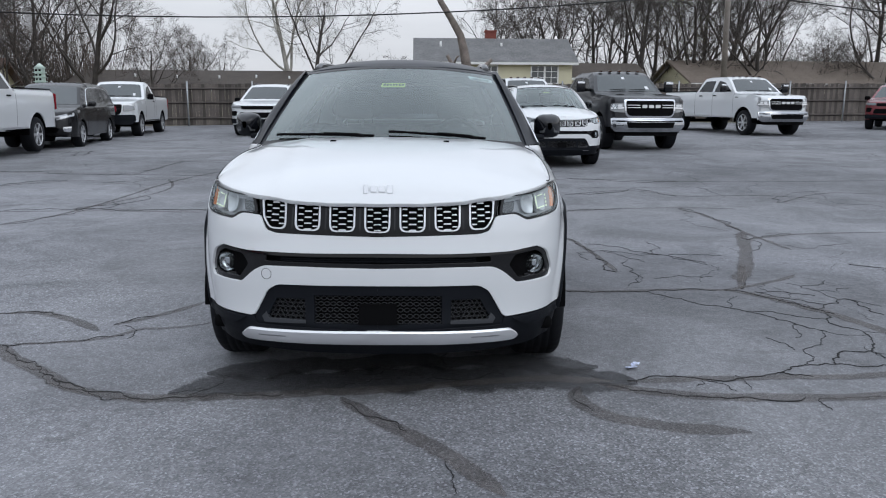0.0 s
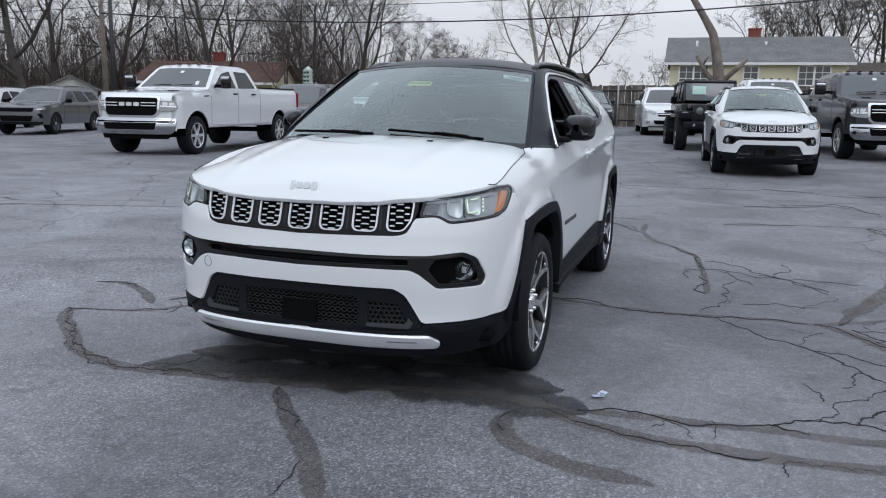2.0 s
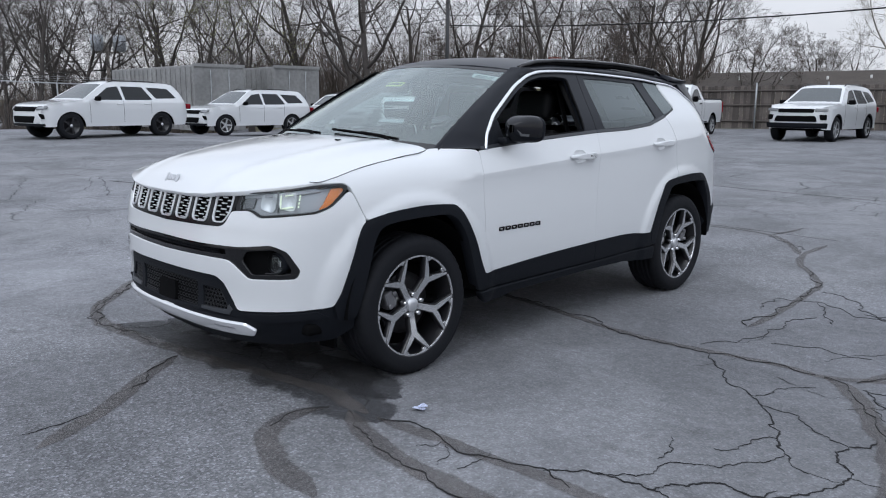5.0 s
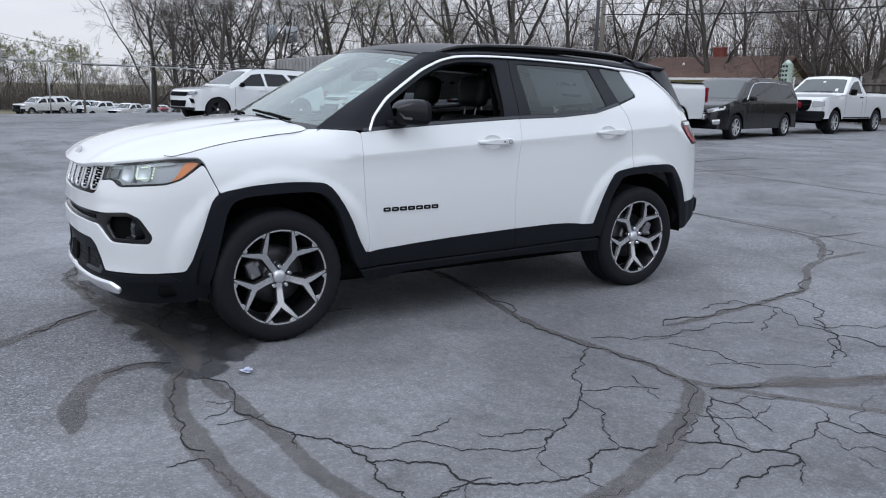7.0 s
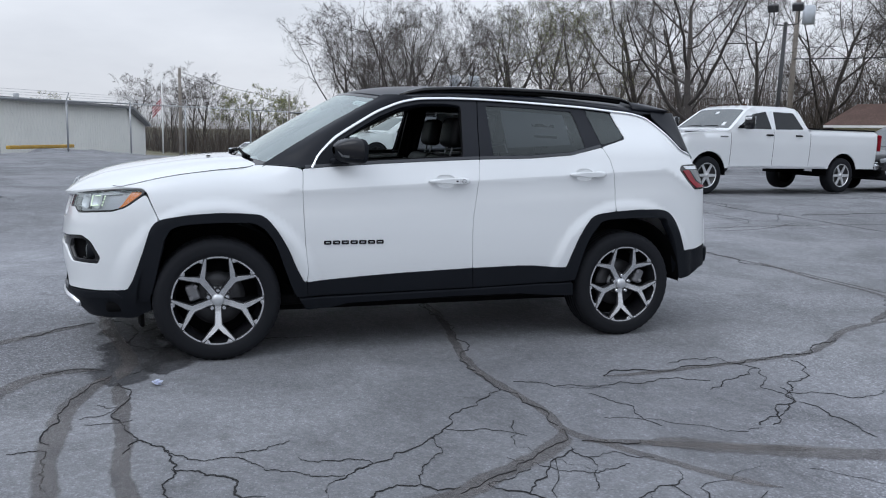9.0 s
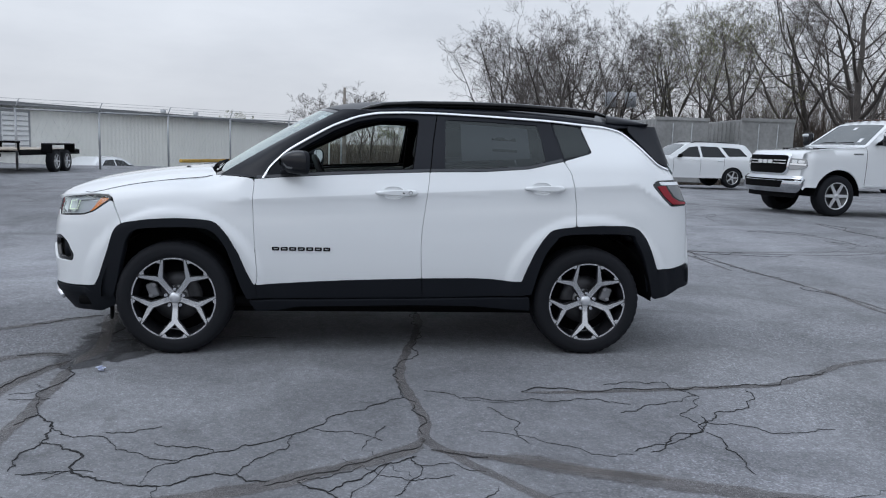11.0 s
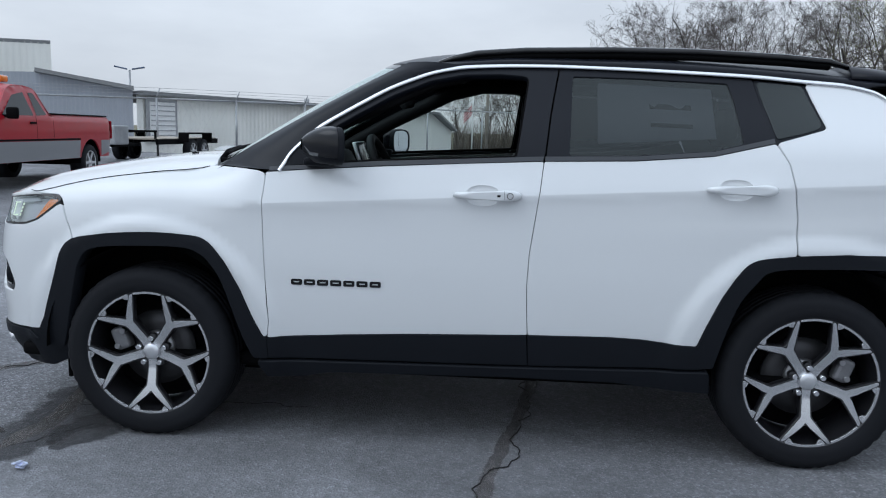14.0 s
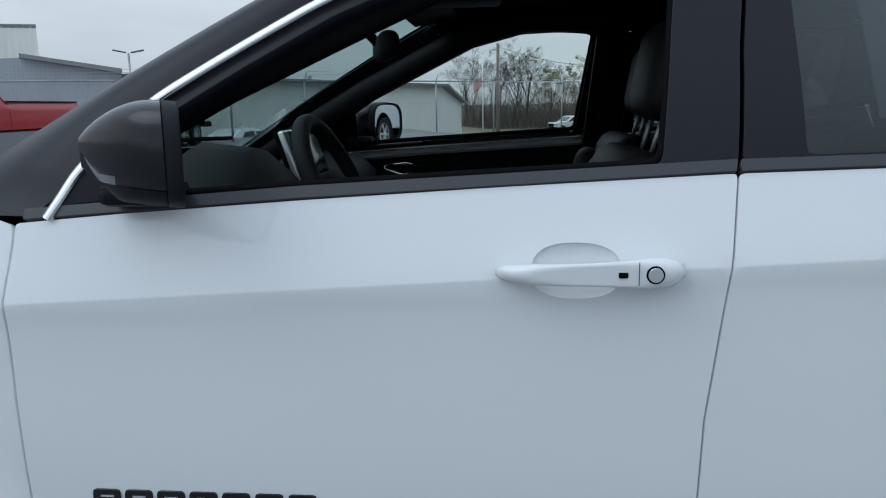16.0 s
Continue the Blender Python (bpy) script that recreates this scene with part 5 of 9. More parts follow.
    # row of plain black badge shapes low on the front doors
    for fn in (wrap, flip(wrap)):
        for k in range(7):
            y0 = .600 + .0525 * k
            panel("door_badge", rounded([Y(y0, .665), Y(y0, .688), Y(y0 + .044, .688), Y(y0 + .044, .665)], .006, 2), fn, M_GLOSSBLACK, car, step=.05, thick=.004, lift=.004, edge=.001, holes=[[Y(y0 + .010, .6735), Y(y0 + .010, .6795), Y(y0 + .034, .6795), Y(y0 + .034, .6735)]], label="raised black badge shape")

    # --- inside: liner, floor, wheel wells ---
    liner_f = lambda s, z: recess(.045)(s, z)
    lin = [X(.02, .30), Y(-.48, .30), Y(-.44, .48), Y(-.36, .78), Y(-.20, .87), Y(.2, .87), Y(.33, .80), Y(.46, .5), Y(.52, .30), Y(2.2, .30), Y(2.3, .72), Y(2.4, .87), Y(2.9, .88), Y(3.03, .80), Y(3.1, .5), Y(3.3, .45), Y(3.35, 1.15), Y(2.75, 1.20), Y(2.2, 1.185), Y(1.5, 1.15), Y(.55, 1.09), Y(.2, 1.03), Y(-.3, .99), Y(-.5, .94), X(.5, .9), X(.02, .9)]
    for fn in (liner_f, flip(liner_f)):
        panel("inner_liner", lin, fn, M_DARK, car, step=.09, thick=.003)
    for wy in (0, 2.636):
        for g in (-1, 1):
            bm = bmesh.new()
            rows = []
            for i in range(25):
                a = radians(180 * i / 24)
                r = .435
                rows.append([bm.verts.new((g * x, wy + r * math.cos(a), .36 + r * math.sin(a) * 1.02)) for x in (.58, .895)])
            for a, b in zip(rows, rows[1:]):
                bm.faces.new((a[0], a[1], b[1], b[0])).smooth = True
            cen = bm.verts.new((g * .58, wy, .36))
            for a, b in zip(rows, rows[1:]):
                bm.faces.new((a[0], b[0], cen))
            part("wheel_well", bm, M_DARK, car)
    box_part("floor_pan", (0, 1.15, .32), (1.62, 3.5, .06), M_DARK, car, .02)
    box_part("engine_block", (0, -.25, .6), (1.0, .7, .5), M_DARK, car, .05)
    box_part("underbody", (0, 1.3, .25), (1.2, 3.2, .08), M_DARK, car, .02)
    for wy in (0, 2.636):
        bm = bmesh.new()
        add_cyl(bm, (-.75, wy, .33), (.75, wy, .33), .04)
        part("axle", bm, M_DARK, car)
    # cabin
    cab = new("cabin")
    cab.parent = car
    dash_prof = [(.30, 1.02), (.45, 1.09), (.60, 1.125), (.72, 1.11), (.78, 1.05), (.76, .98), (.72, .80), (.50, .60)]
    bm = bmesh.new()
    rows = [[bm.verts.new((x, y, z + (.08 * math.exp(-((x - .37) / .18) ** 2) if 2 <= k <= 3 else 0))) for k, (y, z) in enumerate(dash_prof)] for x in np.linspace(-.74, .74, 25)]
    for a, b in zip(rows, rows[1:]):
        for j in range(len(dash_prof) - 1):
            bm.faces.new((a[j], a[j + 1], b[j + 1], b[j])).smooth = True
    part("dashboard", bm, M_CABIN, cab)
    scr = new("touch_screen")
    scr.parent = cab
    lean = Matrix.Rotation(radians(18), 4, "X")
    box_part("screen_frame", (.0, .718, 1.15), (.262, .02, .142), M_SATIN, scr, .006, lean)
    box_part("screen_face", (.0, .731, 1.155), (.250, .012, .130), M_SCREEN, scr, .003, lean)
    box_part("screen_back", (.0, .706, 1.147), (.266, .012, .150), M_DARK, scr, .004, lean)
    sw = new("steering_wheel")
    sw.parent = cab
    sm = Matrix.Translation((.37, .90, 1.080)) @ Matrix.Rotation(radians(24), 4, "X") @ Matrix.Rotation(radians(90), 4, "Z")
    bm = bmesh.new()
    lathe(bm, [(.178 + .018 * math.cos(a), .018 * math.sin(a)) for a in np.linspace(0, 2 * math.pi, 13)[:-1]], 40, sm, closed=True)
    bmesh.ops.recalc_face_normals(bm, faces=bm.faces[:])
    part("wheel_rim", bm, M_SEAT, sw)
    bm = bmesh.new()
    add_box(bm, sm @ Vector((-.015, 0, 0)), (.15, .06, .14), Matrix.Rotation(radians(24), 4, "X"), .03, seg=3)
    part("hub", bm, M_CABIN, sw, smooth=True)
    for a in (0, 180, 270):
        bm = bmesh.new()
        add_cyl(bm, sm @ Vector((-.01, .05 * math.cos(radians(a)), .05 * math.sin(radians(a)))), sm @ Vector((0, .17 * math.cos(radians(a)), .17 * math.sin(radians(a)))), .022, .014, 8)
        part("wheel_spoke", bm, M_SATIN, sw)
    build_seat(cab, .37, 1.13)
    build_seat(cab, -.37, 1.22)
    build_seat(cab, 0, 2.15, True)
    box_part("console", (0, 1.35, .68), (.22, .9, .28), M_CABIN, cab, .04)
    panel("headliner", rounded([(-.60, 1.02), (.60, 1.02), (.60, 2.95), (-.60, 2.95)], .05), lambda a, b: roof_at(a, b) - np.array((0, 0, .035)), M_DARK, cab, step=.12, thick=.004)
    box_part("dome_console", (0, 1.12, 1.535), (.16, .22, .035), M_CABIN, cab, .012)
    bm = bmesh.new()
    add_box(bm, (.0, .94, 1.42), (.24, .05, .065), Matrix.Rotation(radians(14), 4, "Z"), .02, seg=3)
    add_cyl(bm, (0, .92, 1.43), (0, .85, 1.50), .012)
    add_box(bm, (0, .83, 1.50), (.11, .10, .06), Matrix.Rotation(radians(-32), 4, "X"), .02)
    part("rear_view_mirror", bm, M_CABIN, cab, smooth=True)
    for g in (-1, 1):
        fnc = recess(.07) if g > 0 else flip(recess(.07))
        card = [Y(.56, .45), Y(.56, 1.10), Y(.936, 1.135), Y(1.55, 1.168), Y(1.56, .45)]
        panel("door_card", card, fnc, M_CABIN, cab, step=.08, thick=.02)
        card = [Y(1.6, .45), Y(1.62, 1.17), Y(2.2, 1.20), Y(2.4, 1.22), Y(2.35, .9), Y(2.2, .45)]
        panel("door_card", card, fnc, M_CABIN, cab, step=.08, thick=.02)
        pil = [Y(1.50, 1.15), Y(1.525, 1.52), Y(1.66, 1.52), Y(1.62, 1.15)]
        panel("b_pillar_trim", pil, recess(.05) if g > 0 else flip(recess(.05)), M_CABIN, cab, step=.08, thick=.03)
        bm = bmesh.new()
        pa = [(g * .72, .38, 1.10), (g * .695, .56, 1.21), (g * .655, .76, 1.32), (g * .615, .97, 1.42), (g * .585, 1.12, 1.49), (g * .59, 1.30, 1.53), (g * .60, 2.3, 1.53)]
        tube(bm, pa, [.035, .04, .04, .04, .04, .035, .035], 8)
        part("a_pillar_trim", bm, M_CABIN, cab)
        bm = bmesh.new()
        tube(bm, [(g * .795, .80, 1.065), (g * .795, .88, 1.072), (g * .795, .93, 1.06), (g * .795, .93, 1.04), (g * .795, .86, 1.03), (g * .795, .80, 1.05), (g * .795, .80, 1.065)], .006, 6)
        part("inner_handle", bm, M_CHROME, cab)
        box_part("sun_visor", (g * .33, 1.02, 1.535), (.36, .14, .015), M_CABIN, cab, .006, Matrix.Rotation(radians(12), 4, "X"))
        box_part("belt_webbing", (g * .62, 1.56, 1.25), (.006, .045, .50), M_DARK, cab, .002, Matrix.Rotation(radians(g * -18), 4, "Y"))
    # wheels
    for wy in (0, 2.636):
        for g in (1, -1):
            w = build_wheel(wy > 1, g)
            w.parent = car
            w.location = (g * (.900 - .115), wy, .351)
    return car


suv = build_car()


# ---- asphalt of the lot and the land beyond ----
def asphalt():
    m = bpy.data.materials.new("worn_asphalt")
    m.use_nodes = True
    n, l = m.node_tree.nodes, m.node_tree.links
    b = n["Principled BSDF"]
    co = n.new("ShaderNodeTexCoord")

    def noise_tex(scale, detail=6.0, rough=.6, distort=0.0):
        t = n.new("ShaderNodeTexNoise")
        t.inputs["Scale"].default_value, t.inputs["Detail"].default_value, t.inputs["Roughness"].default_value, t.inputs["Distortion"].default_value = scale, detail, rough, distort
        l.new(co.outputs["Object"], t.inputs["Vector"])
        return t.outputs["Fac"]

    def ramp(fac, stops):
        r = n.new("ShaderNodeValToRGB")
        e = r.color_ramp.elements
        while len(e) < len(stops):
            e.new(.5)
        for k, (p, c) in enumerate(stops):
            e[k].position, e[k].color = p, (*c, 1) if len(c) == 3 else c
        l.new(fac, r.inputs[0])
        return r.outputs[0]

    def mix(kind, fac, a, c):
        x = n.new("ShaderNodeMix")
        x.data_type, x.blend_type = "RGBA", kind
        if isinstance(fac, (int, float)):
            x.inputs["Factor"].default_value = fac
        else:
            l.new(fac, x.inputs["Factor"])
        l.new(a, x.inputs["A"])
        if isinstance(c, tuple):
            x.inputs["B"].default_value = (*c, 1)
        else:
            l.new(c, x.inputs["B"])
        return x.outputs["Result"]
    broad = ramp(noise_tex(.16, 7, .6, .4), [(.30, (.172, .175, .183)), (.5, (.222, .225, .234)), (.72, (.268, .271, .280))])
    patch = ramp(noise_tex(.9, 6, .65, .8), [(.34, (.74, .74, .745)), (.62, (1.14, 1.14, 1.15))])
    c1 = mix("MULTIPLY", 1.0, broad, patch)
    # paler and darker stretches; partly the sky's sheen painted into the asphalt colour
    for cx, cy, rad, gain in ((-2.6, -.9, 2.2, 1.25), (-6.5, 4.5, 4.5, 1.2), (4.2, 3.4, 2.4, 1.14), (.25, -1.5, 1.0, .84), (2.2, 2.2, 1.3, .90)):
        dist, shape, fade = n.new("ShaderNodeVectorMath"), n.new("ShaderNodeMath"), n.new("ShaderNodeMapRange")
        dist.operation, shape.operation = "DISTANCE", "MULTIPLY_ADD"
        dist.inputs[1].default_value = (cx, cy, 0)
        l.new(co.outputs["Object"], dist.inputs[0])
        l.new(noise_tex(.8, 5, .6), shape.inputs[0]), l.new(dist.outputs["Value"], shape.inputs[2])
        shape.inputs[1].default_value = 1.6
        l.new(shape.outputs[0], fade.inputs[0])
        fade.inputs["From Min"].default_value, fade.inputs["From Max"].default_value = rad * .55 + .8, rad * 1.15 + .8
        fade.inputs["To Min"].default_value, fade.inputs["To Max"].default_value = 1.0, 0.0
        c1 = mix("MULTIPLY", fade.outputs[0], c1, (gain, gain, gain * 1.01))
    # worn ground where stones show: speckle in patches
    worn = ramp(noise_tex(.28, 4, .5, .3), [(.46, (0, 0, 0)), (.62, (1, 1, 1))])
    v = n.new("ShaderNodeTexVoronoi")
    v.inputs["Scale"].default_value = 120
    l.new(co.outputs["Object"], v.inputs["Vector"])
    stones = ramp(v.outputs["Color"], [(.22, (.56, .56, .57)), (.70, (1.0, 1.0, 1.0)), (.95, (1.75, 1.75, 1.8))])
    k = n.new("ShaderNodeMath")
    k.operation = "MULTIPLY_ADD"
    l.new(worn, k.inputs[0])
    k.inputs[1].default_value, k.inputs[2].default_value = .55, .42
    c2 = mix("MULTIPLY", k.outputs[0], c1, stones)
    # coarse grain of the worn top
    c2 = mix("MULTIPLY", 1.0, c2, ramp(noise_tex(17, 9, .75), [(.30, (.80, .80, .80)), (.5, (1.0, 1.0, 1.0)), (.72, (1.24, 1.24, 1.25))]))
    # light scuffs and dark drips
    c3 = mix("MIX", ramp(noise_tex(5.5, 3, .5), [(.70, (0, 0, 0)), (.80, (.30, .30, .30))]), c2, (.36, .36, .37))
    c4 = mix("MULTIPLY", ramp(noise_tex(2.6, 5, .6, 1.2), [(.62, (0, 0, 0)), (.74, (.55, .55, .55))]), c3, (.55, .53, .52))
    # web of fine cracks, only in tired areas
    warp = n.new("ShaderNodeTexNoise")
    warp.inputs["Scale"].default_value, warp.inputs["Detail"].default_value = 2.5, 4
    l.new(co.outputs["Object"], warp.inputs["Vector"])
    add = n.new("ShaderNodeVectorMath")
    add.operation = "MULTIPLY_ADD"
    l.new(warp.outputs["Color"], add.inputs[0])
    add.inputs[1].default_value = (.35, .35, 0)
    l.new(co.outputs["Object"], add.inputs[2])
    # the ground within seven metres has its cracks as strips of their own
    off, away = n.new("ShaderNodeVectorMath"), n.new("ShaderNodeMapRange")
    off.operation = "DISTANCE"
    off.inputs[1].default_value = (1.5, .5, 0)
    l.new(co.outputs["Object"], off.inputs[0]), l.new(off.outputs["Value"], away.inputs[0])
    away.inputs["From Min"].default_value, away.inputs["From Max"].default_value = 5.5, 8.5
    outer = away.outputs[0]
    crack = None
    for sc, wd, lo, hi in ((.8, .005, .47, .55), (.42, .004, .44, .52)):
        e = n.new("ShaderNodeTexVoronoi")
        e.feature = "DISTANCE_TO_EDGE"
        e.inputs["Scale"].default_value = sc
        l.new(add.outputs[0], e.inputs["Vector"])
        line = ramp(e.outputs["Distance"], [(wd * .35, (1, 1, 1)), (wd, (0, 0, 0))])
        area = mix("MULTIPLY", 1.0, ramp(noise_tex(.2 if sc > .5 else .13, 3, .5), [(lo, (0, 0, 0)), (hi, (1, 1, 1))]), outer)
        mul = n.new("ShaderNodeMath")
        mul.operation = "MULTIPLY"
        l.new(line, mul.inputs[0]), l.new(area, mul.inputs[1])
        if crack is None:
            crack = mul.outputs[0]
        else:
            mx = n.new("ShaderNodeMath")
            mx.operation = "MAXIMUM"
            l.new(crack, mx.inputs[0]), l.new(mul.outputs[0], mx.inputs[1])
            crack = mx.outputs[0]
    c5 = mix("MIX", crack, c4, (.018, .018, .02))
    l.new(c5, b.inputs["Base Color"])
    b.inputs["Roughness"].default_value = .8
    b.inputs["Specular IOR Level"].default_value = .18
    h1 = n.new("ShaderNodeMath")
    h1.operation = "SUBTRACT"
    l.new(v.outputs["Distance"], h1.inputs[0]), l.new(crack, h1.inputs[1])
    bp = n.new("ShaderNodeBump")
    bp.inputs["Distance"].default_value, bp.inputs["Strength"].default_value = .004, .8
    l.new(h1.outputs[0], bp.inputs["Height"])
    bp2 = n.new("ShaderNodeBump")
    bp2.inputs["Distance"].default_value, bp2.inputs["Strength"].default_value = .02, .35
    l.new(noise_tex(1.1, 5), bp2.inputs["Height"])
    l.new(bp.outputs[0], bp2.inputs["Normal"])
    l.new(bp2.outputs[0], b.inputs["Normal"])
    return m


M_ASPHALT = asphalt()
M_GRASS = material("dry_winter_grass", (.13, .12, .07), .9, mottle=.4, mottle_scale=.15, grain=(6, .3))
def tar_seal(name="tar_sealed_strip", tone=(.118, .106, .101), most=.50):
    """A strip or dark ground patch, worn thin towards its rims."""
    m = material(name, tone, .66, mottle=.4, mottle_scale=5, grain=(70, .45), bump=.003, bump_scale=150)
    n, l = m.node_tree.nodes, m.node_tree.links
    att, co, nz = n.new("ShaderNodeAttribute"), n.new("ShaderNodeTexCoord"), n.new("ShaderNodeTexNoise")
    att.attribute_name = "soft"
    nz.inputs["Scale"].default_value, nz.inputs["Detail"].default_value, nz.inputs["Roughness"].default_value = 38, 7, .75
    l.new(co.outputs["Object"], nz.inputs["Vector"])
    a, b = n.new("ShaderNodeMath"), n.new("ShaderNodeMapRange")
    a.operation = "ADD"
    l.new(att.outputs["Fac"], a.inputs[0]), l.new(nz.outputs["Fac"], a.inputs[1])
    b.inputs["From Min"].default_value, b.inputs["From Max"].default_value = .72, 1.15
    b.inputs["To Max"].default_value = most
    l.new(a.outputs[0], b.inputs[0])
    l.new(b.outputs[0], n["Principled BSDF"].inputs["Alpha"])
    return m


M_SEAL = tar_seal()
M_STAINSHADE = tar_seal("oily_stain", (.035, .035, .038), .58)
M_CRACK = material("open_crack", (.012, .012, .013), .9)


def build_ground():
    bm = bmesh.new()
    radii = [0] + list(np.arange(1, 14, 1.0)) + list(np.arange(14, 60, 2.5)) + [62, 75, 95, 130, 200, 400, 900, 2500]
    nseg = 96
    prev = None
    mid = bm.verts.new((1, 1, 0))
    for r in radii[1:]:
        ring = []
        for i in range(nseg):
            a = 2 * math.pi * i / nseg
            x, y = 1 + r * math.cos(a), 1 + r * math.sin(a)
            ring.append(bm.verts.new((x, y, float(ground_z(x, y)))))
        for i in range(nseg):
            j = (i + 1) % nseg
            f = bm.faces.new((mid, ring[i], ring[j])) if prev is None else bm.faces.new((prev[i], ring[i], ring[j], prev[j]))
            c = f.calc_center_median()
            beyond = c.y > 34.5 + .123 * c.x or c.x < -78
            f.material_index, f.smooth = 1 if beyond or (c - Vector((1, 1, 0))).length > 95 else 0, True
        prev = ring
    g = link_mesh("ground", bm, [M_ASPHALT, M_GRASS], None)
    tagged(g, "worn grey cracked asphalt of a car lot", "ground", kind="structure")


build_ground()


LAID = [0]


def ribbon(name, pts, width, mat, label, rough=.25, wander=.012, lift=.003, step=.05, taper=True):
    """An uneven strip lying on the ground along the points; the attribute soft falls to 0 at its rims."""
    rnd = random.Random(len(pts) * 31 + int(pts[0][0] * 97))
    p = np.array(pts, float)
    for r in range(2 if width > .03 else 5):
        q = [p[0]]
        for a, b in zip(p, p[1:]):
            if width > .03:
                q += [a * .75 + b * .25, a * .25 + b * .75]
            else:
                # an open crack breaks in zigzags
                o = rnd.uniform(-.2, .2)
                q += [(a + b) / 2 + np.array((a[1] - b[1], b[0] - a[0])) * o, b]
        p = np.array(q + [p[-1]] if width > .03 else q)
    k = np.r_[0, np.cumsum(np.hypot(*np.diff(p, axis=0).T))]
    u = np.linspace(0, k[-1], max(4, int(k[-1] / step)))
    x, y = np.interp(u, k, p[:, 0]), np.interp(u, k, p[:, 1])
    d = np.stack([np.gradient(x), np.gradient(y)], 1)
    d /= np.maximum(np.linalg.norm(d, axis=1), 1e-9)[:, None]
    LAID[0] += 1
    lift += .0002 * (LAID[0] % 14)
    V, F, S, drift, wa, wb = [], [], [], 0, 1.0, 1.0
    for i in range(len(u)):
        drift = drift * .8 + rnd.uniform(-wander, wander) if width > .03 else 0
        jag = rnd.uniform(-.12, .12) * wander if width < .03 else 0
        end = min(1, (i + .5) / 3, (len(u) - i - .5) / 3) if taper else 1
        wa, wb = (w * .6 + .4 * (1 + rnd.uniform(-rough, rough) * 2) for w in (wa, wb))
        for o, soft in ((-wa, 0), (-wa * .5, 1), (wb * .5, 1), (wb, 0)):
            o *= width / 2 * end
            px, py = x[i] - d[i, 1] * (o + drift + jag), y[i] + d[i, 0] * (o + drift + jag)
            V.append((px, py, float(ground_z(px, py)) + (lift if soft else lift * .4)))
            S.append(float(soft))
        if i:
            F += [(4 * i - 4 + j, 4 * i - 3 + j, 4 * i + 1 + j, 4 * i + j) for j in range(3)]
    me = bpy.data.meshes.new(name)
    me.from_pydata(V, [], [f[::-1] for f in F])
    at = me.attributes.new("soft", "FLOAT", "POINT")
    at.data.foreach_set("value", S)
    me.materials.append(mat)
    me.shade_smooth()
    return tagged(new(name, me), label, "pavement crack", "cracks in the asphalt", "structure")


def seal(width, *pts):
    ribbon("crack_seal", pts, width * 1.02, M_SEAL, "dark tar strip sealing a crack in the asphalt", .22, .006)
    ribbon("crack", pts[:max(2, int(len(pts) * .6))], .0034, M_CRACK, "thin crack reopening along a sealed strip", 1.2, .014, .0062, .03)


def crack(width, *pts):
    ribbon("crack", pts, width * (.54 if width > .0065 else .40), M_CRACK, "open jagged crack in the asphalt", 1.0, .020, .003, .011)


def crack_web():
    """Hair cracks of the tired ground beside the car, on a jittered net with many gaps."""
    rnd = random.Random(19)
    nodes, V, F = {}, [], []
    for i in range(-2, 24):
        for j in range(-12, 22):
            nodes[i, j] = (1.9 + .27 * i + rnd.uniform(-.11, .11), .9 + .27 * j + rnd.uniform(-.11, .11))
    for (i, j), a in nodes.items():
        for n in ((i + 1, j), (i, j + 1), (i + 1, j + 1)):
            b = nodes.get(n)
            if not b or rnd.random() > (.5 if n != (i + 1, j + 1) else .16):
                continue
            d = math.hypot(a[0] - 3.2, (a[1] - 1.0) * .8)
            if rnd.random() < .35 + d / 2.8 or a[0] < 1.75:
                continue
            w = rnd.choice((.0016, .002, .0028, .0032)) * .8
            steps = 7
            nx, ny = -(b[1] - a[1]), b[0] - a[0]
            L = math.hypot(nx, ny) or 1
            for k in range(steps + 1):
                t = k / steps
                o = rnd.uniform(-.022, .022) * (0 < k < steps)
                x, y = a[0] + (b[0] - a[0]) * t + nx / L * o, a[1] + (b[1] - a[1]) * t + ny / L * o
                ww = w * rnd.uniform(.4, 1.5)
                z = float(ground_z(x, y)) + .0022
                V += [(x + nx / L * ww, y + ny / L * ww, z), (x - nx / L * ww, y - ny / L * ww, z)]
                if k:
                    m = len(V)
                    F.append((m - 4, m - 3, m - 1, m - 2))
    me = bpy.data.meshes.new("crack_web")
    me.from_pydata(V, [], F)
    me.materials.append(M_CRACK)
    tagged(new("crack_web", me), "web of hair cracks in the worn asphalt", "pavement crack", "cracks in the asphalt", "structure")


seal(.07, (-4.61, 4.33), (-4.31, 5.0), (-4.21, 6.36), (-4.21, 8.6), (-3.6, 11.0))
seal(.08, (-7.44, 9.39), (-6.1, 9.26), (-5.03, 9.53), (-1.0, 9.4), (2.4, 9.44))
seal(.06, (-4.39, 5.6), (-2.84, 5.67), (-1.17, 5.86), (.23, 5.86), (1.0, 5.79))
seal(.07, (-9, 2.5), (-6.4, 3.6), (-4.6, 4.3))
seal(0.1, (-2.57, 0.67), (-2.38, 0.72), (-2.15, 0.63), (-1.92, 0.44), (-1.77, 0.29))
seal(0.11, (-2.2, 0.01), (-1.96, -0.26), (-1.64, -0.53), (-1.4, -0.71), (-1.16, -0.78), (-0.9, -0.78), (-0.67, -0.75), (-0.46, -0.73), (-0.2, -0.69), (0.06, -0.65), (0.33, -0.58), (0.62, -0.5), (0.79, -0.46), (1.14, -0.52))
seal(0.05, (-2.2, 0.01), (-2.03, 0.05), (-1.76, 0.09), (-1.58, 0.21), (-1.54, 0.36), (-1.36, 0.35), (-1.16, 0.48))
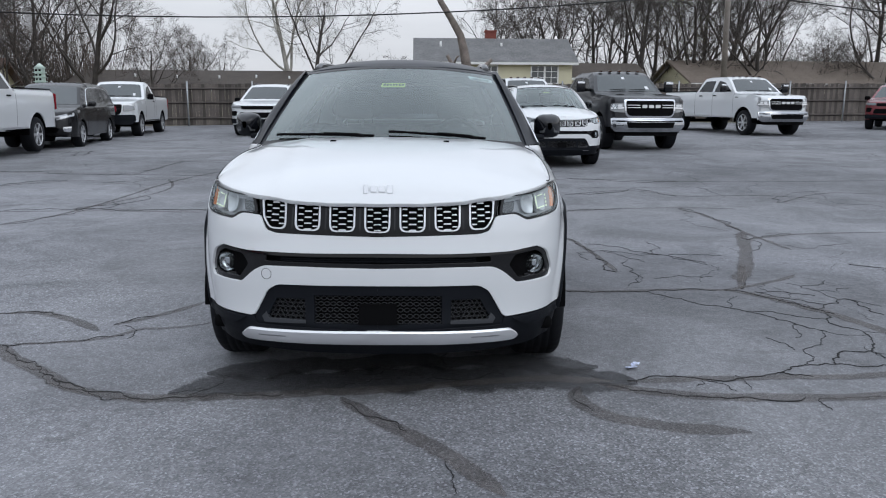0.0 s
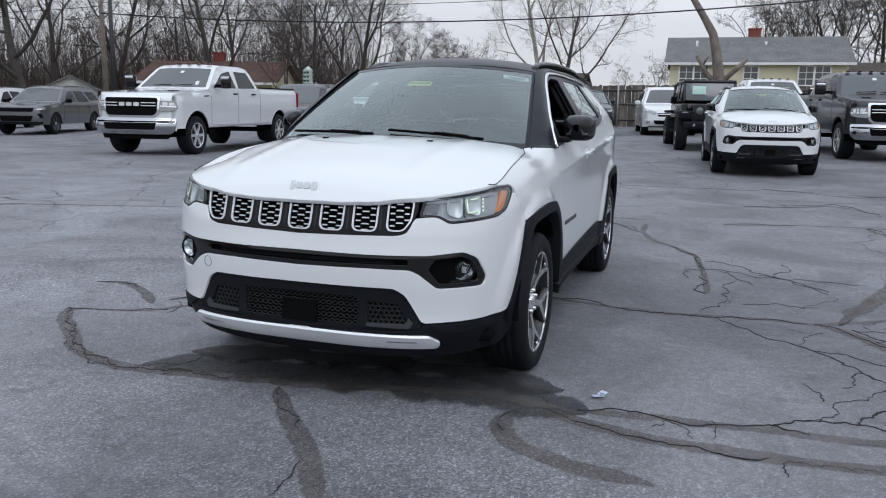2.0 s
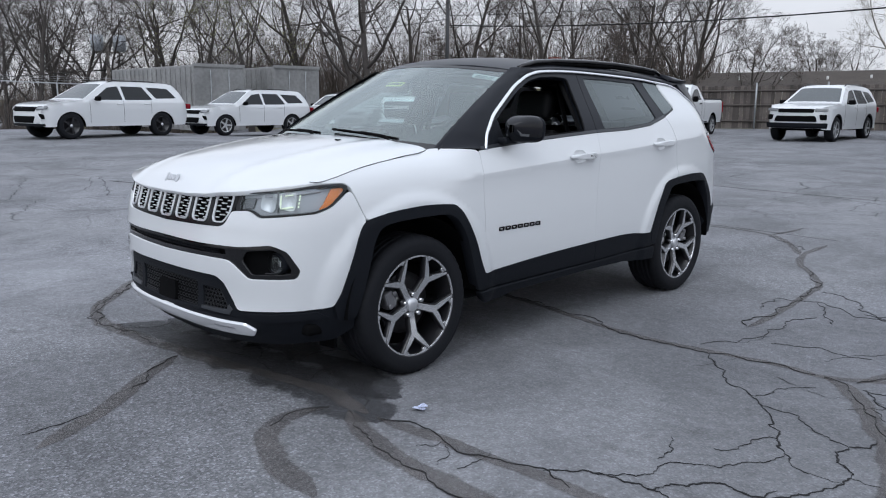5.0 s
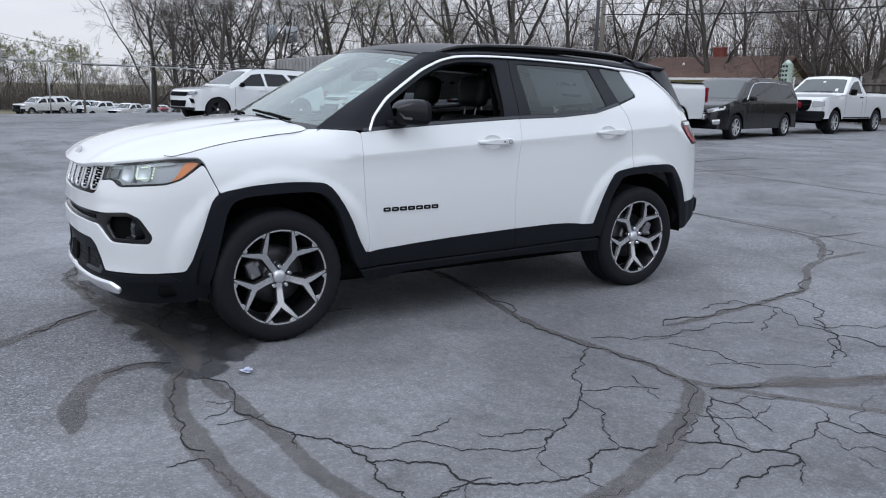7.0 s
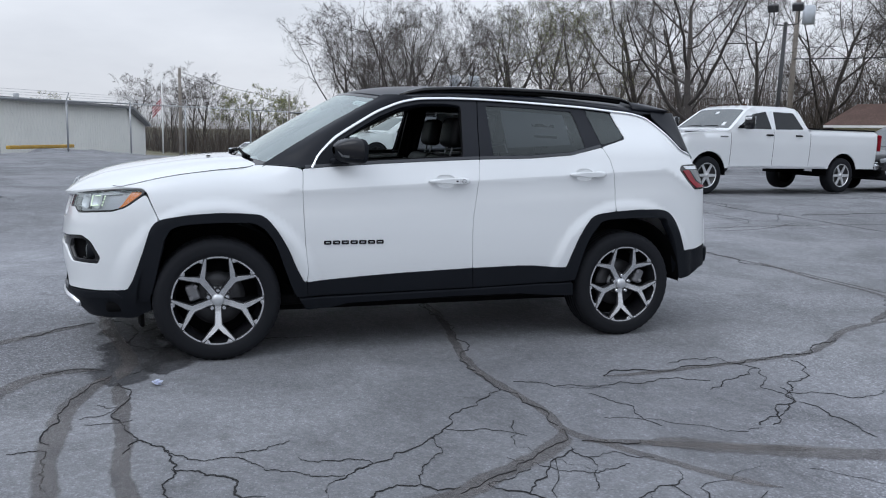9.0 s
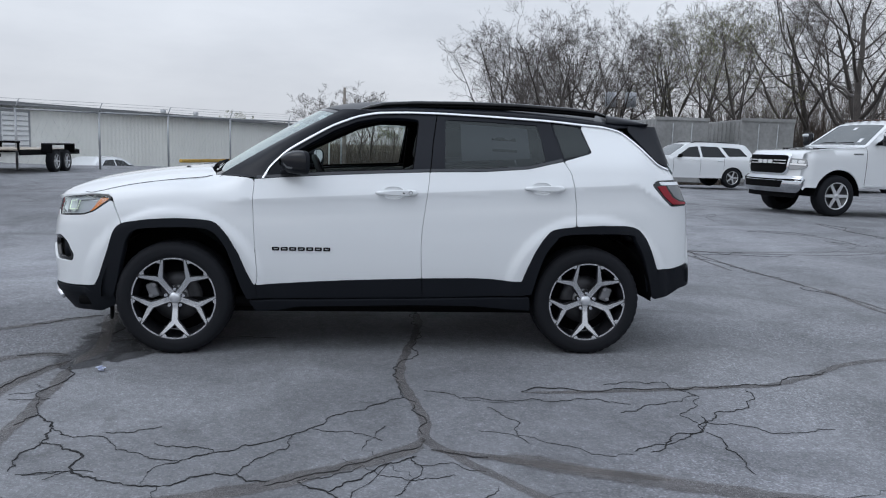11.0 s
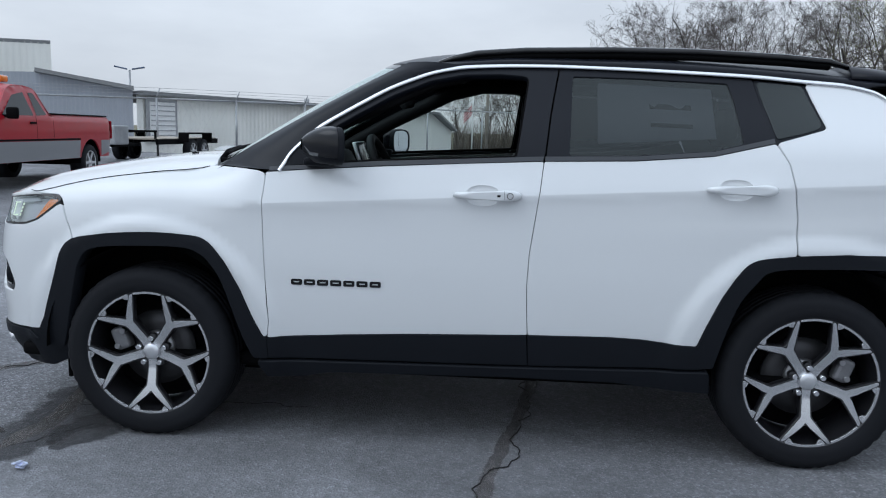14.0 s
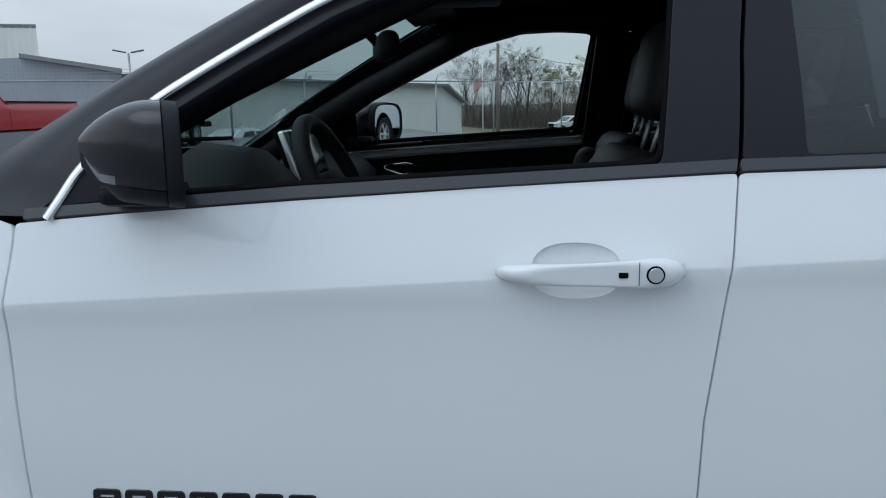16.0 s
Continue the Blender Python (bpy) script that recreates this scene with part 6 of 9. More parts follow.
seal(0.07, (-1.73, 0.42), (-1.54, 0.64), (-1.32, 1.04))
seal(0.12, (0.96, -0.6), (0.9, -0.73), (0.96, -0.91), (1.06, -1.01), (1.29, -1.08), (1.58, -1.13))
seal(0.11, (-0.18, -0.75), (-0.02, -0.99), (0.14, -1.14), (0.28, -1.3), (0.39, -1.47), (0.5, -1.69))
seal(0.05, (1.85, 5.75), (2.64, 6.04), (3.42, 6.17), (4.14, 6.06))
seal(0.07, (3.38, 3.67), (4.01, 4.05), (4.54, 4.14), (5.1, 4.19))
seal(0.07, (3.39, 6.06), (3.58, 5.3), (3.53, 4.22), (3.56, 3.68), (3.6, 3.11))
seal(0.16, (3.51, 4.14), (3.1, 2.9), (2.59, 1.71))
seal(0.06, (-5.13, 5.26), (-4.19, 5.47), (-2.71, 5.47))
seal(0.05, (-4.32, 5.46), (-3.95, 6.92), (-3.88, 7.9), (-4.3, 8.86))
seal(0.06, (2.44, 9.65), (4.28, 9.1), (6.14, 8.94), (7.71, 8.89))
seal(0.06, (3.8, 2.45), (4.03, 2.26))
seal(0.05, (-6.4, 7.55), (-5.78, 8.4), (-4.8, 8.45))
seal(0.05, (2.12, 7.53), (3.3, 8.2), (3.73, 7.21), (4.91, 7.48), (5.7, 7))
seal(0.05, (4.96, 6.59), (6.04, 7.71), (6.84, 7.32))
seal(0.07, (-0.4, 1.62), (0.19, 1.59), (0.74, 1.49), (1.3, 1.37), (1.56, 1.38), (1.85, 1.43), (2.11, 1.47), (2.33, 1.44), (2.45, 1.47), (2.59, 1.58), (2.74, 1.66), (2.9, 1.78), (3.04, 1.89), (3.14, 2))
seal(0.12, (2.37, 1.44), (2.5, 1.39), (2.64, 1.15), (2.76, 0.93), (2.86, 0.77), (2.93, 0.6), (2.96, 0.45), (2.99, 0.35), (3.05, -0.3))
seal(0.11, (1.05, -0.56), (1.23, -0.65), (1.47, -0.72), (1.73, -0.73), (1.99, -0.73), (2.22, -0.72), (2.47, -0.68), (3.1, -0.62), (4.6, -0.5))
seal(0.09, (1.2, -0.52), (1.52, -0.47), (1.84, -0.45), (2.16, -0.44), (2.4, -0.43), (2.63, -0.37), (4, -0.2))
seal(0.07, (1.7, 2.04), (1.71, 2.41), (1.68, 2.77), (1.65, 3.19), (1.59, 3.62), (1.34, 4.06), (1.17, 4.26), (1.01, 4.76), (1, 5.15), (1, 5.45))
seal(0.07, (2.52, 1.46), (2.61, 1.7), (2.71, 1.97), (2.88, 2.42))
seal(0.08, (1, 4.74), (0.72, 5.25), (0.36, 5.7), (-0.12, 5.77), (-0.65, 5.75), (-1.55, 5.86))
seal(0.06, (0.36, 5.7), (0.4, 6.08), (0.41, 6.41))
seal(0.05, (-5.09, 9.75), (-5.14, 11.13), (-5.19, 12.33), (-4.16, 12.58), (-3.55, 12.79))
crack(0.008, (0.3, -1.41), (0.32, -1.56), (0.33, -1.68))
crack(0.007, (-0.9, -0.77), (-0.83, -0.66), (-0.8, -0.46), (-0.7, -0.52))
crack(0.009, (-1.64, -0.53), (-1.5, -0.67), (-1.28, -0.8), (-1.06, -0.83))
crack(0.006, (1.77, -0.42), (1.78, -0.62))
crack(0.006, (-1.4, -0.71), (-1.64, -0.6), (-1.88, -0.35))
crack(0.006, (-1.66, 0.42), (-1.54, 0.26), (-1.54, 0.15))
crack(0.009, (-0.21, -0.65), (-0.06, -0.51), (0.16, -0.47), (0.39, -0.53), (0.57, -0.4))
crack(0.007, (-0.12, -0.45), (0.04, -0.36), (0.14, -0.45))
crack(0.005, (1.92, 2.59), (1.85, 1.9), (1.67, 1.5))
crack(0.005, (2.59, 2.37), (2.28, 1.71))
crack(0.007, (-1.03, -0.77), (-0.93, -0.68), (-0.83, -0.66))
crack(0.006, (3.42, 6.17), (3.16, 4.61), (3.4, 4.21))
crack(0.005, (3.56, 3.68), (3.75, 3.2), (4.32, 3.47))
crack(0.005, (6.25, 8.35), (5.72, 6.55), (6.16, 6.1))
crack(0.012, (1.76, 1.39), (1.89, 1.23), (2.03, 1.07), (2.21, 0.93), (2.31, 0.84), (2.38, 0.76), (2.42, 0.64), (2.51, 0.52), (2.59, 0.4), (2.72, 0.3))
crack(0.006, (2.22, 0.92), (2.28, 1.04), (2.32, 1.17), (2.4, 1.25))
crack(0.013, (2.01, -0.4), (2.11, -0.29), (2.27, -0.26), (2.37, -0.24), (2.4, -0.15), (2.47, -0.07), (2.54, -0.01), (2.61, -0.02), (2.68, -0.01), (2.74, 0.08), (2.8, 0.19), (2.84, 0.3), (2.84, 0.37), (2.76, 0.47), (2.72, 0.56), (2.74, 0.65), (2.81, 0.7), (2.81, 0.79))
crack(0.006, (2.12, -0.28), (2.28, -0.19), (2.29, -0.06), (2.37, 0.05), (2.46, 0.1), (2.54, 0.24), (2.59, 0.39))
crack(0.01, (2.36, -0.25), (2.51, -0.28), (2.62, -0.24), (2.68, -0.25))
crack(0.008, (2.68, -0.05), (2.7, -0.09), (2.72, -0.18))
crack(0.01, (2.81, 0.9), (2.88, 0.95), (2.92, 1.02), (3.02, 1.06), (3.06, 1.15), (3.13, 1.19), (3.16, 1.18), (3.16, 1.06), (3.17, 0.94), (3.14, 0.85), (3.18, 0.76))
crack(0.006, (2.57, 1.38), (2.68, 1.4), (2.85, 1.34), (2.97, 1.28))
crack(0.008, (2.92, 1.02), (2.77, 1.17), (2.58, 1.39))
crack(0.008, (3.06, 1.15), (3.06, 1.3), (3.03, 1.47), (3, 1.58), (2.89, 1.7))
crack(0.006, (2.59, 1.07), (2.67, 1.16), (2.76, 1.22), (2.82, 1.38), (2.78, 1.54))
crack(0.007, (3.15, 1.18), (3.21, 1.1), (3.29, 0.99))
crack(0.006, (1.52, -0.59), (1.58, -0.54), (1.57, -0.49), (1.66, -0.54), (1.7, -0.65))
crack(0.01, (2.04, -0.88), (2.03, -0.8), (2.04, -0.75), (2.14, -0.74), (2.22, -0.72), (2.34, -0.71), (2.44, -0.68))
crack(0.009, (1.07, -0.52), (1.03, -0.42), (0.89, -0.34), (0.8, -0.25))
crack(0.007, (1.57, 2.55), (1.52, 2.92), (1.78, 3.02), (1.92, 2.74), (2.05, 2.49))
crack(0.008, (2.11, 2.9), (2.26, 2.84), (2.48, 2.51), (2.56, 2.38))
crack(0.005, (1.78, 3.02), (2.07, 2.8), (2.26, 2.84))
crack(0.005, (2.67, 1.16), (2.76, 1.04), (2.81, 0.9))
crack(0.005, (2.51, 0.52), (2.44, 0.43), (2.44, 0.31), (2.37, 0.24))
crack(0.005, (2.26, -0), (2.26, 0.12), (2.19, 0.23))
crack(0.005, (2.74, 0.65), (2.6, 0.7), (2.48, 0.83), (2.31, 0.83))
crack(0.005, (3, 1.58), (3.14, 1.59), (3.28, 1.77))
crack(0.005, (3.03, 1.47), (3.21, 1.4), (3.24, 1.52), (3.37, 1.53))
crack(0.005, (2.72, 0.3), (2.84, 0.3))
crack(0.006, (0.31, -0.28), (0.31, -0.05), (0.58, -0.11), (0.5, 0.14), (0.45, 0.4), (0.5, 0.6))
crack(0.006, (0.36, -0.6), (0.6, -0.46), (0.54, -0.32))
crack(0.004, (2.68, -0.01), (2.76, -0.09))
crack(0.004, (2.84, 0.37), (2.94, 0.37))
crack(0.004, (2.68, 1.4), (2.69, 1.57), (2.76, 1.67))
crack(0.009, (2.57, 2.45), (2.41, 2.61), (2.34, 2.79), (2.2, 2.88), (2.04, 3.03), (2, 3.19), (1.79, 3.35), (1.69, 3.35))
crack(0.007, (2.34, 2.82), (2.56, 2.82), (2.72, 2.82), (2.83, 2.81))
crack(0.005, (1.95, 1.81), (2.03, 1.86), (2.32, 1.89), (2.45, 1.92))
crack(0.006, (2.2, 2.88), (2.23, 3.02), (2.36, 3.14), (2.32, 3.5))

# stains; the two under the nose also hold the car's painted shade
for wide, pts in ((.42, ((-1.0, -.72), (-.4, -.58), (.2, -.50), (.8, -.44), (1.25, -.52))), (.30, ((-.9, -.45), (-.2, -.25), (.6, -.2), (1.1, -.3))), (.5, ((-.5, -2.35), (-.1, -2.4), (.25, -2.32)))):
    ribbon("stain", pts, wide, M_STAINSHADE, "dark oily stain on the asphalt", .4, .02, .0012, .06)

crack_web()

# litter by the front wheel
bm = bmesh.new()
for k, (a, s) in enumerate(((20, .055), (75, .04), (-30, .035))):
    add_box(bm, (1.265 + .012 * k, -.33 + .01 * (k % 2), .012 + .010 * k), (s, s * .6, .006), Matrix.Rotation(radians(a), 4, "Z") @ Matrix.Rotation(radians(14 * (k - 1)), 4, "X"), .002)
tagged(link_mesh("litter", bm, material("blue_white_wrapper", (.58, .62, .78), .4, mottle=.5, mottle_scale=60), None, "", False), "crumpled blue and white wrapper lying on the asphalt", "litter")


# ---- parked vehicles: side outline, sides with tumblehome, skin rolled over between them ----
M_GREYCAR = material("dark_grey_car_paint", (.09, .094, .10), .3, metal=.3, coat=1.0)
M_CHARCOAL = material("charcoal_car_paint", (.014, .015, .018), .28, metal=.0, coat=.45)
M_VANBLACK = material("gloss_black_van_paint", (.007, .007, .008), .2, coat=.35, spec=.3)
M_REDCAR = material("red_car_paint", (.34, .006, .016), .32, coat=.25, mottle=.05)
M_MAROON = material("maroon_car_paint", (.16, .008, .014), .28, coat=1.0)
M_SILVERCAR = material("silver_car_paint", (.25, .255, .265), .35, metal=.4, coat=.8)
M_CARGLASS = material("dark_car_glass", (.008, .010, .012), .05, spec=.4)
M_SCREENGLASS = material("greenish_windscreen", (.035, .045, .047), .05, spec=.8)
M_SCREENGLASS.node_tree.nodes["Principled BSDF"].inputs["IOR"].default_value = 1.65
M_LAMP = material("clear_headlamp", (.30, .31, .32), .18, metal=.6, coat=1.0)
M_ALLOY = material("bright_alloy", (.72, .73, .74), .25, metal=.6)
M_CLEARANCE = material("roof_marker_lens", (.05, .02, .01), .2)

WHEEL_CACHE = {}


def plain_wheel(r, width, mat, spokes, key):
    """A simple alloy wheel about the x axis, face to +x; built once for each key."""
    if key in WHEEL_CACHE:
        w = copy_thing(WHEEL_CACHE[key], Matrix())
        return w
    w = new("wheel")
    h = width / 2
    rr = r * .66
    bm = bmesh.new()
    lathe(bm, [(rr, -h), (r * .93, -h - .004), (r * .985, -h + .02), (r, -h + .05), (r, h - .05), (r * .985, h - .02), (r * .93, h + .004), (r * .75, h + .006), (rr, h)], 36, wobble=lambda k, i: -.008 if k in (2, 6) and i % 2 else 0)
    bmesh.ops.recalc_face_normals(bm, faces=bm.faces[:])
    part("tyre", bm, M_RUBBER, w)
    bm = bmesh.new()
    lathe(bm, [(rr, h - .003), (rr * .93, h - .012), (rr * .9, h - .06), (rr * .3, h - .07), (0, h - .07)], 32)
    bmesh.ops.recalc_face_normals(bm, faces=bm.faces[:])
    part("rim", bm, mat if spokes == 0 else M_WHEELBLACK, w)
    bm = bmesh.new()
    lathe(bm, [(rr * 1.0, h - .001), (rr * .955, h + .002), (rr * .93, h - .012)], 32)
    part("rim_lip", bm, mat, w)
    for k in range(spokes or 6):
        a = 2 * math.pi * k / (spokes or 6)
        bm = bmesh.new()
        t = bmesh.new()
        bmesh.ops.create_cube(t, size=1)
        bmesh.ops.scale(t, vec=(.02, rr * .84, rr * (.26 if spokes else .18)), verts=t.verts)
        bmesh.ops.translate(t, vec=(h - .022, rr * .5, 0), verts=t.verts)
        for v in t.verts:
            if v.co.y > rr * .5:
                v.co.z *= .75
        bmesh.ops.rotate(t, matrix=Matrix.Rotation(a, 3, "X"), verts=t.verts)
        join(bm, t)
        part("spoke", bm, mat, w)
    bm = bmesh.new()
    lathe(bm, [(0, h - .004), (rr * .16, h - .006), (rr * .2, h - .03)], 20)
    bmesh.ops.recalc_face_normals(bm, faces=bm.faces[:])
    part("hub_cap", bm, M_ALLOY if mat is not M_WHEELBLACK else M_SATIN, w)
    WHEEL_CACHE[key] = w
    return w


class Shell:
    """The skin of one vehicle: half-width w at the waist, leaning in above the belt."""

    def __init__(self, prof, w, belt, lean, base, taper=(.10, .05), nose=.5, tail=.35, round_r=.09, bow=.10):
        p = rounded([tuple(q) for q in prof], .07, 4)
        self.prof, self.w, self.belt, self.lean, self.base = p, w, belt, lean, base
        a = np.array(p)
        self.y0, self.y1 = a[:, 0].min(), a[:, 0].max()
        self.taper, self.nose, self.tail, self.r, self.bow = taper, nose, tail, round_r, bow
        k = [i for i in range(len(p)) if p[i][1] > base + .001]
        self.top = densify([p[i] for i in range(len(p))], .10)
        self.arr = np.array(p)
        self.upper = [q for q in p if q[1] > base + .02]

    def half(self, y, z):
        """Half-width before the edge is rounded off."""
        b = self.belt(y) if callable(self.belt) else self.belt
        x = self.w - .02 * np.clip((b - .25 - z) / .5, 0, 1) ** 2 - .015 * np.clip((z - b + .22) / .22, 0, 1) - self.lean * np.clip(z - b, 0, 2)
        x = x * (1 - self.taper[0] * sstep(self.y0 + self.nose, self.y0, y) ** 1.5 - self.taper[1] * sstep(self.y1 - self.tail, self.y1, y) ** 1.5)
        return x

    def roll(self, y, z):
        q = np.stack([np.ravel(y), np.ravel(z)], 1)
        poly = self.upper
        a, b = np.array(poly[:-1]), np.array(poly[1:])
        d = b - a
        t = np.clip(np.einsum("pkc,kc->pk", q[:, None] - a, d) / np.maximum((d * d).sum(1), 1e-12), 0, 1)
        g = np.sqrt((((q[:, None] - a) - t[..., None] * d) ** 2).sum(2).min(1))
        k = np.clip(1 - g / self.r, 0, 1)
        return (self.r * .75 * (1 - np.sqrt(np.maximum(0, 1 - k * k)))).reshape(np.shape(y))

    def side(self, g=1):
        def fn(y, z):
            y, z = np.asarray(y, float), np.asarray(z, float)
            y2 = y + self.bow * sstep(self.y0 + .45, self.y0, y) - .07 * sstep(self.y1 - .35, self.y1, y)
            return np.stack([g * (self.half(y, z) - self.roll(y, z)), y2, z], -1)
        return fn

    def skin(self, u, v):
        """u: way along the upper outline; v: across, -1 to 1."""
        up = np.array(self.upper)
        k = np.r_[0, np.cumsum(np.hypot(*np.diff(up, axis=0).T))]
        y, z = np.interp(u, k, up[:, 0]), np.interp(u, k, up[:, 1])
        wd = self.half(y, z) - self.r * .75
        crown = .03 * (1 - np.abs(v) ** 2.5) * sstep(.5, .9, z / up[:, 1].max())
        bow = np.abs(v) ** 3
        y2 = y + self.bow * bow * sstep(self.y0 + .45, self.y0, y) - .07 * bow * sstep(self.y1 - .35, self.y1, y)
        return np.stack([wd * v, y2, z + crown - .03 * 0], -1)

    def length(self):
        up = np.array(self.upper)
        return np.r_[0, np.cumsum(np.hypot(*np.diff(up, axis=0).T))]

    def u_at(self, y, z):
        up = np.array(self.upper)
        return float(self.length()[np.argmin(np.hypot(up[:, 0] - y, up[:, 1] - z))])

    def front(self, lift=.0):
        """Sheet over the nose, by x and z."""
        zz, yy = [], []
        for y, z in self.upper:
            if y > self.y0 + .5:
                break
            zz.append(z), yy.append(y)
        o = np.argsort(zz)
        zz, yy = np.array(zz)[o], np.array(yy)[o]

        def fn(x, z):
            y = np.interp(z, zz, yy)
            wd = self.half(y, z) - self.r * .6
            return np.stack([x + 0 * z, y + self.bow * np.minimum(np.abs(x) / wd, 1.06) ** 3 + .35 * np.maximum(np.abs(x) / wd - 1, 0) - lift, z + 0 * x], -1)
        return fn


def shell_vehicle(label, category, prof, wheels, arch, w, belt, lean, base, paint, windows, screen, group="", lower=None, clad=None, split=None, **kw):
    """The common part of all parked vehicles. wheels: (y list, radius, width, material, spokes, key)."""
    v = thing(category.replace(" ", "_"), label, category, group)
    sh = Shell(prof, w, belt, lean, base, **kw)
    ys, r, tw, wm, ns, key = wheels
    outline = list(sh.prof)
    # cut the arches into the bottom line
    res = []
    for a, b in zip(outline, outline[1:] + outline[:1]):
        res.append(a)
        if abs(a[1] - base) < .002 and abs(b[1] - base) < .002 and a[0] > b[0]:
            for wy in sorted(ys, reverse=True):
                if b[0] < wy < a[0]:
                    dz = base - r
                    h = math.sqrt(max(arch * arch - dz * dz, 0))
                    a0 = math.atan2(dz, h)
                    for i in range(15):
                        t = a0 + (math.pi - 2 * a0) * i / 14
                        res.append((wy + arch * math.cos(t), r + arch * math.sin(t)))
    for g in (1, -1):
        panel("body_side", res, sh.side(g), paint, v, step=.10, thick=.02, core=(0, (ys[0] + ys[1]) / 2, .8))
        if lower:
            panel("lower_side", [p for p in lower], sh.side(g), clad, v, step=.12, thick=.02, lift=.008, core=(0, 1.5, .8))
        for wy in ys:
            low = math.asin(max(-.3, min(.8, (base - r) / arch)))
            ring = [(wy + (arch - .005) * math.cos(t), r + (arch - .005) * math.sin(t)) for t in np.linspace(low, math.pi - low, 17)] + [(wy + (arch + .028) * math.cos(t), r + (arch + .028) * math.sin(t)) for t in np.linspace(math.pi - low, low, 17)]
            panel("arch_lip", ring, sh.side(g), clad or paint, v, step=.08, thick=.04, lift=.005, core=(0, 1.5, .8))
            bm = bmesh.new()
            rows = [[bm.verts.new((g * x, wy + (arch - .01) * math.cos(t), r + (arch - .01) * math.sin(t))) for x in (w * .55, w - .03)] for t in np.linspace(.0, math.pi, 15)]
            for a, b in zip(rows, rows[1:]):
                bm.faces.new((a[0], a[1], b[1], b[0]))
            c = bm.verts.new((g * w * .55, wy, r))
            for a, b in zip(rows, rows[1:]):
                bm.faces.new((a[0], b[0], c))
            part("wheel_well", bm, M_DARK, v)
            wh = plain_wheel(r, tw, wm, ns, key)
            wh.parent = v
            wh.matrix_basis = Matrix.Translation((g * (w - tw / 2 - .025), wy, r)) @ (Matrix() if g > 0 else Matrix.Rotation(math.pi, 4, "Z"))
        for name, poly, m in windows:
            panel(name, rounded(poly, .03, 3), sh.side(g), m, v, step=.08, thick=.008, lift=.004, core=(0, 1.5, .8))
        for dy, z0, z1 in split or ():
            panel("door_gap", [(dy - .0045, z0), (dy + .0045, z0), (dy + .0045, z1), (dy - .0045, z1)], sh.side(g), M_DARK, v, step=.1, thick=.002, lift=.002, core=(0, 1.5, .8), edge=.0005)
    L = sh.length()[-1]
    panel("body_skin", [(.02, -1.03), (L - .02, -1.03), (L - .02, 1.03), (.02, 1.03)], sh.skin, paint, v, step=.12, thick=.01, core=(0, 1.5, .5))
    for name, (ya, za), (yb, zb), wd0, wd1, m in screen:
        ua, ub = sh.u_at(ya, za), sh.u_at(yb, zb)
        panel(name, rounded([(ua, -wd0), (ub, -wd1), (ub, wd1), (ua, wd0)], .04, 3), sh.skin, m, v, step=.10, thick=.006, lift=.006, core=(0, 1.5, .5))
    bm = bmesh.new()
    add_box(bm, (0, (ys[0] + ys[1]) / 2, base + .05), (w * 1.5, ys[1] - ys[0] + .9, .12), None, .02)
    part("chassis", bm, M_DARK, v)
    for wy in ys:
        bm = bmesh.new()
        add_cyl(bm, (-w + .2, wy, r), (w - .2, wy, r), .06)
        part("axle", bm, M_DARK, v)
    return v, sh


def on_nose(v, sh, name, poly, mat, lift=.006, r=.02, step=.08, thick=.03, mirror=False, bulge=0.0):
    z0, z1 = min(p[1] for p in poly), max(p[1] for p in poly)
    base = sh.front(lift)

    def fn(x, z):
        q = base(x, z)
        q[..., 1] -= bulge * np.clip(1 - ((z - (z0 + z1) / 2) / ((z1 - z0) / 2)) ** 2, 0, 1)
        return q
    for g in ((1, -1) if mirror else (1,)):
        q = [(g * a, b) for a, b in poly]
        panel(name, rounded(q, r, 3), fn, mat, v, step=step, thick=thick, core=(0, 1.5, .8))


def wing_mirrors(v, x, y, z, s, mat):
    for g in (1, -1):
        bm = bmesh.new()
        add_box(bm, (g * (x + s[0] / 2 + .04), y, z), s, None, min(s) * .35, seg=2)
        add_box(bm, (g * x, y - .01, z - s[2] * .25), (.14, .05, .05), None, .01)
        part("door_mirror", bm, mat, v, smooth=True)


def grips(v, sh, spots, mat):
    for y, z in spots:
        for g in (1, -1):
            q = sh.side(g)(np.array([y]), np.array([z]))[0]
            bm = bmesh.new()
            add_box(bm, (q[0] + g * .012, y, z), (.035, .20, .035), None, .01)
            part("door_handle", bm, mat, v)


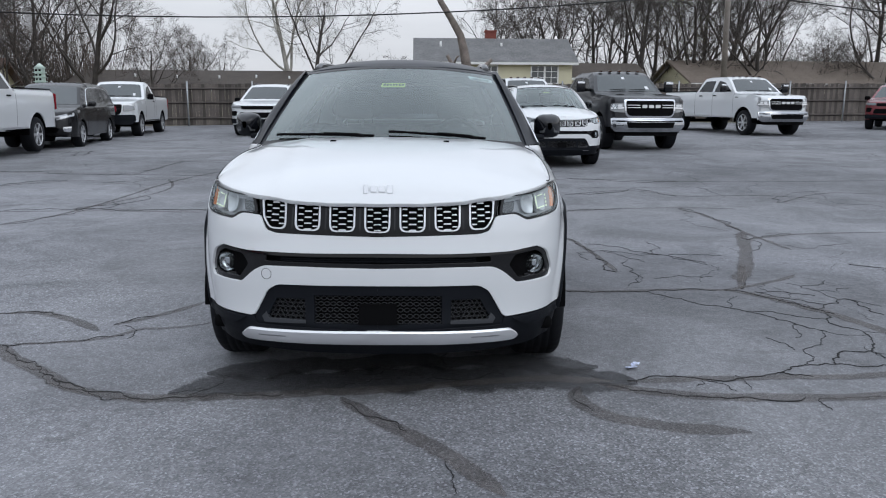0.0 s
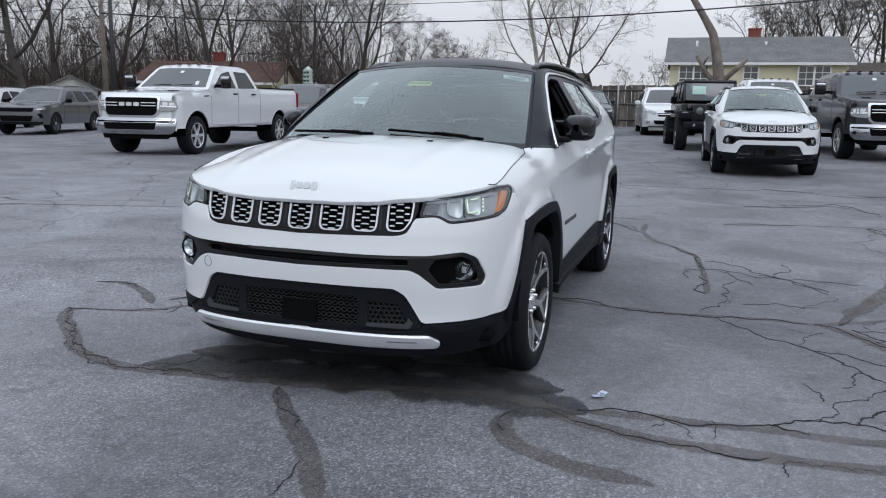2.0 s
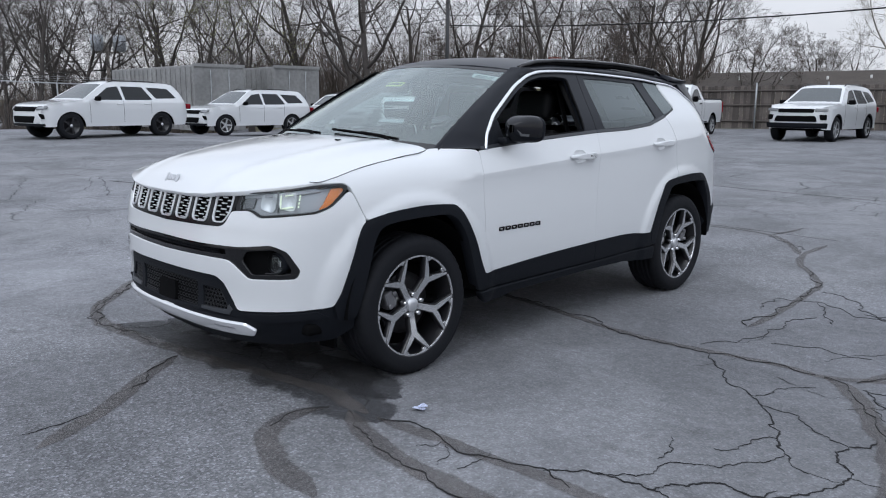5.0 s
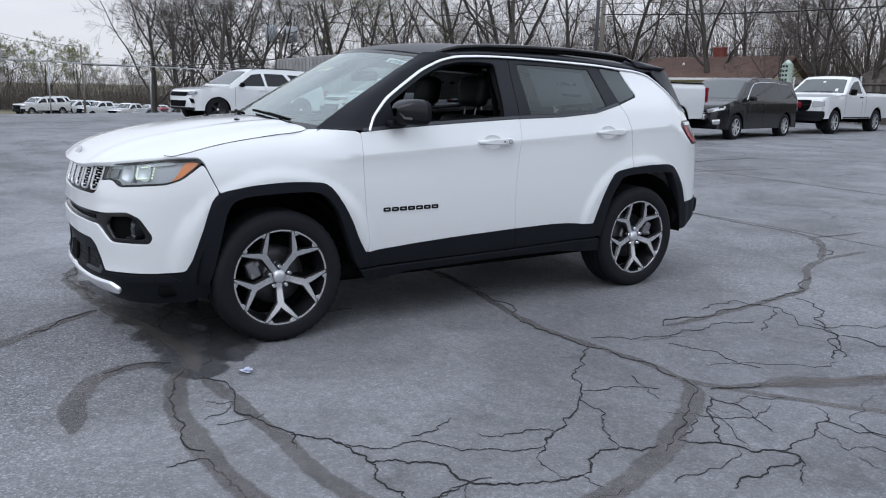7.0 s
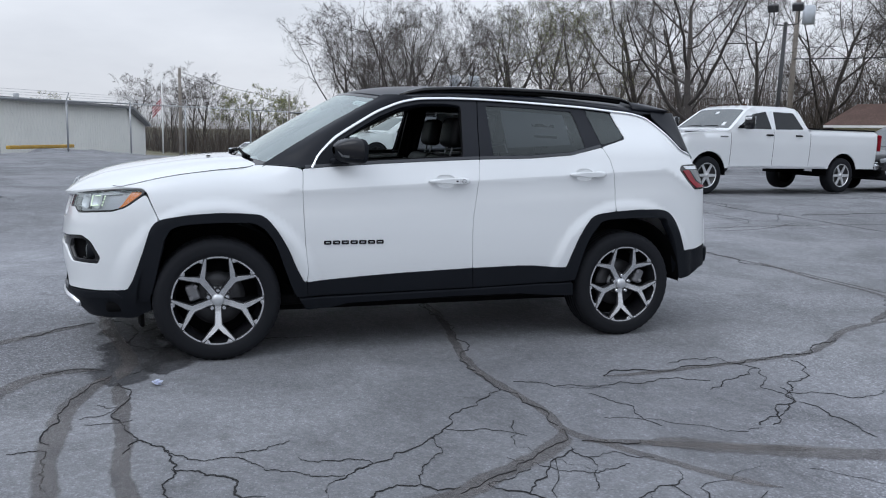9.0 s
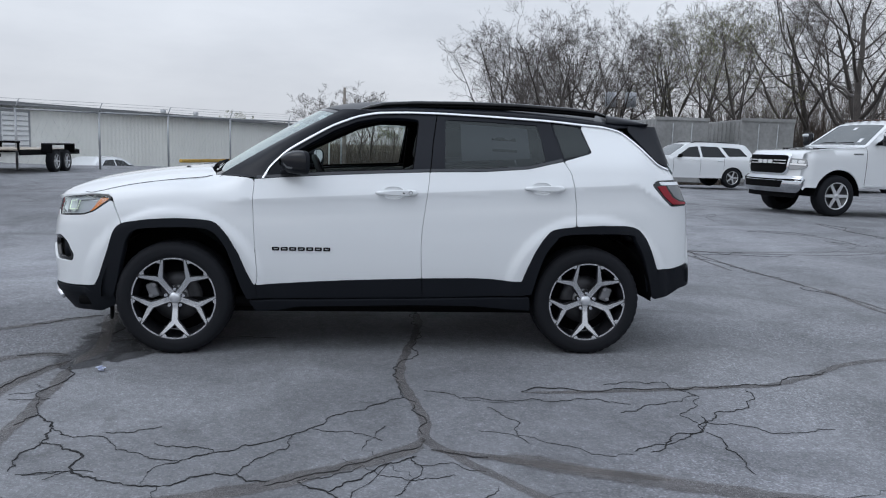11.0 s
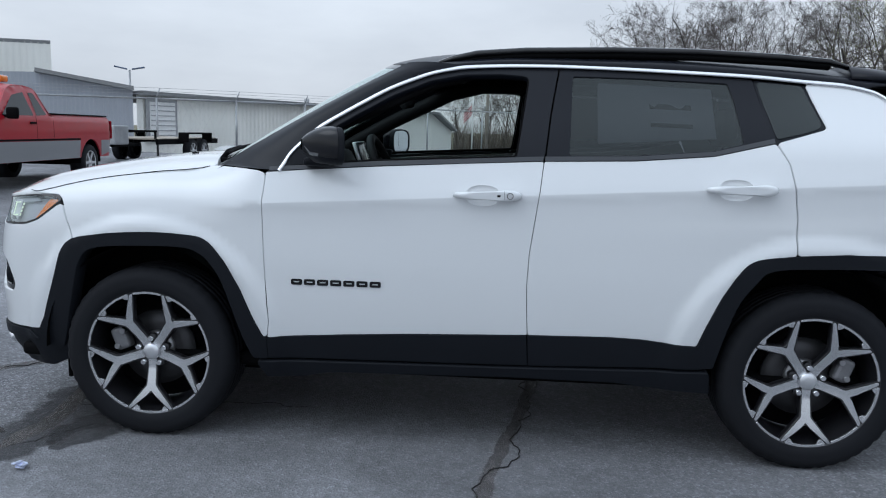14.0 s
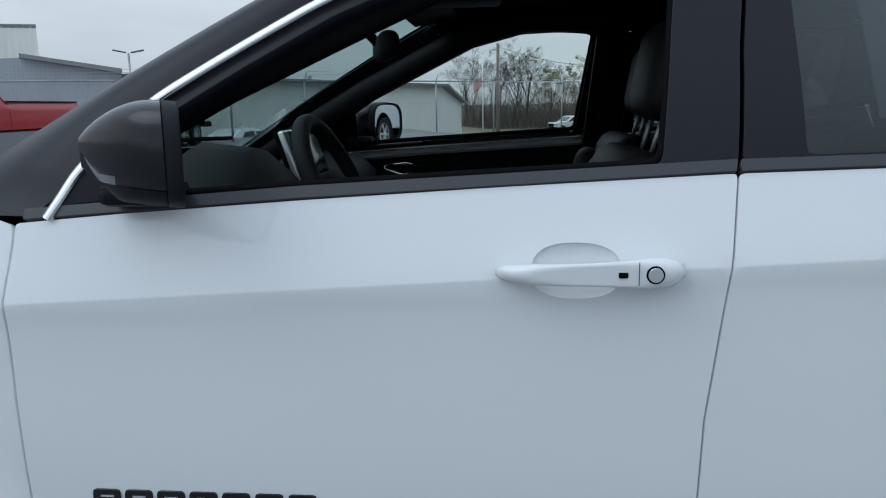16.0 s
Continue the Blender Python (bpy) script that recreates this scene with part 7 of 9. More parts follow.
def pickup(label, paint, wb=4.29, crew=True, heavy=True, group="parked pickups", two_tone=None, chrome=True, long_cab=False):
    """A full-size pickup with cab and open bed."""
    r = .42 if heavy else .385
    h = 2.0 if heavy else 1.88
    n = -.98 if heavy else -.95
    cab_end = 3.05 if crew else 2.50 if long_cab else 2.15
    tail = wb + 1.33 if heavy else wb + 1.15
    rail = 1.50 if heavy else 1.36
    hood = 1.36 if heavy else 1.22
    base = .58 if heavy else .50
    prof = [(n + .06, base), (n + .02, .50), (n, .62), (n, .85), (n + .03, hood - .12), (n + .16, hood - .05), (-.2, hood), (.62, hood + .06), (1.28, h - .09), (1.5, h - .01), (cab_end - .55, h), (cab_end - .20, h - .05), (cab_end + .02, rail + .05), (cab_end + .05, rail), (tail - .06, rail), (tail, rail - .05), (tail, .75), (tail - .05, base)]
    b = rail - .06
    gl = [("front_window", [(.80, b + .03), (1.34, h - .20), (1.75, h - .13), (1.85, b + .03)], M_CARGLASS)]
    if crew:
        gl += [("rear_window", [(1.98, b + .03), (1.98, h - .13), (2.62, h - .14), (2.88, b + .05)], M_CARGLASS)]
    if long_cab:
        gl += [("rear_window", [(1.96, b + .03), (1.94, h - .13), (2.12, h - .14), (2.34, b + .05)], M_CARGLASS)]
    v, sh = shell_vehicle(label, "pickup truck", prof, ([0, wb], r, .29, M_ALLOY, 6, "truck" if heavy else "truck_small"), r + .12, 1.0, b, .33, base, paint, gl,
                          [("windscreen", (.70, hood + .10), (1.26, h - .11), .93, .90, M_SCREENGLASS), ("back_window", (cab_end - .14, h - .12), (cab_end - .02, rail + .12), .8, .85, M_CARGLASS)],
                          group, clad=paint, split=[(.62, .65, b), (1.92, .65, h - .12), (cab_end + .06, .65, rail - .02)], taper=(.06, .02), nose=.45, bow=.19, round_r=.12 if heavy else .08)
    blk = M_GLOSSBLACK
    ua, ub = sh.u_at(.70, hood + .10), sh.u_at(1.26, h - .11)
    ud = ub - ua
    panel("window_tag", [(ua + ud * .72, -.05), (ua + ud * .84, -.05), (ua + ud * .84, .06), (ua + ud * .72, .06)], sh.skin, M_PAPER, v, step=.1, thick=.002, lift=.009, core=(0, 1.5, .5))
    panel("window_tag", [(ua + ud * .12, .60), (ua + ud * .30, .60), (ua + ud * .30, .70), (ua + ud * .12, .70)], sh.skin, M_PAPER, v, step=.1, thick=.002, lift=.009, core=(0, 1.5, .5))
    for x0 in (-.55, .05):
        bm = bmesh.new()
        tube(bm, [tuple(sh.skin(np.array([ua + ud * (.03 + .04 * t)]), np.array([x0 + .5 * t]))[0] + np.array((0, -.02, .02))) for t in np.linspace(0, 1, 6)], .009, 5)
        part("wiper", bm, M_DARK, v)
    if heavy:
        on_nose(v, sh, "grille_surround", [(-.66, hood - .10), (.66, hood - .10), (.64, .90), (.56, .81), (-.56, .81), (-.64, .90)], M_CHROME if chrome else blk, .02, .06, step=.05, bulge=.03)
        on_nose(v, sh, "grille", [(-.62, hood - .14), (.62, hood - .14), (.60, .92), (.53, .85), (-.53, .85), (-.60, .92)], M_DARK, .052, .06)
        on_nose(v, sh, "grille_bar", [(.28, 1.06), (.59, 1.06), (.59, 1.045), (.28, 1.045)], M_CHROME, .075, .006, mirror=True)
        on_nose(v, sh, "grille_bar", [(.28, 1.12), (.59, 1.12), (.59, 1.105), (.28, 1.105)], M_CHROME, .075, .006, mirror=True)
        for a in (-.17, 0, .17):
            on_nose(v, sh, "grille_badge", [(a - .06, 1.12), (a + .06, 1.12), (a + .06, 1.045), (a - .06, 1.045)], M_ALLOY, .078, .015)
        on_nose(v, sh, "headlamp", [(.64, hood - .20), (.93, hood - .21), (.96, 1.00), (.90, .95), (.63, .93)], M_LAMP, .03, .04, mirror=True)
        on_nose(v, sh, "lamp_trim", [(.66, hood - .30), (.94, hood - .31), (.94, hood - .34), (.66, hood - .33)], M_CHROME, .045, .01, mirror=True)
        on_nose(v, sh, "bumper", [(-.95, .80), (.95, .80), (.955, .58), (.85, .46), (-.85, .46), (-.955, .58)], M_BUMPER if chrome else M_PLASTIC, .05, .05, step=.04, thick=.08, bulge=.085)
        on_nose(v, sh, "air_dam", [(-.84, .50), (.84, .50), (.78, .36), (-.78, .36)], M_DARK, .0, .03, thick=.05)
        on_nose(v, sh, "bumper_inlet", [(-.62, .70), (.62, .70), (.58, .56), (-.58, .56)], M_DARK, .14, .02)
        on_nose(v, sh, "bumper_inlet", [(.64, .74), (.84, .74), (.84, .63), (.66, .63)], M_DARK, .12, .02, mirror=True)
        for a in np.linspace(-.52, .52, 5):
            bm = bmesh.new()
            add_box(bm, (a, 1.42, h + .025 - .012 * abs(a)), (.09, .10, .04), None, .015)
            part("marker_lamp", bm, M_CLEARANCE, v)
        for g in (1, -1):
            tow = new("door_mirror")
            tow.parent = v
            box_part("mirror_head", (g * 1.22, .90, b + .16), (.24, .12, .30), M_MIRRORCAP, tow, .045, seg=3)
            box_part("mirror_cap_strip", (g * 1.23, .835, b + .25), (.20, .02, .06), M_CHROME if chrome else M_MIRRORCAP, tow, .008)
            box_part("mirror_arm", (g * 1.06, .92, b + .07), (.26, .07, .07), M_DARK, tow, .02)
            box_part("mirror_face", (g * 1.22, .965, b + .17), (.20, .008, .24), M_MIRROR, tow, .003)
        on_nose(v, sh, "headlamp_lens", [(.70, hood - .23), (.80, hood - .235), (.80, hood - .30), (.70, hood - .30)], M_REFLECT, .045, .02, mirror=True)
        on_nose(v, sh, "headlamp_lens", [(.82, hood - .235), (.91, hood - .24), (.91, hood - .30), (.82, hood - .30)], M_REFLECT, .045, .02, mirror=True)
        on_nose(v, sh, "bumper_crease", [(-.94, .735), (.94, .735), (.94, .725), (-.94, .725)], M_DARK, .135, .004)
        for g in (1, -1):
            box_part("hood_vent", (g * .50, -.05, hood + .016), (.16, .34, .02), M_DARK, v, .006)
            panel("fender_badge", [(.30, hood - .10), (.30, hood - .07), (.52, hood - .065), (.52, hood - .095)], sh.side(g), M_LENSGREY, v, step=.1, thick=.006, lift=.006, core=(0, 1.5, .8))
    else:
        on_nose(v, sh, "grille", [(-.58, hood - .13), (.58, hood - .13), (.54, .82), (.45, .74), (-.45, .74), (-.54, .82)], M_DARK, .02, .05)
        on_nose(v, sh, "grille_bar", [(-.54, .96), (.54, .96), (.54, .92), (-.54, .92)], M_PLASTIC, .035, .01)
        on_nose(v, sh, "headlamp", [(.60, hood - .15), (.92, hood - .18), (.95, .90), (.60, .86)], M_LAMP, .03, .04, mirror=True)
        on_nose(v, sh, "bumper", [(-.96, .74), (.96, .74), (.97, .55), (.85, .42), (-.85, .42), (-.97, .55)], M_PLASTIC, .07, .05, thick=.1)
        wing_mirrors(v, .97, .88, b + .06, (.20, .10, .20), M_DARK)
    grips(v, sh, [(1.78, b - .10)] + ([(2.72, b - .10)] if crew else []), M_DARK)
    for g in (1, -1):
        bm = bmesh.new()
        add_box(bm, (g * .93, tail - .02, rail - .28), (.10, .06, .40), None, .015)
        part("tail_lamp", bm, M_REDLENS, v)
        if two_tone:
            panel("lower_band", [(r + .15, base + .004), (r + .13, .86), (wb - r - .13, .86), (wb - r - .15, base + .004)], sh.side(g), two_tone, v, step=.12, thick=.01, lift=.006, core=(0, 1.5, .8))
            panel("lower_band", [(wb + r + .15, base + .02), (wb + r + .13, .86), (tail - .03, .86), (tail - .03, base + .12)], sh.side(g), two_tone, v, step=.12, thick=.01, lift=.006, core=(0, 1.5, .8))
            panel("body_stripe", [(r + .14, .87), (r + .14, .905), (wb - r - .12, .905), (wb - r - .12, .87)], sh.side(g), M_DARK, v, step=.12, thick=.01, lift=.006, core=(0, 1.5, .8))
    for g in (1, -1):
        bm = bmesh.new()
        pl = [tuple(sh.side(g)(np.array([y]), np.array([rail - .012]))[0] + np.array((-g * .02, 0, .028))) for y in np.linspace(cab_end + .10, tail - .10, 8)]
        tube(bm, pl, .035, 6, flat=.5)
        part("bed_rail_cap", bm, M_DARK, v)
        panel("rocker_strip", [(r + .17, base + .012), (r + .17, base + .05), (wb - r - .17, base + .05), (wb - r - .17, base + .012)], sh.side(g), M_SATIN if chrome and not two_tone else M_DARK, v, step=.15, thick=.008, lift=.005, core=(0, 1.5, .8))
        panel("window_pillar", [(1.865, b + .04), (1.86, h - .14), (1.965, h - .14), (1.965, b + .04)] if crew else [(1.86, b + .04), (1.80, h - .14), (1.84, h - .14), (1.90, b + .04)], sh.side(g), M_WHITE if paint is M_WHITE else paint, v, step=.1, thick=.006, lift=.003, core=(0, 1.5, .8))
    bm = bmesh.new()
    add_box(bm, (0, tail + .08, .62), (1.8, .16, .16), None, .04)
    part("rear_bumper", bm, M_CHROME if chrome else M_PLASTIC, v)
    return v


def estate(label, paint, kind, group="parked cars", wheel_mat=None, category="suv"):
    """Sport utility vehicles and vans seen across the lot."""
    clad = None
    if kind == "long":        # three-row SUV
        wb, w, n, t, r = 3.04, .955, -.92, 4.14, .385
        prof = [(n + .08, .38), (n + .01, .44), (n, .60), (n + .035, .93), (n + .17, 1.04), (-.25, 1.12), (.42, 1.19), (1.20, 1.69), (1.45, 1.76), (2.2, 1.79), (3.3, 1.76), (3.62, 1.72), (4.02, 1.20), (t - .03, 1.05), (t, .70), (t - .04, .50), (t - .14, .38)]
        belt, lean, base = 1.17, .40, .38
        gl = [("front_window", [(.72, 1.20), (1.26, 1.58), (1.62, 1.63), (1.68, 1.20)], M_CARGLASS), ("rear_window", [(1.77, 1.20), (1.73, 1.63), (2.45, 1.62), (2.72, 1.21)], M_CARGLASS), ("quarter_window", [(2.86, 1.25), (2.60, 1.61), (3.35, 1.58), (3.62, 1.27)], M_CARGLASS)]
        scr = [("windscreen", (.50, 1.24), (1.16, 1.66), .94, .90, M_SCREENGLASS), ("tailgate_glass", (3.66, 1.68), (3.96, 1.28), .85, .9, M_CARGLASS)]
        splits = [(.60, .5, 1.15), (1.70, .5, 1.17), (2.66, .75, 1.17)]
    elif kind == "grand":
        wb, w, n, t, r = 2.96, .98, -.90, 4.0, .385
        prof = [(n + .08, .38), (n + .01, .46), (n, .62), (n + .01, 1.0), (n + .10, 1.08), (-.25, 1.15), (.42, 1.20), (1.18, 1.68), (1.45, 1.76), (2.2, 1.79), (3.2, 1.74), (3.55, 1.68), (3.86, 1.22), (t, 1.0), (t, .6), (t - .1, .38)]
        belt, lean, base = 1.16, .40, .38
        gl = [("front_window", [(.72, 1.19), (1.26, 1.58), (1.62, 1.63), (1.68, 1.19)], M_CARGLASS), ("rear_window", [(1.77, 1.19), (1.73, 1.63), (2.45, 1.62), (2.72, 1.20)], M_CARGLASS), ("quarter_window", [(2.8, 1.22), (2.6, 1.60), (3.2, 1.56), (3.5, 1.28)], M_CARGLASS)]
        scr = [("windscreen", (.50, 1.24), (1.14, 1.65), .94, .90, M_SCREENGLASS), ("tailgate_glass", (3.6, 1.62), (3.84, 1.28), .85, .9, M_CARGLASS)]
        splits = [(.60, .5, 1.15), (1.70, .5, 1.16), (2.62, .75, 1.16)]
    elif kind == "van":
        wb, w, n, t, r = 3.09, .99, -.96, 4.16, .355
        prof = [(n + .08, .30), (n + .01, .38), (n, .55), (n + .05, .82), (n + .18, .95), (-.35, 1.06), (.05, 1.12), (.95, 1.64), (1.25, 1.73), (2.2, 1.77), (3.4, 1.72), (3.82, 1.66), (4.02, 1.15), (t, .95), (t, .5), (t - .08, .30)]
        belt, lean, base = 1.10, .36, .30
        gl = [("front_window", [(.55, 1.13), (1.12, 1.54), (1.48, 1.60), (1.52, 1.14)], M_CARGLASS), ("rear_window", [(1.62, 1.14), (1.58, 1.60), (2.52, 1.60), (2.60, 1.16)], M_CARGLASS), ("quarter_window", [(2.70, 1.17), (2.64, 1.59), (3.48, 1.54), (3.68, 1.20)], M_CARGLASS)]
        scr = [("windscreen", (.12, 1.16), (.93, 1.62), .94, .90, M_SCREENGLASS), ("tailgate_glass", (3.85, 1.60), (3.99, 1.22), .85, .9, M_CARGLASS)]
        splits = [(.55, .4, 1.1), (1.55, .4, 1.12), (2.62, .6, 1.12)]
    else:                     # small saloon or hatch far off
        wb, w, n, t, r = 2.7, .90, -.9, 3.7, .33
        prof = [(n + .08, .28), (n, .42), (n, .6), (n + .1, .75), (.1, .93), (.9, 1.36), (1.3, 1.44), (2.2, 1.42), (2.9, 1.05), (3.6, .98), (t, .8), (t, .45), (t - .1, .28)]
        belt, lean, base = .95, .42, .28
        gl = [("front_window", [(.55, .98), (1.0, 1.28), (1.5, 1.33), (1.5, .98)], M_CARGLASS), ("rear_window", [(1.58, .98), (1.58, 1.33), (2.1, 1.30), (2.5, 1.0)], M_CARGLASS)]
        scr = [("windscreen", (.18, .97), (.86, 1.33), .93, .88, M_SCREENGLASS)]
        splits = [(.5, .4, .95), (1.54, .4, .95)]
    wm = wheel_mat or M_ALLOY
    v, sh = shell_vehicle(label, category, prof, ([0, wb], r, .24, wm, 5 if kind != "van" else 7, kind + wm.name), r + .07, w, belt, lean, base, paint, gl, scr, group, clad=M_PLASTIC if kind in ("grand",) else paint, split=splits, taper=(.13, .08), nose=.55, tail=.45)
    if kind == "long":
        on_nose(v, sh, "grille", [(-.60, .98), (.60, .98), (.56, .84), (-.56, .84)], M_DARK, .014, .03)
        on_nose(v, sh, "headlamp", [(.60, 1.0), (.90, 1.0), (.92, .93), (.62, .87)], M_LENSGREY, .014, .02, mirror=True)
        on_nose(v, sh, "lamp_glint", [(.68, .965), (.84, .965), (.84, .925), (.70, .915)], M_LAMP, .024, .01, mirror=True)
        on_nose(v, sh, "lower_intake", [(-.58, .70), (.58, .70), (.50, .50), (-.50, .50)], M_DARK, .014, .04)
        on_nose(v, sh, "side_intake", [(.70, .78), (.84, .76), (.88, .62), (.80, .62)], M_DARK, .014, .02, mirror=True)
        on_nose(v, sh, "bumper_foot", [(-.86, .47), (.86, .47), (.84, .40), (-.84, .40)], M_PLASTIC, .02, .01)
    elif kind == "grand":
        on_nose(v, sh, "grille", [(-.56, 1.02), (.56, 1.02), (.54, .90), (-.54, .90)], M_DARK, .014, .03)
        on_nose(v, sh, "headlamp", [(.57, 1.03), (.92, 1.03), (.92, .95), (.58, .93)], M_LENSGREY, .014, .02, mirror=True)
        on_nose(v, sh, "lower_intake", [(-.60, .80), (.60, .80), (.66, .62), (-.66, .62)], M_DARK, .014, .05)
        on_nose(v, sh, "fog_recess", [(.70, .84), (.90, .84), (.90, .68), (.74, .68)], M_DARK, .014, .03, mirror=True)
        on_nose(v, sh, "bumper_foot", [(-.94, .58), (.94, .58), (.92, .42), (-.92, .42)], M_PLASTIC, .02, .02)
    elif kind == "van":
        on_nose(v, sh, "grille", [(-.52, .80), (.52, .80), (.44, .68), (-.44, .68)], M_DARK, .014, .04)
        on_nose(v, sh, "grille_bar", [(-.5, .765), (.5, .765), (.48, .745), (-.48, .745)], M_CHROME, .024, .008)
        on_nose(v, sh, "headlamp", [(.50, .84), (.94, .95), (.96, .86), (.56, .74)], M_LAMP, .014, .03, mirror=True)
        on_nose(v, sh, "lower_intake", [(-.62, .54), (.62, .54), (.54, .40), (-.54, .40)], M_DARK, .014, .05)
        on_nose(v, sh, "fog_recess", [(.70, .56), (.90, .58), (.88, .44), (.72, .44)], M_CHROME, .014, .03, mirror=True)
        for g in (1, -1):
            bm = bmesh.new()
            pl = [tuple(sh.side(g)(np.array([y]), np.array([z]))[0] + np.array((g * .008, 0, 0))) for y, z in [(.50, 1.12), (.85, 1.40), (1.12, 1.57), (1.5, 1.63), (2.5, 1.64), (3.4, 1.59), (3.74, 1.2)]]
            tube(bm, pl, .012, 5)
            part("chrome_strip", bm, M_CHROME, v)
    wing_mirrors(v, w - .03, .80 if kind != "van" else .62, (belt if not callable(belt) else 1.1) + .07, (.20, .11, .15), M_DARK if kind != "van" else paint)
    grips(v, sh, [(1.58, belt - .10), (2.50, belt - .09)], paint)
    for g in (1, -1):
        if kind in ("long", "grand"):
            bm = bmesh.new()
            tube(bm, [(g * .62, 1.35, prof[8][1] - .04), (g * .62, 1.55, prof[9][1] + .02), (g * .62, 2.9, prof[9][1] + .01), (g * .62, 3.2, prof[10][1] - .04)], .02, 6)
            part("roof_rail", bm, M_GLOSSBLACK, v)
        bm = bmesh.new()
        add_box(bm, (g * (w * .86), t - .05, 1.0), (.22, .12, .18), Matrix.Rotation(radians(g * 25), 4, "Z"), .03)
        part("tail_lamp", bm, M_REDLENS, v)
    if kind == "long":        # body sits low over its wheels
        for c in v.children:
            if not c.name.startswith(("wheel", "axle")):
                c.matrix_basis = Matrix.Diagonal((1, 1, .945, 1)) @ c.matrix_basis
    return v


def off_roader():
    """Boxy open-topped style four-wheel drive with flat wings and round lamps."""
    v = thing("off_roader", "black boxy off-roader with big tyres and pale window sheet", "suv", "parked cars")
    P = M_BLACKPAINT
    r = .41

    def bx(name, c, s, m, bev=.03, turn=None):
        return box_part(name, c, s, m, v, bev, turn)
    bx("tub", (0, 2.0, .90), (1.50, 3.0, .62), P, .05)
    bx("hood", (0, .10, 1.12), (1.30, 1.20, .16), P, .05)
    bx("engine_bay", (0, .05, .92), (1.12, 1.15, .36), P, .04)
    bx("grille_panel", (0, -.56, .95), (1.16, .06, .50), P, .03)
    for i in range(7):
        bx("grille_slot", (-.24 + .08 * i, -.592, .98), (.045, .02, .26), M_DARK, .012)
    for g in (1, -1):
        bm = bmesh.new()
        lathe(bm, [(0, .02), (.07, .015), (.10, 0), (.10, -.05)], 24, Matrix.Translation((g * .42, -.585, 1.02)) @ Matrix.Rotation(radians(-90), 4, "Z"))
        bmesh.ops.recalc_face_normals(bm, faces=bm.faces[:])
        part("headlamp", bm, M_LENSGREY, v)
        bx("front_wing", (g * .76, .0, .98), (.36, 1.20, .09), M_PLASTIC, .04)
        bx("wing_drop", (g * .78, -.56, .90), (.30, .10, .18), M_PLASTIC, .03)
        bx("marker", (g * .78, -.61, .98), (.14, .02, .03), M_LAMP, .005)
        bx("rear_wing", (g * .80, 3.0, .98), (.28, 1.10, .08), M_PLASTIC, .03)
        bx("side_step", (g * .80, 1.5, .45), (.16, 1.7, .06), M_DARK, .02)
        bx("windscreen_post", (g * .66, .92, 1.52), (.06, .06, .56), P, .015, Matrix.Rotation(radians(-20), 4, "X"))
        bx("roof_post", (g * .68, 1.75, 1.52), (.06, .12, .52), P, .015, Matrix.Rotation(radians(g * -6), 4, "Y"))
        bx("roof_post", (g * .68, 3.35, 1.52), (.06, .16, .52), P, .015, Matrix.Rotation(radians(g * -6), 4, "Y"))
        bx("side_window", (g * .695, 1.35, 1.50), (.02, .70, .46), M_CARGLASS, .008, Matrix.Rotation(radians(g * -6), 4, "Y"))
        bx("side_window", (g * .695, 2.55, 1.50), (.02, 1.45, .46), M_CARGLASS, .008, Matrix.Rotation(radians(g * -6), 4, "Y"))
        bx("door_mirror", (g * .92, .95, 1.30), (.17, .08, .20), M_DARK, .03)
        bx("mirror_arm", (g * .80, .97, 1.24), (.14, .04, .04), M_DARK, .01)
        bx("fog_lamp", (g * .58, -.88, .66), (.09, .05, .09), M_LAMP, .03)
        for wy in (0, 3.0):
            wh = plain_wheel(r, .27, M_WHEELBLACK, 5, "off_road")
            wh.parent = v
            wh.matrix_basis = Matrix.Translation((g * .80, wy, r)) @ (Matrix() if g > 0 else Matrix.Rotation(math.pi, 4, "Z"))
    bx("front_bumper", (0, -.80, .66), (1.62, .20, .19), M_PLASTIC, .04)
    bx("skid_plate", (0, -.70, .50), (.8, .2, .10), M_DARK, .03)
    bx("windscreen", (0, .915, 1.53), (1.26, .02, .50), M_SCREENGLASS, .01, Matrix.Rotation(radians(-20), 4, "X"))
    bx("window_sheet", (-.28, .885, 1.57), (.36, .008, .24), material("pale_green_sheet", (.45, .62, .55), .7), .002, Matrix.Rotation(radians(-20), 4, "X"))
    bx("roof", (0, 2.25, 1.80), (1.38, 2.55, .10), P, .04)
    bx("back_panel", (0, 3.48, 1.35), (1.40, .06, .90), P, .03)
    bx("chassis", (0, 1.5, .52), (1.1, 3.6, .16), M_DARK, .03)
    return v


def park(v, x, y, turn):
    v.matrix_basis = Matrix.Translation((x, y, float(ground_z(x, y)))) @ Matrix.Rotation(radians(turn), 4, "Z")
    return v


park(pickup("white heavy crew-cab pickup with chrome grille on the asphalt", M_WHITE), -10.12, 10.75, 6.5)
park(estate("black minivan with bright window strip, parked behind a pickup", M_VANBLACK, "van", category="minivan"), -10.63, 17.45, 10)
park(pickup("white single-cab pickup with black grille beside the fence", M_WHITE, 3.2, False, False, chrome=False), -11.17, 23.18, 7.4)
park(pickup("charcoal heavy crew-cab pickup with chrome bumper", M_CHARCOAL, 3.79), 5.27, 16.38, 7.3)
park(pickup("white heavy long-bed pickup standing before the fence", M_WHITE), 11.48, 23.18, 12.9)
park(pickup("white crew-cab pickup partly hidden behind other vehicles", M_WHITE, 3.79), 3.5, 24.3, 8)
park(off_roader(), 1.56, 18.07, 8.6)
park(estate("white minivan parked beside a black off-roader", M_WHITE, "van", category="minivan"), -.05, 26.5, 9)
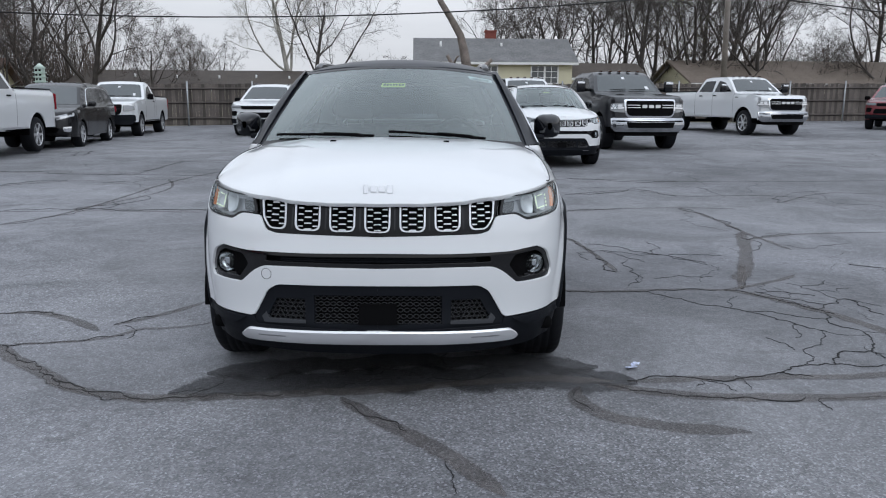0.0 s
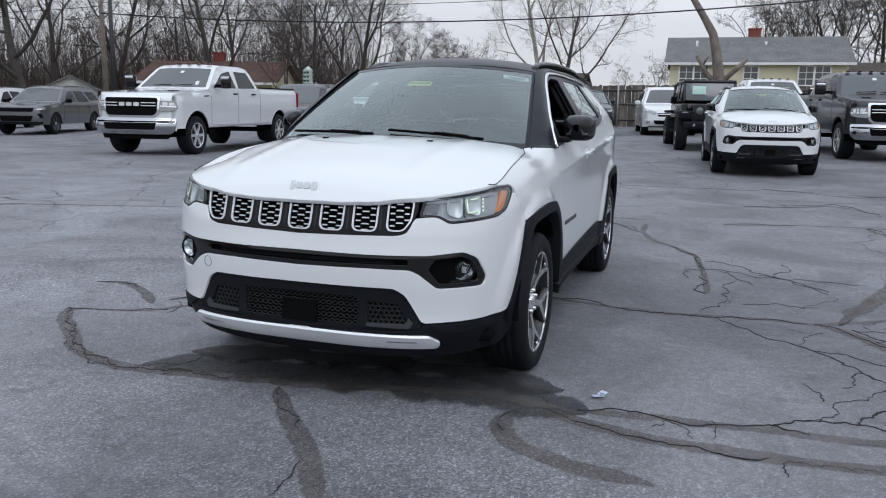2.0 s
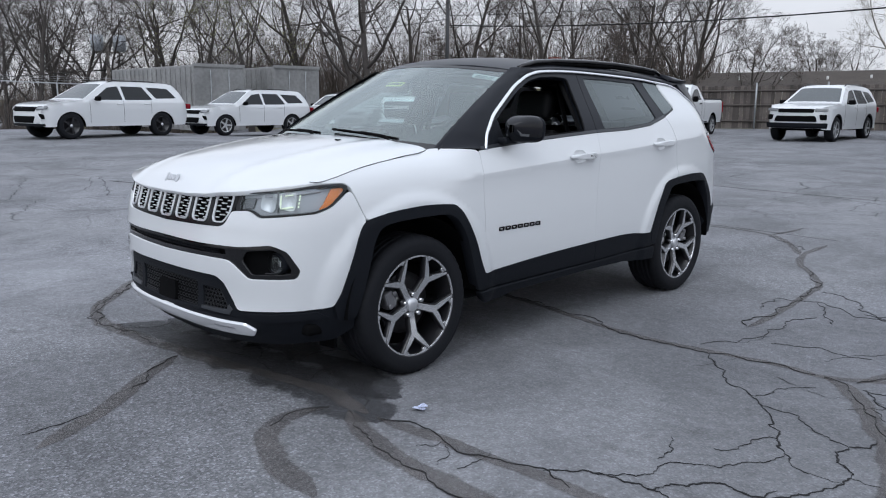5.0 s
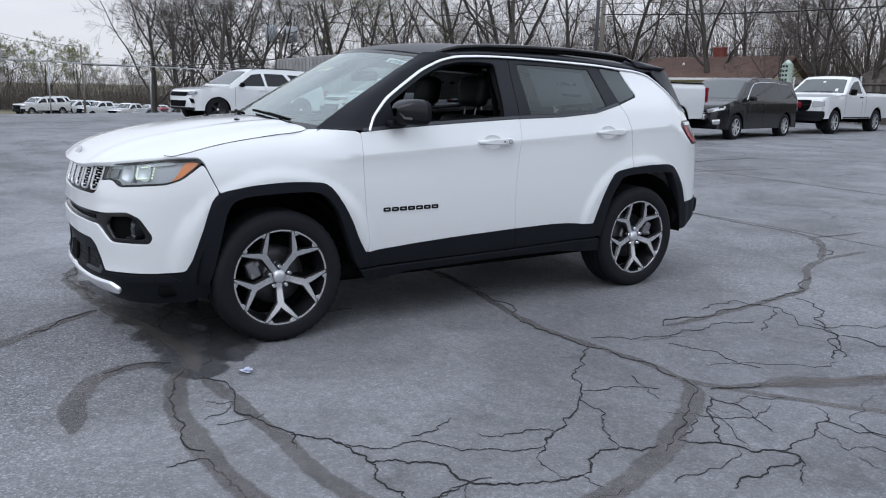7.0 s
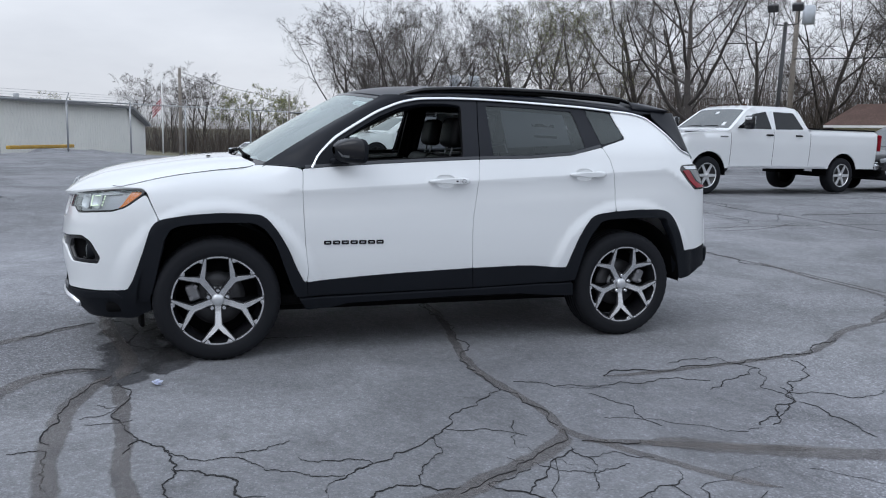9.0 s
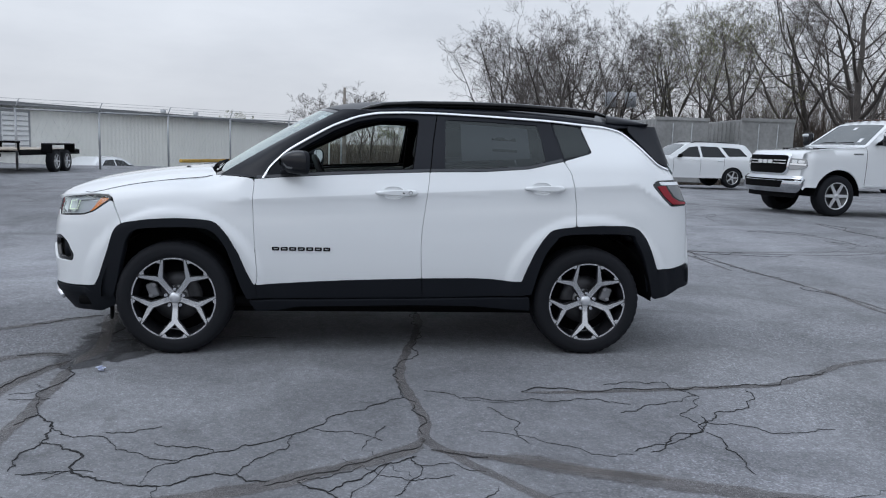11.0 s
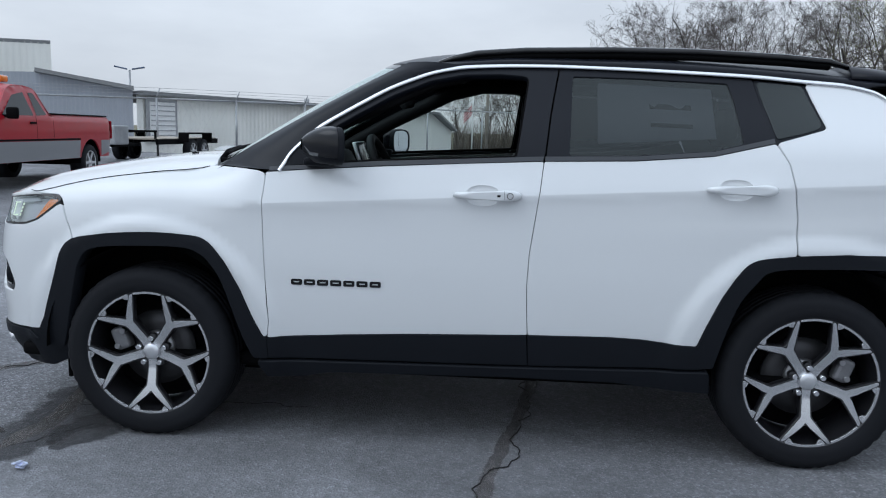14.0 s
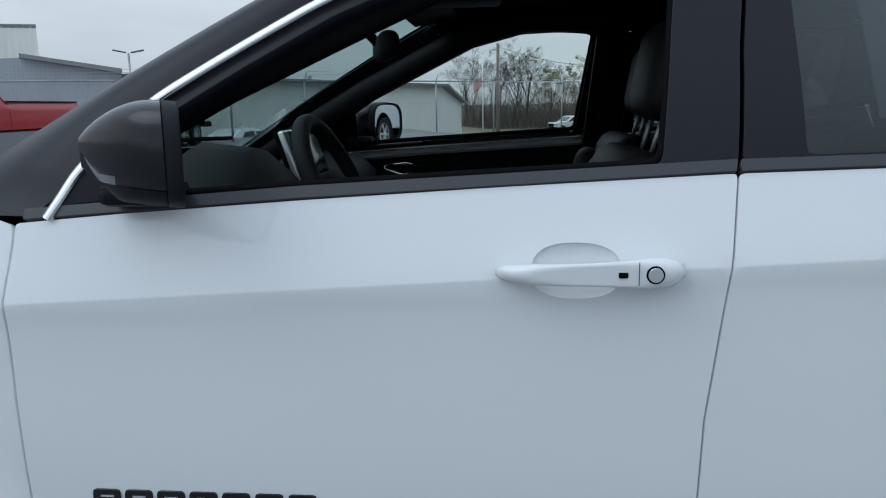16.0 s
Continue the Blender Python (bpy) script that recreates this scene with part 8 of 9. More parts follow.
park(estate("white mid-size suv with black lower bumper by the fence", M_WHITE, "grand"), -6.04, 23.59, 0)
park(estate("white three-row suv with bright wheels at the lot's edge", M_WHITE, "long"), -23.35, 12.24, 4)
park(estate("white three-row suv with black wheels at the lot's edge", M_WHITE, "long", wheel_mat=M_WHEELBLACK), -21.01, 5.86, 9.9)
park(estate("dark grey three-row suv with black wheels, parked", M_GREYCAR, "long", wheel_mat=M_WHEELBLACK), -21.25, 17.75, 19)
park(estate("white three-row suv half hidden beside a grey one", M_WHITE, "long"), -26.0, 19.3, 20)
park(estate("maroon suv with dark glass before the wooden fence", M_MAROON, "grand"), 18.0, 27.0, -35)
park(estate("white saloon parked along the metal shed", M_WHITE, "small", category="car"), -31.4, -9.4, 247)
red_truck = park(pickup("old red pickup with silver lower sides and amber roof bar", M_REDCAR, 4.2, False, False, two_tone=M_SILVERCAR, long_cab=True), -8.12, -8.0, 95)
bm = bmesh.new()
add_box(bm, (0, 1.75, 1.98), (1.1, .26, .13), None, .04)
part("light_bar", bm, M_AMBER, red_truck, "amber roof light bar")


def repaint(car, swaps):
    """Own materials for one copy of a car; the meshes stay shared."""
    for ob in car.children_recursive:
        if ob.type == "MESH":
            for slot in ob.material_slots:
                if slot.material and slot.material.name in swaps:
                    m = swaps[slot.material.name]
                    slot.link = "OBJECT"
                    slot.material = m


def close_window(car):
    """A shut driver's window for the copies."""
    pts = [Y(a, b) for a, b in [(.585, 1.134), (.565, 1.165), (.70, 1.262), (.97, 1.424), (1.12, 1.487), (1.25, 1.513), (1.40, 1.519), (1.50, 1.512), (1.518, 1.498), (1.475, 1.186), (.936, 1.157)]]
    panel("front_door_glass", rounded(pts, .02, 3), wrap, M_TINT, car, step=.08, thick=.004, lift=-.016)


white_suv = copy_thing(suv, Matrix.Translation((2.53, 12.03, float(ground_z(2.53, 12.03)))) @ Matrix.Rotation(radians(4.7), 4, "Z"))
tagged(white_suv, "white compact suv with white roof parked among pickups", "suv", "parked cars")
repaint(white_suv, {"black_roof_paint": M_WHITE, "bright_silver_bar": M_PLASTIC, "lit_led": M_REFLECT})
close_window(white_suv)
dark_suv = copy_thing(suv, Matrix.Translation((-2.77, 25.0, float(ground_z(-2.77, 25.0)))) @ Matrix.Rotation(radians(13), 4, "Z"))
tagged(dark_suv, "dark grey compact suv standing before the wooden fence", "suv", "parked cars")
repaint(dark_suv, {"white_car_paint": M_CHARCOAL, "lit_led": M_REFLECT})
close_window(dark_suv)


# ---- fence, houses, sheds, poles ----
M_FENCE = material("weathered_fence_boards", (.105, .09, .08), .85, mottle=.3, mottle_scale=1.5, island=.35, grain=(25, .2))
M_GALV = material("galvanised_steel", (.36, .37, .38), .5, metal=.6, mottle=.2)
M_SIDING = material("pale_yellow_siding", (.62, .58, .42), .75, mottle=.08, mottle_scale=.8)
M_SHINGLE = material("grey_roof_shingles", (.15, .15, .15), .9, mottle=.2, mottle_scale=1.2, grain=(9, .3))
M_BROWNROOF = material("brown_roof_shingles", (.10, .058, .045), .9, mottle=.2, mottle_scale=1.2, grain=(9, .3))
M_TANROOF = material("tan_roof_shingles", (.16, .13, .105), .9, mottle=.15, mottle_scale=1.2, grain=(9, .25))
M_DARKROOF = material("dark_brown_roof_shingles", (.075, .062, .052), .9, mottle=.2, mottle_scale=1.2, grain=(9, .3))
M_BRICK = material("red_chimney_brick", (.21, .06, .045), .85, mottle=.25, mottle_scale=8, grain=(40, .2))
M_TRIM = material("white_trim", (.75, .75, .74), .6)
M_PANE = material("house_window_glass", (.06, .065, .07), .1, spec=.8)
M_METALWALL = material("pale_grey_metal_siding", (.80, .80, .75), .55, mottle=.06, mottle_scale=.6)
M_GREYWALL = material("blue_grey_metal_siding", (.28, .30, .335), .55, mottle=.06, mottle_scale=.6)
M_METALROOF = material("grey_metal_roof", (.20, .205, .21), .5, metal=.3, mottle=.1)
M_POLEWOOD = material("weathered_pole_wood", (.21, .185, .16), .85, mottle=.25, mottle_scale=2, grain=(30, .25))
M_DARKPOLE = material("dark_steel_pole", (.03, .03, .032), .5)
M_CONTAINER = material("stained_grey_container", (.25, .25, .245), .65, mottle=.3, mottle_scale=.8, grain=(7, .15))
M_WIRE = material("black_cable", (.015, .015, .016), .7)


def gz(x, y):
    return float(ground_z(x, y))


def fence():
    f = tagged(new("fence"), "tall weathered wooden board fence with steel posts", "fence")
    bm = bmesh.new()
    rnd = random.Random(5)
    x = -17.2
    while x < 44:
        y = 33.6 + .123 * x
        h = 1.86 + rnd.uniform(-.03, .03)
        z = gz(x, y)
        add_box(bm, (x, y + rnd.uniform(-.006, .006), z + h / 2 + .03), (.142, .02, h), Matrix.Rotation(radians(7), 4, "Z") @ Matrix.Rotation(radians(rnd.uniform(-.8, .8)), 4, "Y"))
        x += .147
    part("boarding", bm, M_FENCE, f)["kind"] = "stuff"
    for hz in (.35, 1.05, 1.68):
        bm = bmesh.new()
        pts = [(a, 33.6 + .123 * a - .04, gz(a, 33.6 + .123 * a) + hz) for a in np.arange(-17.2, 44.2, 2.4)]
        tube(bm, pts, .045, 4)
        part("rail", bm, M_FENCE, f)
    for a in np.arange(-17.2, 44, 2.9):
        bm = bmesh.new()
        y = 33.6 + .123 * a - .10
        z = gz(a, y)
        add_cyl(bm, (a, y, z), (a + rnd.uniform(-.03, .03), y, z + 2.02), .04, .04, 8)
        part("post", bm, M_GALV, f)


fence()


def window_unit(parent, c, w, h, out, cols=2, rows=2, doubled=False):
    """A sash window in a wall; out: the way it looks (in plan)."""
    n = Vector((out[0], out[1], 0)).normalized()
    t = Vector((-n.y, n.x, 0))
    ang = math.atan2(t.y, t.x)
    R = Matrix.Rotation(ang, 4, "Z")
    win = new("window")
    win.parent = parent
    c = Vector(c)
    bm = bmesh.new()
    for s in (-1, 1):
        add_box(bm, c + t * s * w / 2 + n * .03, (.09, .08, h + .18), R)
        add_box(bm, c + Vector((0, 0, s * h / 2)) + n * .03, (w, .08, .09), R)
    if doubled:
        add_box(bm, c + n * .03, (.12, .08, h), R)
    for k in range(1, rows):
        add_box(bm, c + Vector((0, 0, -h / 2 + h * k / rows)) + n * .02, (w, .05, .035), R)
    for k in range(1, cols):
        add_box(bm, c + t * (-w / 2 + w * k / cols) + n * .02, (.035, .05, h), R)
    part("frame", bm, M_TRIM, win)
    bm = bmesh.new()
    add_box(bm, c + n * .005, (w, .02, h), R)
    part("pane", bm, M_PANE, win)


def gable_house(name, label, c, turn, size, eave, ridge, wall, roof, over=.4, windows=(), chimney=None, vents=()):
    """A house with a ridge along its own x. c: middle of its base."""
    hs = tagged(new(name), label, "house")
    L, W = size
    M = Matrix.Translation(c) @ Matrix.Rotation(radians(turn), 4, "Z")
    bm = bmesh.new()
    v = [M @ Vector(p) for p in ((-L / 2, -W / 2, 0), (L / 2, -W / 2, 0), (L / 2, W / 2, 0), (-L / 2, W / 2, 0), (-L / 2, -W / 2, eave), (L / 2, -W / 2, eave), (L / 2, W / 2, eave), (-L / 2, W / 2, eave), (-L / 2, 0, ridge), (L / 2, 0, ridge))]
    v = [bm.verts.new(p) for p in v]
    for f in ((0, 1, 5, 4), (2, 3, 7, 6), (1, 2, 6, 9, 5), (3, 0, 4, 8, 7)):
        bm.faces.new([v[i] for i in f])
    part("wall", bm, wall, hs)
    bm = bmesh.new()
    k = (ridge - eave) / (W / 2)
    for s in (-1, 1):
        pts = [(-L / 2 - over, s * (W / 2 + over), eave - over * k), (L / 2 + over, s * (W / 2 + over), eave - over * k), (L / 2 + over, 0, ridge + .02), (-L / 2 - over, 0, ridge + .02)]
        lo = [bm.verts.new(M @ Vector(p)) for p in pts]
        hi = [bm.verts.new(M @ (Vector(p) + Vector((0, 0, .14)))) for p in pts]
        bm.faces.new(hi), bm.faces.new(lo[::-1])
        for i in range(4):
            bm.faces.new((lo[i], lo[(i + 1) % 4], hi[(i + 1) % 4], hi[i]))
    bmesh.ops.recalc_face_normals(bm, faces=bm.faces[:])
    rf = part("roof", bm, roof, hs)
    for s in (-1, 1):
        bm = bmesh.new()
        add_box(bm, M @ Vector((0, s * (W / 2 + over), eave - over * k + .03)), (L + 2 * over, .05, .16), Matrix.Rotation(radians(turn), 4, "Z"))
        part("gutter", bm, M_TRIM, hs)
    for x, z, w, h, cols, side in windows:
        p = M @ Vector((x, -W / 2 if side == "front" else 0, z)) if side == "front" else M @ Vector((L / 2 if side == "right" else -L / 2, x, z))
        o = (M.to_3x3() @ Vector((0, -1, 0))) if side == "front" else (M.to_3x3() @ Vector((1 if side == "right" else -1, 0, 0)))
        window_unit(hs, p, w, h, (o.x, o.y), cols, 3, cols > 3)
    if chimney:
        x, y, h = chimney
        bm = bmesh.new()
        add_box(bm, M @ Vector((x, y, ridge - .3 + h / 2)), (.75, .6, h + .4), Matrix.Rotation(radians(turn), 4, "Z"), .02)
        add_box(bm, M @ Vector((x, y, ridge - .1 + h)), (.85, .7, .12), Matrix.Rotation(radians(turn), 4, "Z"), .02)
        ch = part("chimney", bm, M_BRICK, hs)
    for x, y, h in vents:
        bm = bmesh.new()
        p = M @ Vector((x, y, ridge - k * abs(y)))
        add_cyl(bm, p, p + Vector((0, 0, h)), .07)
        part("vent_pipe", bm, M_TRIM, hs)
    return hs


gable_house("house", "pale yellow house with grey shingle roof and brick chimney", (3.5, 51.6, .5), 2, (10.0, 7.6), 3.6, 5.2, M_SIDING, M_SHINGLE, .35,
            [(-3.6, 2.8, 1.7, 1.15, 4, "front"), (-.3, 2.8, .85, 1.1, 2, "front"), (3.2, 2.8, 1.75, 1.15, 4, "front")], (0, .3, .75), [(-3.5, -1.6, .5), (.6, -1.4, .35)])
gable_house("house", "tan gabled house with brown roof and brick chimney", (-31.9, 44.8, .3), 16, (9.0, 7.0), 2.3, 3.6, M_SIDING, M_BROWNROOF, .45,
            [(.2, 1.5, .6, .8, 2, "right"), (1.1, 1.5, .6, .8, 2, "right"), (2.0, 1.4, 1.2, .8, 2, "front"), (-2.2, 1.4, 1.2, .8, 2, "front")], (-.3, .4, .85), [(-2.0, -1.6, .3)])
gable_house("house", "low house with long tan shingle roof behind the fence", (27.0, 56.5, .6), 4, (19, 9), 2.4, 3.95, M_SIDING, M_TANROOF, .6, (), None, ())
gable_house("house", "low dark-roofed house behind the fence", (-17.0, 55.5, .3), 3, (17.5, 8.5), 2.1, 3.3, M_SIDING, M_DARKROOF, .6, (), None, [(-5, -2, .4), (-2, -2.2, .35), (1, -2.2, .35), (3.6, -2, .35), (6, -2.2, .35)])
gable_house("house", "small grey house with white gable among trees", (-40.0, 39.1, .0), -48, (4.0, 3.2), 1.9, 2.7, M_TRIM, M_SHINGLE, .35, (), None, ())
gable_house("house", "brown-roofed house far behind the trees", (11.5, 54.0, .6), 2, (5, 6), 2.6, 3.6, M_SIDING, M_DARKROOF, .3)


def ribbed_wall(parent, name, a, b, z0, z1a, z1b, mat, pitch=.28):
    """Corrugated metal sheet from a to b, its top running from z1a to z1b."""
    a, b = Vector((*a, 0)), Vector((*b, 0))
    d = b - a
    n = Vector((-d.y, d.x, 0)).normalized()
    cnt = max(2, int(d.length / pitch))
    bm = bmesh.new()
    prev = None
    for i in range(cnt * 4 + 1):
        t = i / (cnt * 4)
        o = (0, 0, .016, .016)[i % 4]
        p = a + d * t + n * o
        top = z1a + (z1b - z1a) * t
        cur = (bm.verts.new((p.x, p.y, z0)), bm.verts.new((p.x, p.y, top)))
        if prev:
            bm.faces.new((prev[0], cur[0], cur[1], prev[1]))
        prev = cur
    return part(name, bm, mat, parent)


def roof_slab(parent, pts, mat, th=.16):
    bm = bmesh.new()
    lo = [bm.verts.new(p) for p in pts]
    hi = [bm.verts.new(Vector(p) + Vector((0, 0, th))) for p in pts]
    bm.faces.new(lo[::-1]), bm.faces.new(hi)
    for i in range(len(pts)):
        bm.faces.new((lo[i], lo[(i + 1) % len(pts)], hi[(i + 1) % len(pts)], hi[i]))
    bmesh.ops.recalc_face_normals(bm, faces=bm.faces[:])
    return part("roof", bm, mat, parent)


def metal_sheds():
    s = tagged(new("metal_shed"), "long pale grey metal shed with low roof", "shed")
    L, R, R2 = (-27.0, -13.3), (-50.5, -3.45), (-55.5, -2.46)
    off = Vector((-4.5, -9.5, 0))
    ribbed_wall(s, "wall", L, R, -1.6, 2.46, 2.46, M_METALWALL)
    ribbed_wall(s, "wall", R, R2, -2.2, 2.46, 1.35, M_METALWALL)
    back = [(p[0] + off.x, p[1] + off.y) for p in (R2, L)]
    ribbed_wall(s, "wall", R2, back[0], -2.2, 1.35, 2.4, M_METALWALL)
    roof_slab(s, [(L[0] + .2, L[1] + .4, 2.44), (R[0] + .1, R[1] + .5, 2.44), (R[0] + off.x, R[1] + off.y, 2.46), (L[0] + off.x, L[1] + off.y, 2.46)], M_METALROOF)
    roof_slab(s, [(R[0], R[1] + .5, 2.44), (R2[0] - .2, R2[1] + .4, 1.32), (R2[0] + off.x, R2[1] + off.y, 1.8), (R[0] + off.x, R[1] + off.y, 2.46)], M_METALROOF)
    d = (Vector((*R, 0)) - Vector((*L, 0))).normalized()
    n = Vector((-d.y, d.x, 0)) if (-d.y) * 30 + d.x * 10 > 0 else Vector((d.y, -d.x, 0))
    c = Vector((*L, 0)) + d * 1.2
    for nm, sz, m, lift in (("louvre_frame", (1.65, .10, 1.75), M_GALV, .10), ("louvre", (1.35, .12, 1.5), M_TRIM, .13)):
        bm = bmesh.new()
        add_box(bm, c + n * lift + Vector((0, 0, 1.45)), sz, Matrix.Rotation(math.atan2(d.y, d.x), 4, "Z"), .02)
        part(nm, bm, m, s)
    for k in range(7):
        bm = bmesh.new()
        add_box(bm, c + n * .20 + Vector((0, 0, .85 + .2 * k)), (1.3, .04, .03), Matrix.Rotation(math.atan2(d.y, d.x), 4, "Z"))
        part("louvre_slat", bm, M_GALV, s)
    for t in (15.3, 18.6):
        bm = bmesh.new()
        p = Vector((*L, 0)) + d * t + off * .3
        add_cyl(bm, (p.x, p.y, 2.6), (p.x, p.y, 3.0), .15, .15, 10)
        part("roof_vent", bm, M_GALV, s)
    g = tagged(new("workshop"), "blue-grey metal workshop with taller white front", "building")
    A, B, C = (-26.9, -13.4), (-29.3, -18.7), (-31.5, -23.5)
    ribbed_wall(g, "wall", B, A, -.6, 3.42, 2.62, M_GREYWALL)
    ribbed_wall(g, "wall", C, B, -.6, 3.55, 3.42, M_GREYWALL)
    roof_slab(g, [(A[0] + .5, A[1] + .3, 2.60), (B[0] + .5, B[1] + .1, 3.41), (B[0] - 7, B[1] - 4.6, 3.41), (A[0] - 7, A[1] - 4.6, 2.60)], M_METALROOF)
    ribbed_wall(g, "raised_front", (-28.0, -31.0), (-32.3, -19.9), 2.9, 4.95, 4.95, M_METALWALL)
    ribbed_wall(g, "raised_front", (-32.3, -19.9), (-40.0, -25.6), 2.6, 4.95, 4.95, M_METALWALL)
    roof_slab(g, [(-28.0, -31.0, 4.9), (-32.3, -19.9, 4.9), (-40, -25.6, 4.9), (-37, -33, 4.9)], M_METALROOF)
    bm = bmesh.new()
    add_box(bm, (-35.2, -6.2, gz(-35.2, -6.2) + .08), (5.0, .2, .16), Matrix.Rotation(radians(-24), 4, "Z"), .03)
    tagged(link_mesh("kerb_barrier", bm, material("faded_yellow_paint", (.42, .26, .04), .7, mottle=.3, mottle_scale=3), None), "faded yellow concrete wheel barrier by the shed", "barrier")


metal_sheds()


def wire_fence():
    f = tagged(new("chain_fence"), "chain-link fence with barbed wire on slanted arms", "fence")
    line = [(-17.5, -17.5), (-21.5, -10.0), (-23.2, -7.9), (-26.9, -6.4), (-31.0, -4.6), (-36.0, -2.4), (-42.0, .2), (-46.5, 4.2), (-45.0, 9.5), (-41.0, 13.0), (-37.0, 15.0)]
    # the rail keeps its level while the ground drops away behind the lot
    tops = [2.0, 2.0, 2.0, 2.05, 2.12, 2.44, 3.02, 3.32, 3.10, 3.0, 2.65]
    spans = list(zip(line, line[1:], tops, tops[1:]))
    for (x, y), top in zip(line, tops):
        bm = bmesh.new()
        z = gz(x, y)
        add_cyl(bm, (x, y, z), (x, y, z + top), .04, .04, 8)
        add_cyl(bm, (x, y, z + top), (x - .06, y + .10, z + top + .32), .022, .018, 6)
        part("post", bm, M_GALV, f)
    for h, r in ((-.02, .036), (.12, .006), (.22, .006), (.32, .006)):
        for (a, b), (c, d), t0, t1 in spans:
            bm = bmesh.new()
            tube(bm, [(a, b, gz(a, b) + t0 + h), (c, d, gz(c, d) + t1 + h)], r, 6)
            part("top_rail" if r > .01 else "barbed_wire", bm, M_GALV, f)
    bm = bmesh.new()
    for (a, b), (c, d), h0, h1 in spans:
        L = math.hypot(c - a, d - b)
        for i in range(int(L / .22)):
            for sgn in (1, -1):
                t0, t1 = i * .22 / L, i * .22 / L + sgn * 1.9 / L * .5
                if not 0 <= t1 <= 1:
                    continue
                p, q = (Vector((a + (c - a) * t, b + (d - b) * t, gz(a, b) * (1 - t) + gz(c, d) * t + (h0 * (1 - t) + h1 * t - .04 if up else .04))) for t, up in ((t0, False), (t1, True)))
                add_cyl(bm, p, q, .0011, .0011, 3, caps=False)
    part("wire_mesh", bm, M_GALV, f)["kind"] = "stuff"


wire_fence()


def cable(a, b, sag, r=.02, label="black overhead cable strung between poles"):
    bm = bmesh.new()
    a, b = Vector(a), Vector(b)
    tube(bm, [a.lerp(b, t) - Vector((0, 0, sag * 4 * t * (1 - t))) for t in np.linspace(0, 1, 17)], r, 5)
    return tagged(link_mesh("overhead_cable", bm, M_WIRE, None), label, "cable", "overhead cables")


def wood_pole(x, y, h, lean=(0, 0), arms=(), label="weathered wooden utility pole", r=.17):
    p = tagged(new("utility_pole"), label, "utility pole", "poles")
    z = gz(x, y)
    bm = bmesh.new()
    add_cyl(bm, (x, y, z - .05), (x + lean[0], y + lean[1], z + h), r, r * .7, 12)
    part("shaft", bm, M_POLEWOOD, p)
    for hz, w, turn in arms:
        bm = bmesh.new()
        t = hz / h
        add_box(bm, (x + lean[0] * t, y + lean[1] * t, z + hz), (w, .10, .12), Matrix.Rotation(radians(turn), 4, "Z"))
        part("cross_arm", bm, M_POLEWOOD, p)
    return p


M_PALEGREY = material("pale_grey_enamel", (.50, .53, .57), .5, mottle=.15)


def canister(p, x, y, z, r=.25, h=.75):
    bm = bmesh.new()
    lathe(bm, [(0, h / 2 + .05), (r * .8, h / 2 + .03), (r, h / 2), (r, -h / 2), (0, -h / 2)], 16, Matrix.Translation((x, y, z)) @ Matrix.Rotation(radians(-90), 4, "Y"))
    bmesh.ops.recalc_face_normals(bm, faces=bm.faces[:])
    part("transformer", bm, M_PALEGREY, p)


wood_pole(15.4, 39.0, 11.5, (-.1, 0), [(9.8, 2.2, 5)])
lp = wood_pole(-32.6, 34.1, 11.6, (0, 0), [(10.8, 1.8, 40)])
canister(lp, -32.05, 34.4, 8.65, .34, 1.0)
dk = tagged(new("light_pole"), "dark steel pole with two floodlights on brackets", "light pole", "poles")
bm = bmesh.new()
add_cyl(bm, (-26.35, 27.7, gz(-26.4, 27.7) - .05), (-26.3, 27.75, 7.1), .12, .095, 10)
part("shaft", bm, M_DARKPOLE, dk)
for g in (-1, 1):
    bm = bmesh.new()
    ax, ay = -26.3 + g * .42, 27.75 + g * .36
    tube(bm, [(-26.3, 27.75, 6.95), (ax, ay, 7.0), (ax, ay, 7.6)], .035, 6)
    part("bracket", bm, M_DARKPOLE, dk)
    bm = bmesh.new()
    add_box(bm, (ax, ay - .08, 7.78), (.50, .32, .36), Matrix.Rotation(radians(35), 4, "Z") @ Matrix.Rotation(radians(25), 4, "X"), .05)
    part("floodlight", bm, M_DARKPOLE, dk)
tp = wood_pole(-56.8, 22.3, 7.6, (0, 0), [(6.9, 1.6, 70)], "wooden pole carrying two pale transformers")
canister(tp, -56.6, 21.5, 5.5, .45, 1.15)
canister(tp, -56.4, 23.1, 5.5, .45, 1.15)
wood_pole(-66.0, 0.0, 8.3, (0, 0), [], "bare wooden pole standing before far trees")
wood_pole(-88.0, 12.1, 7.8, (0, 0), [], r=.12)
wood_pole(-78.0, 17.0, 6.8, (0, 0), [], r=.11)
cable((15.3, 38.9, 7.35), (-32.5, 34.0, 6.2), 1.15, .035)
cable((15.3, 38.9, 8.4), (-32.5, 34.0, 6.8), 1.0, .016)
cable((15.3, 38.9, 9.9), (-32.5, 34.0, 9.7), 1.3, .014)
cable((15.3, 38.9, 7.35), (60, 46, 6.8), 1.2, .035)
cable((15.3, 38.9, 8.3), (60, 46, 7.8), 1.2, .016)
cable((-32.5, 34.0, 6.6), (-56.8, 22.3, 6.9), .9, .02)
cable((-56.8, 22.3, 3.6), (-88, 12.1, 3.3), .35, .05)
cable((-66, 0, 6.0), (-88, 12.1, 5.2), .5, .02)
M_LAMPHEAD = material("blue_grey_lamp_enamel", (.10, .13, .20), .45)
lamp = tagged(new("street_lamp"), "tall twin-headed lot lamp on steel pole", "street lamp")
bm = bmesh.new()
add_cyl(bm, (-67.0, -32.9, -1), (-67.0, -32.9, 6.2), .12, .09, 8)
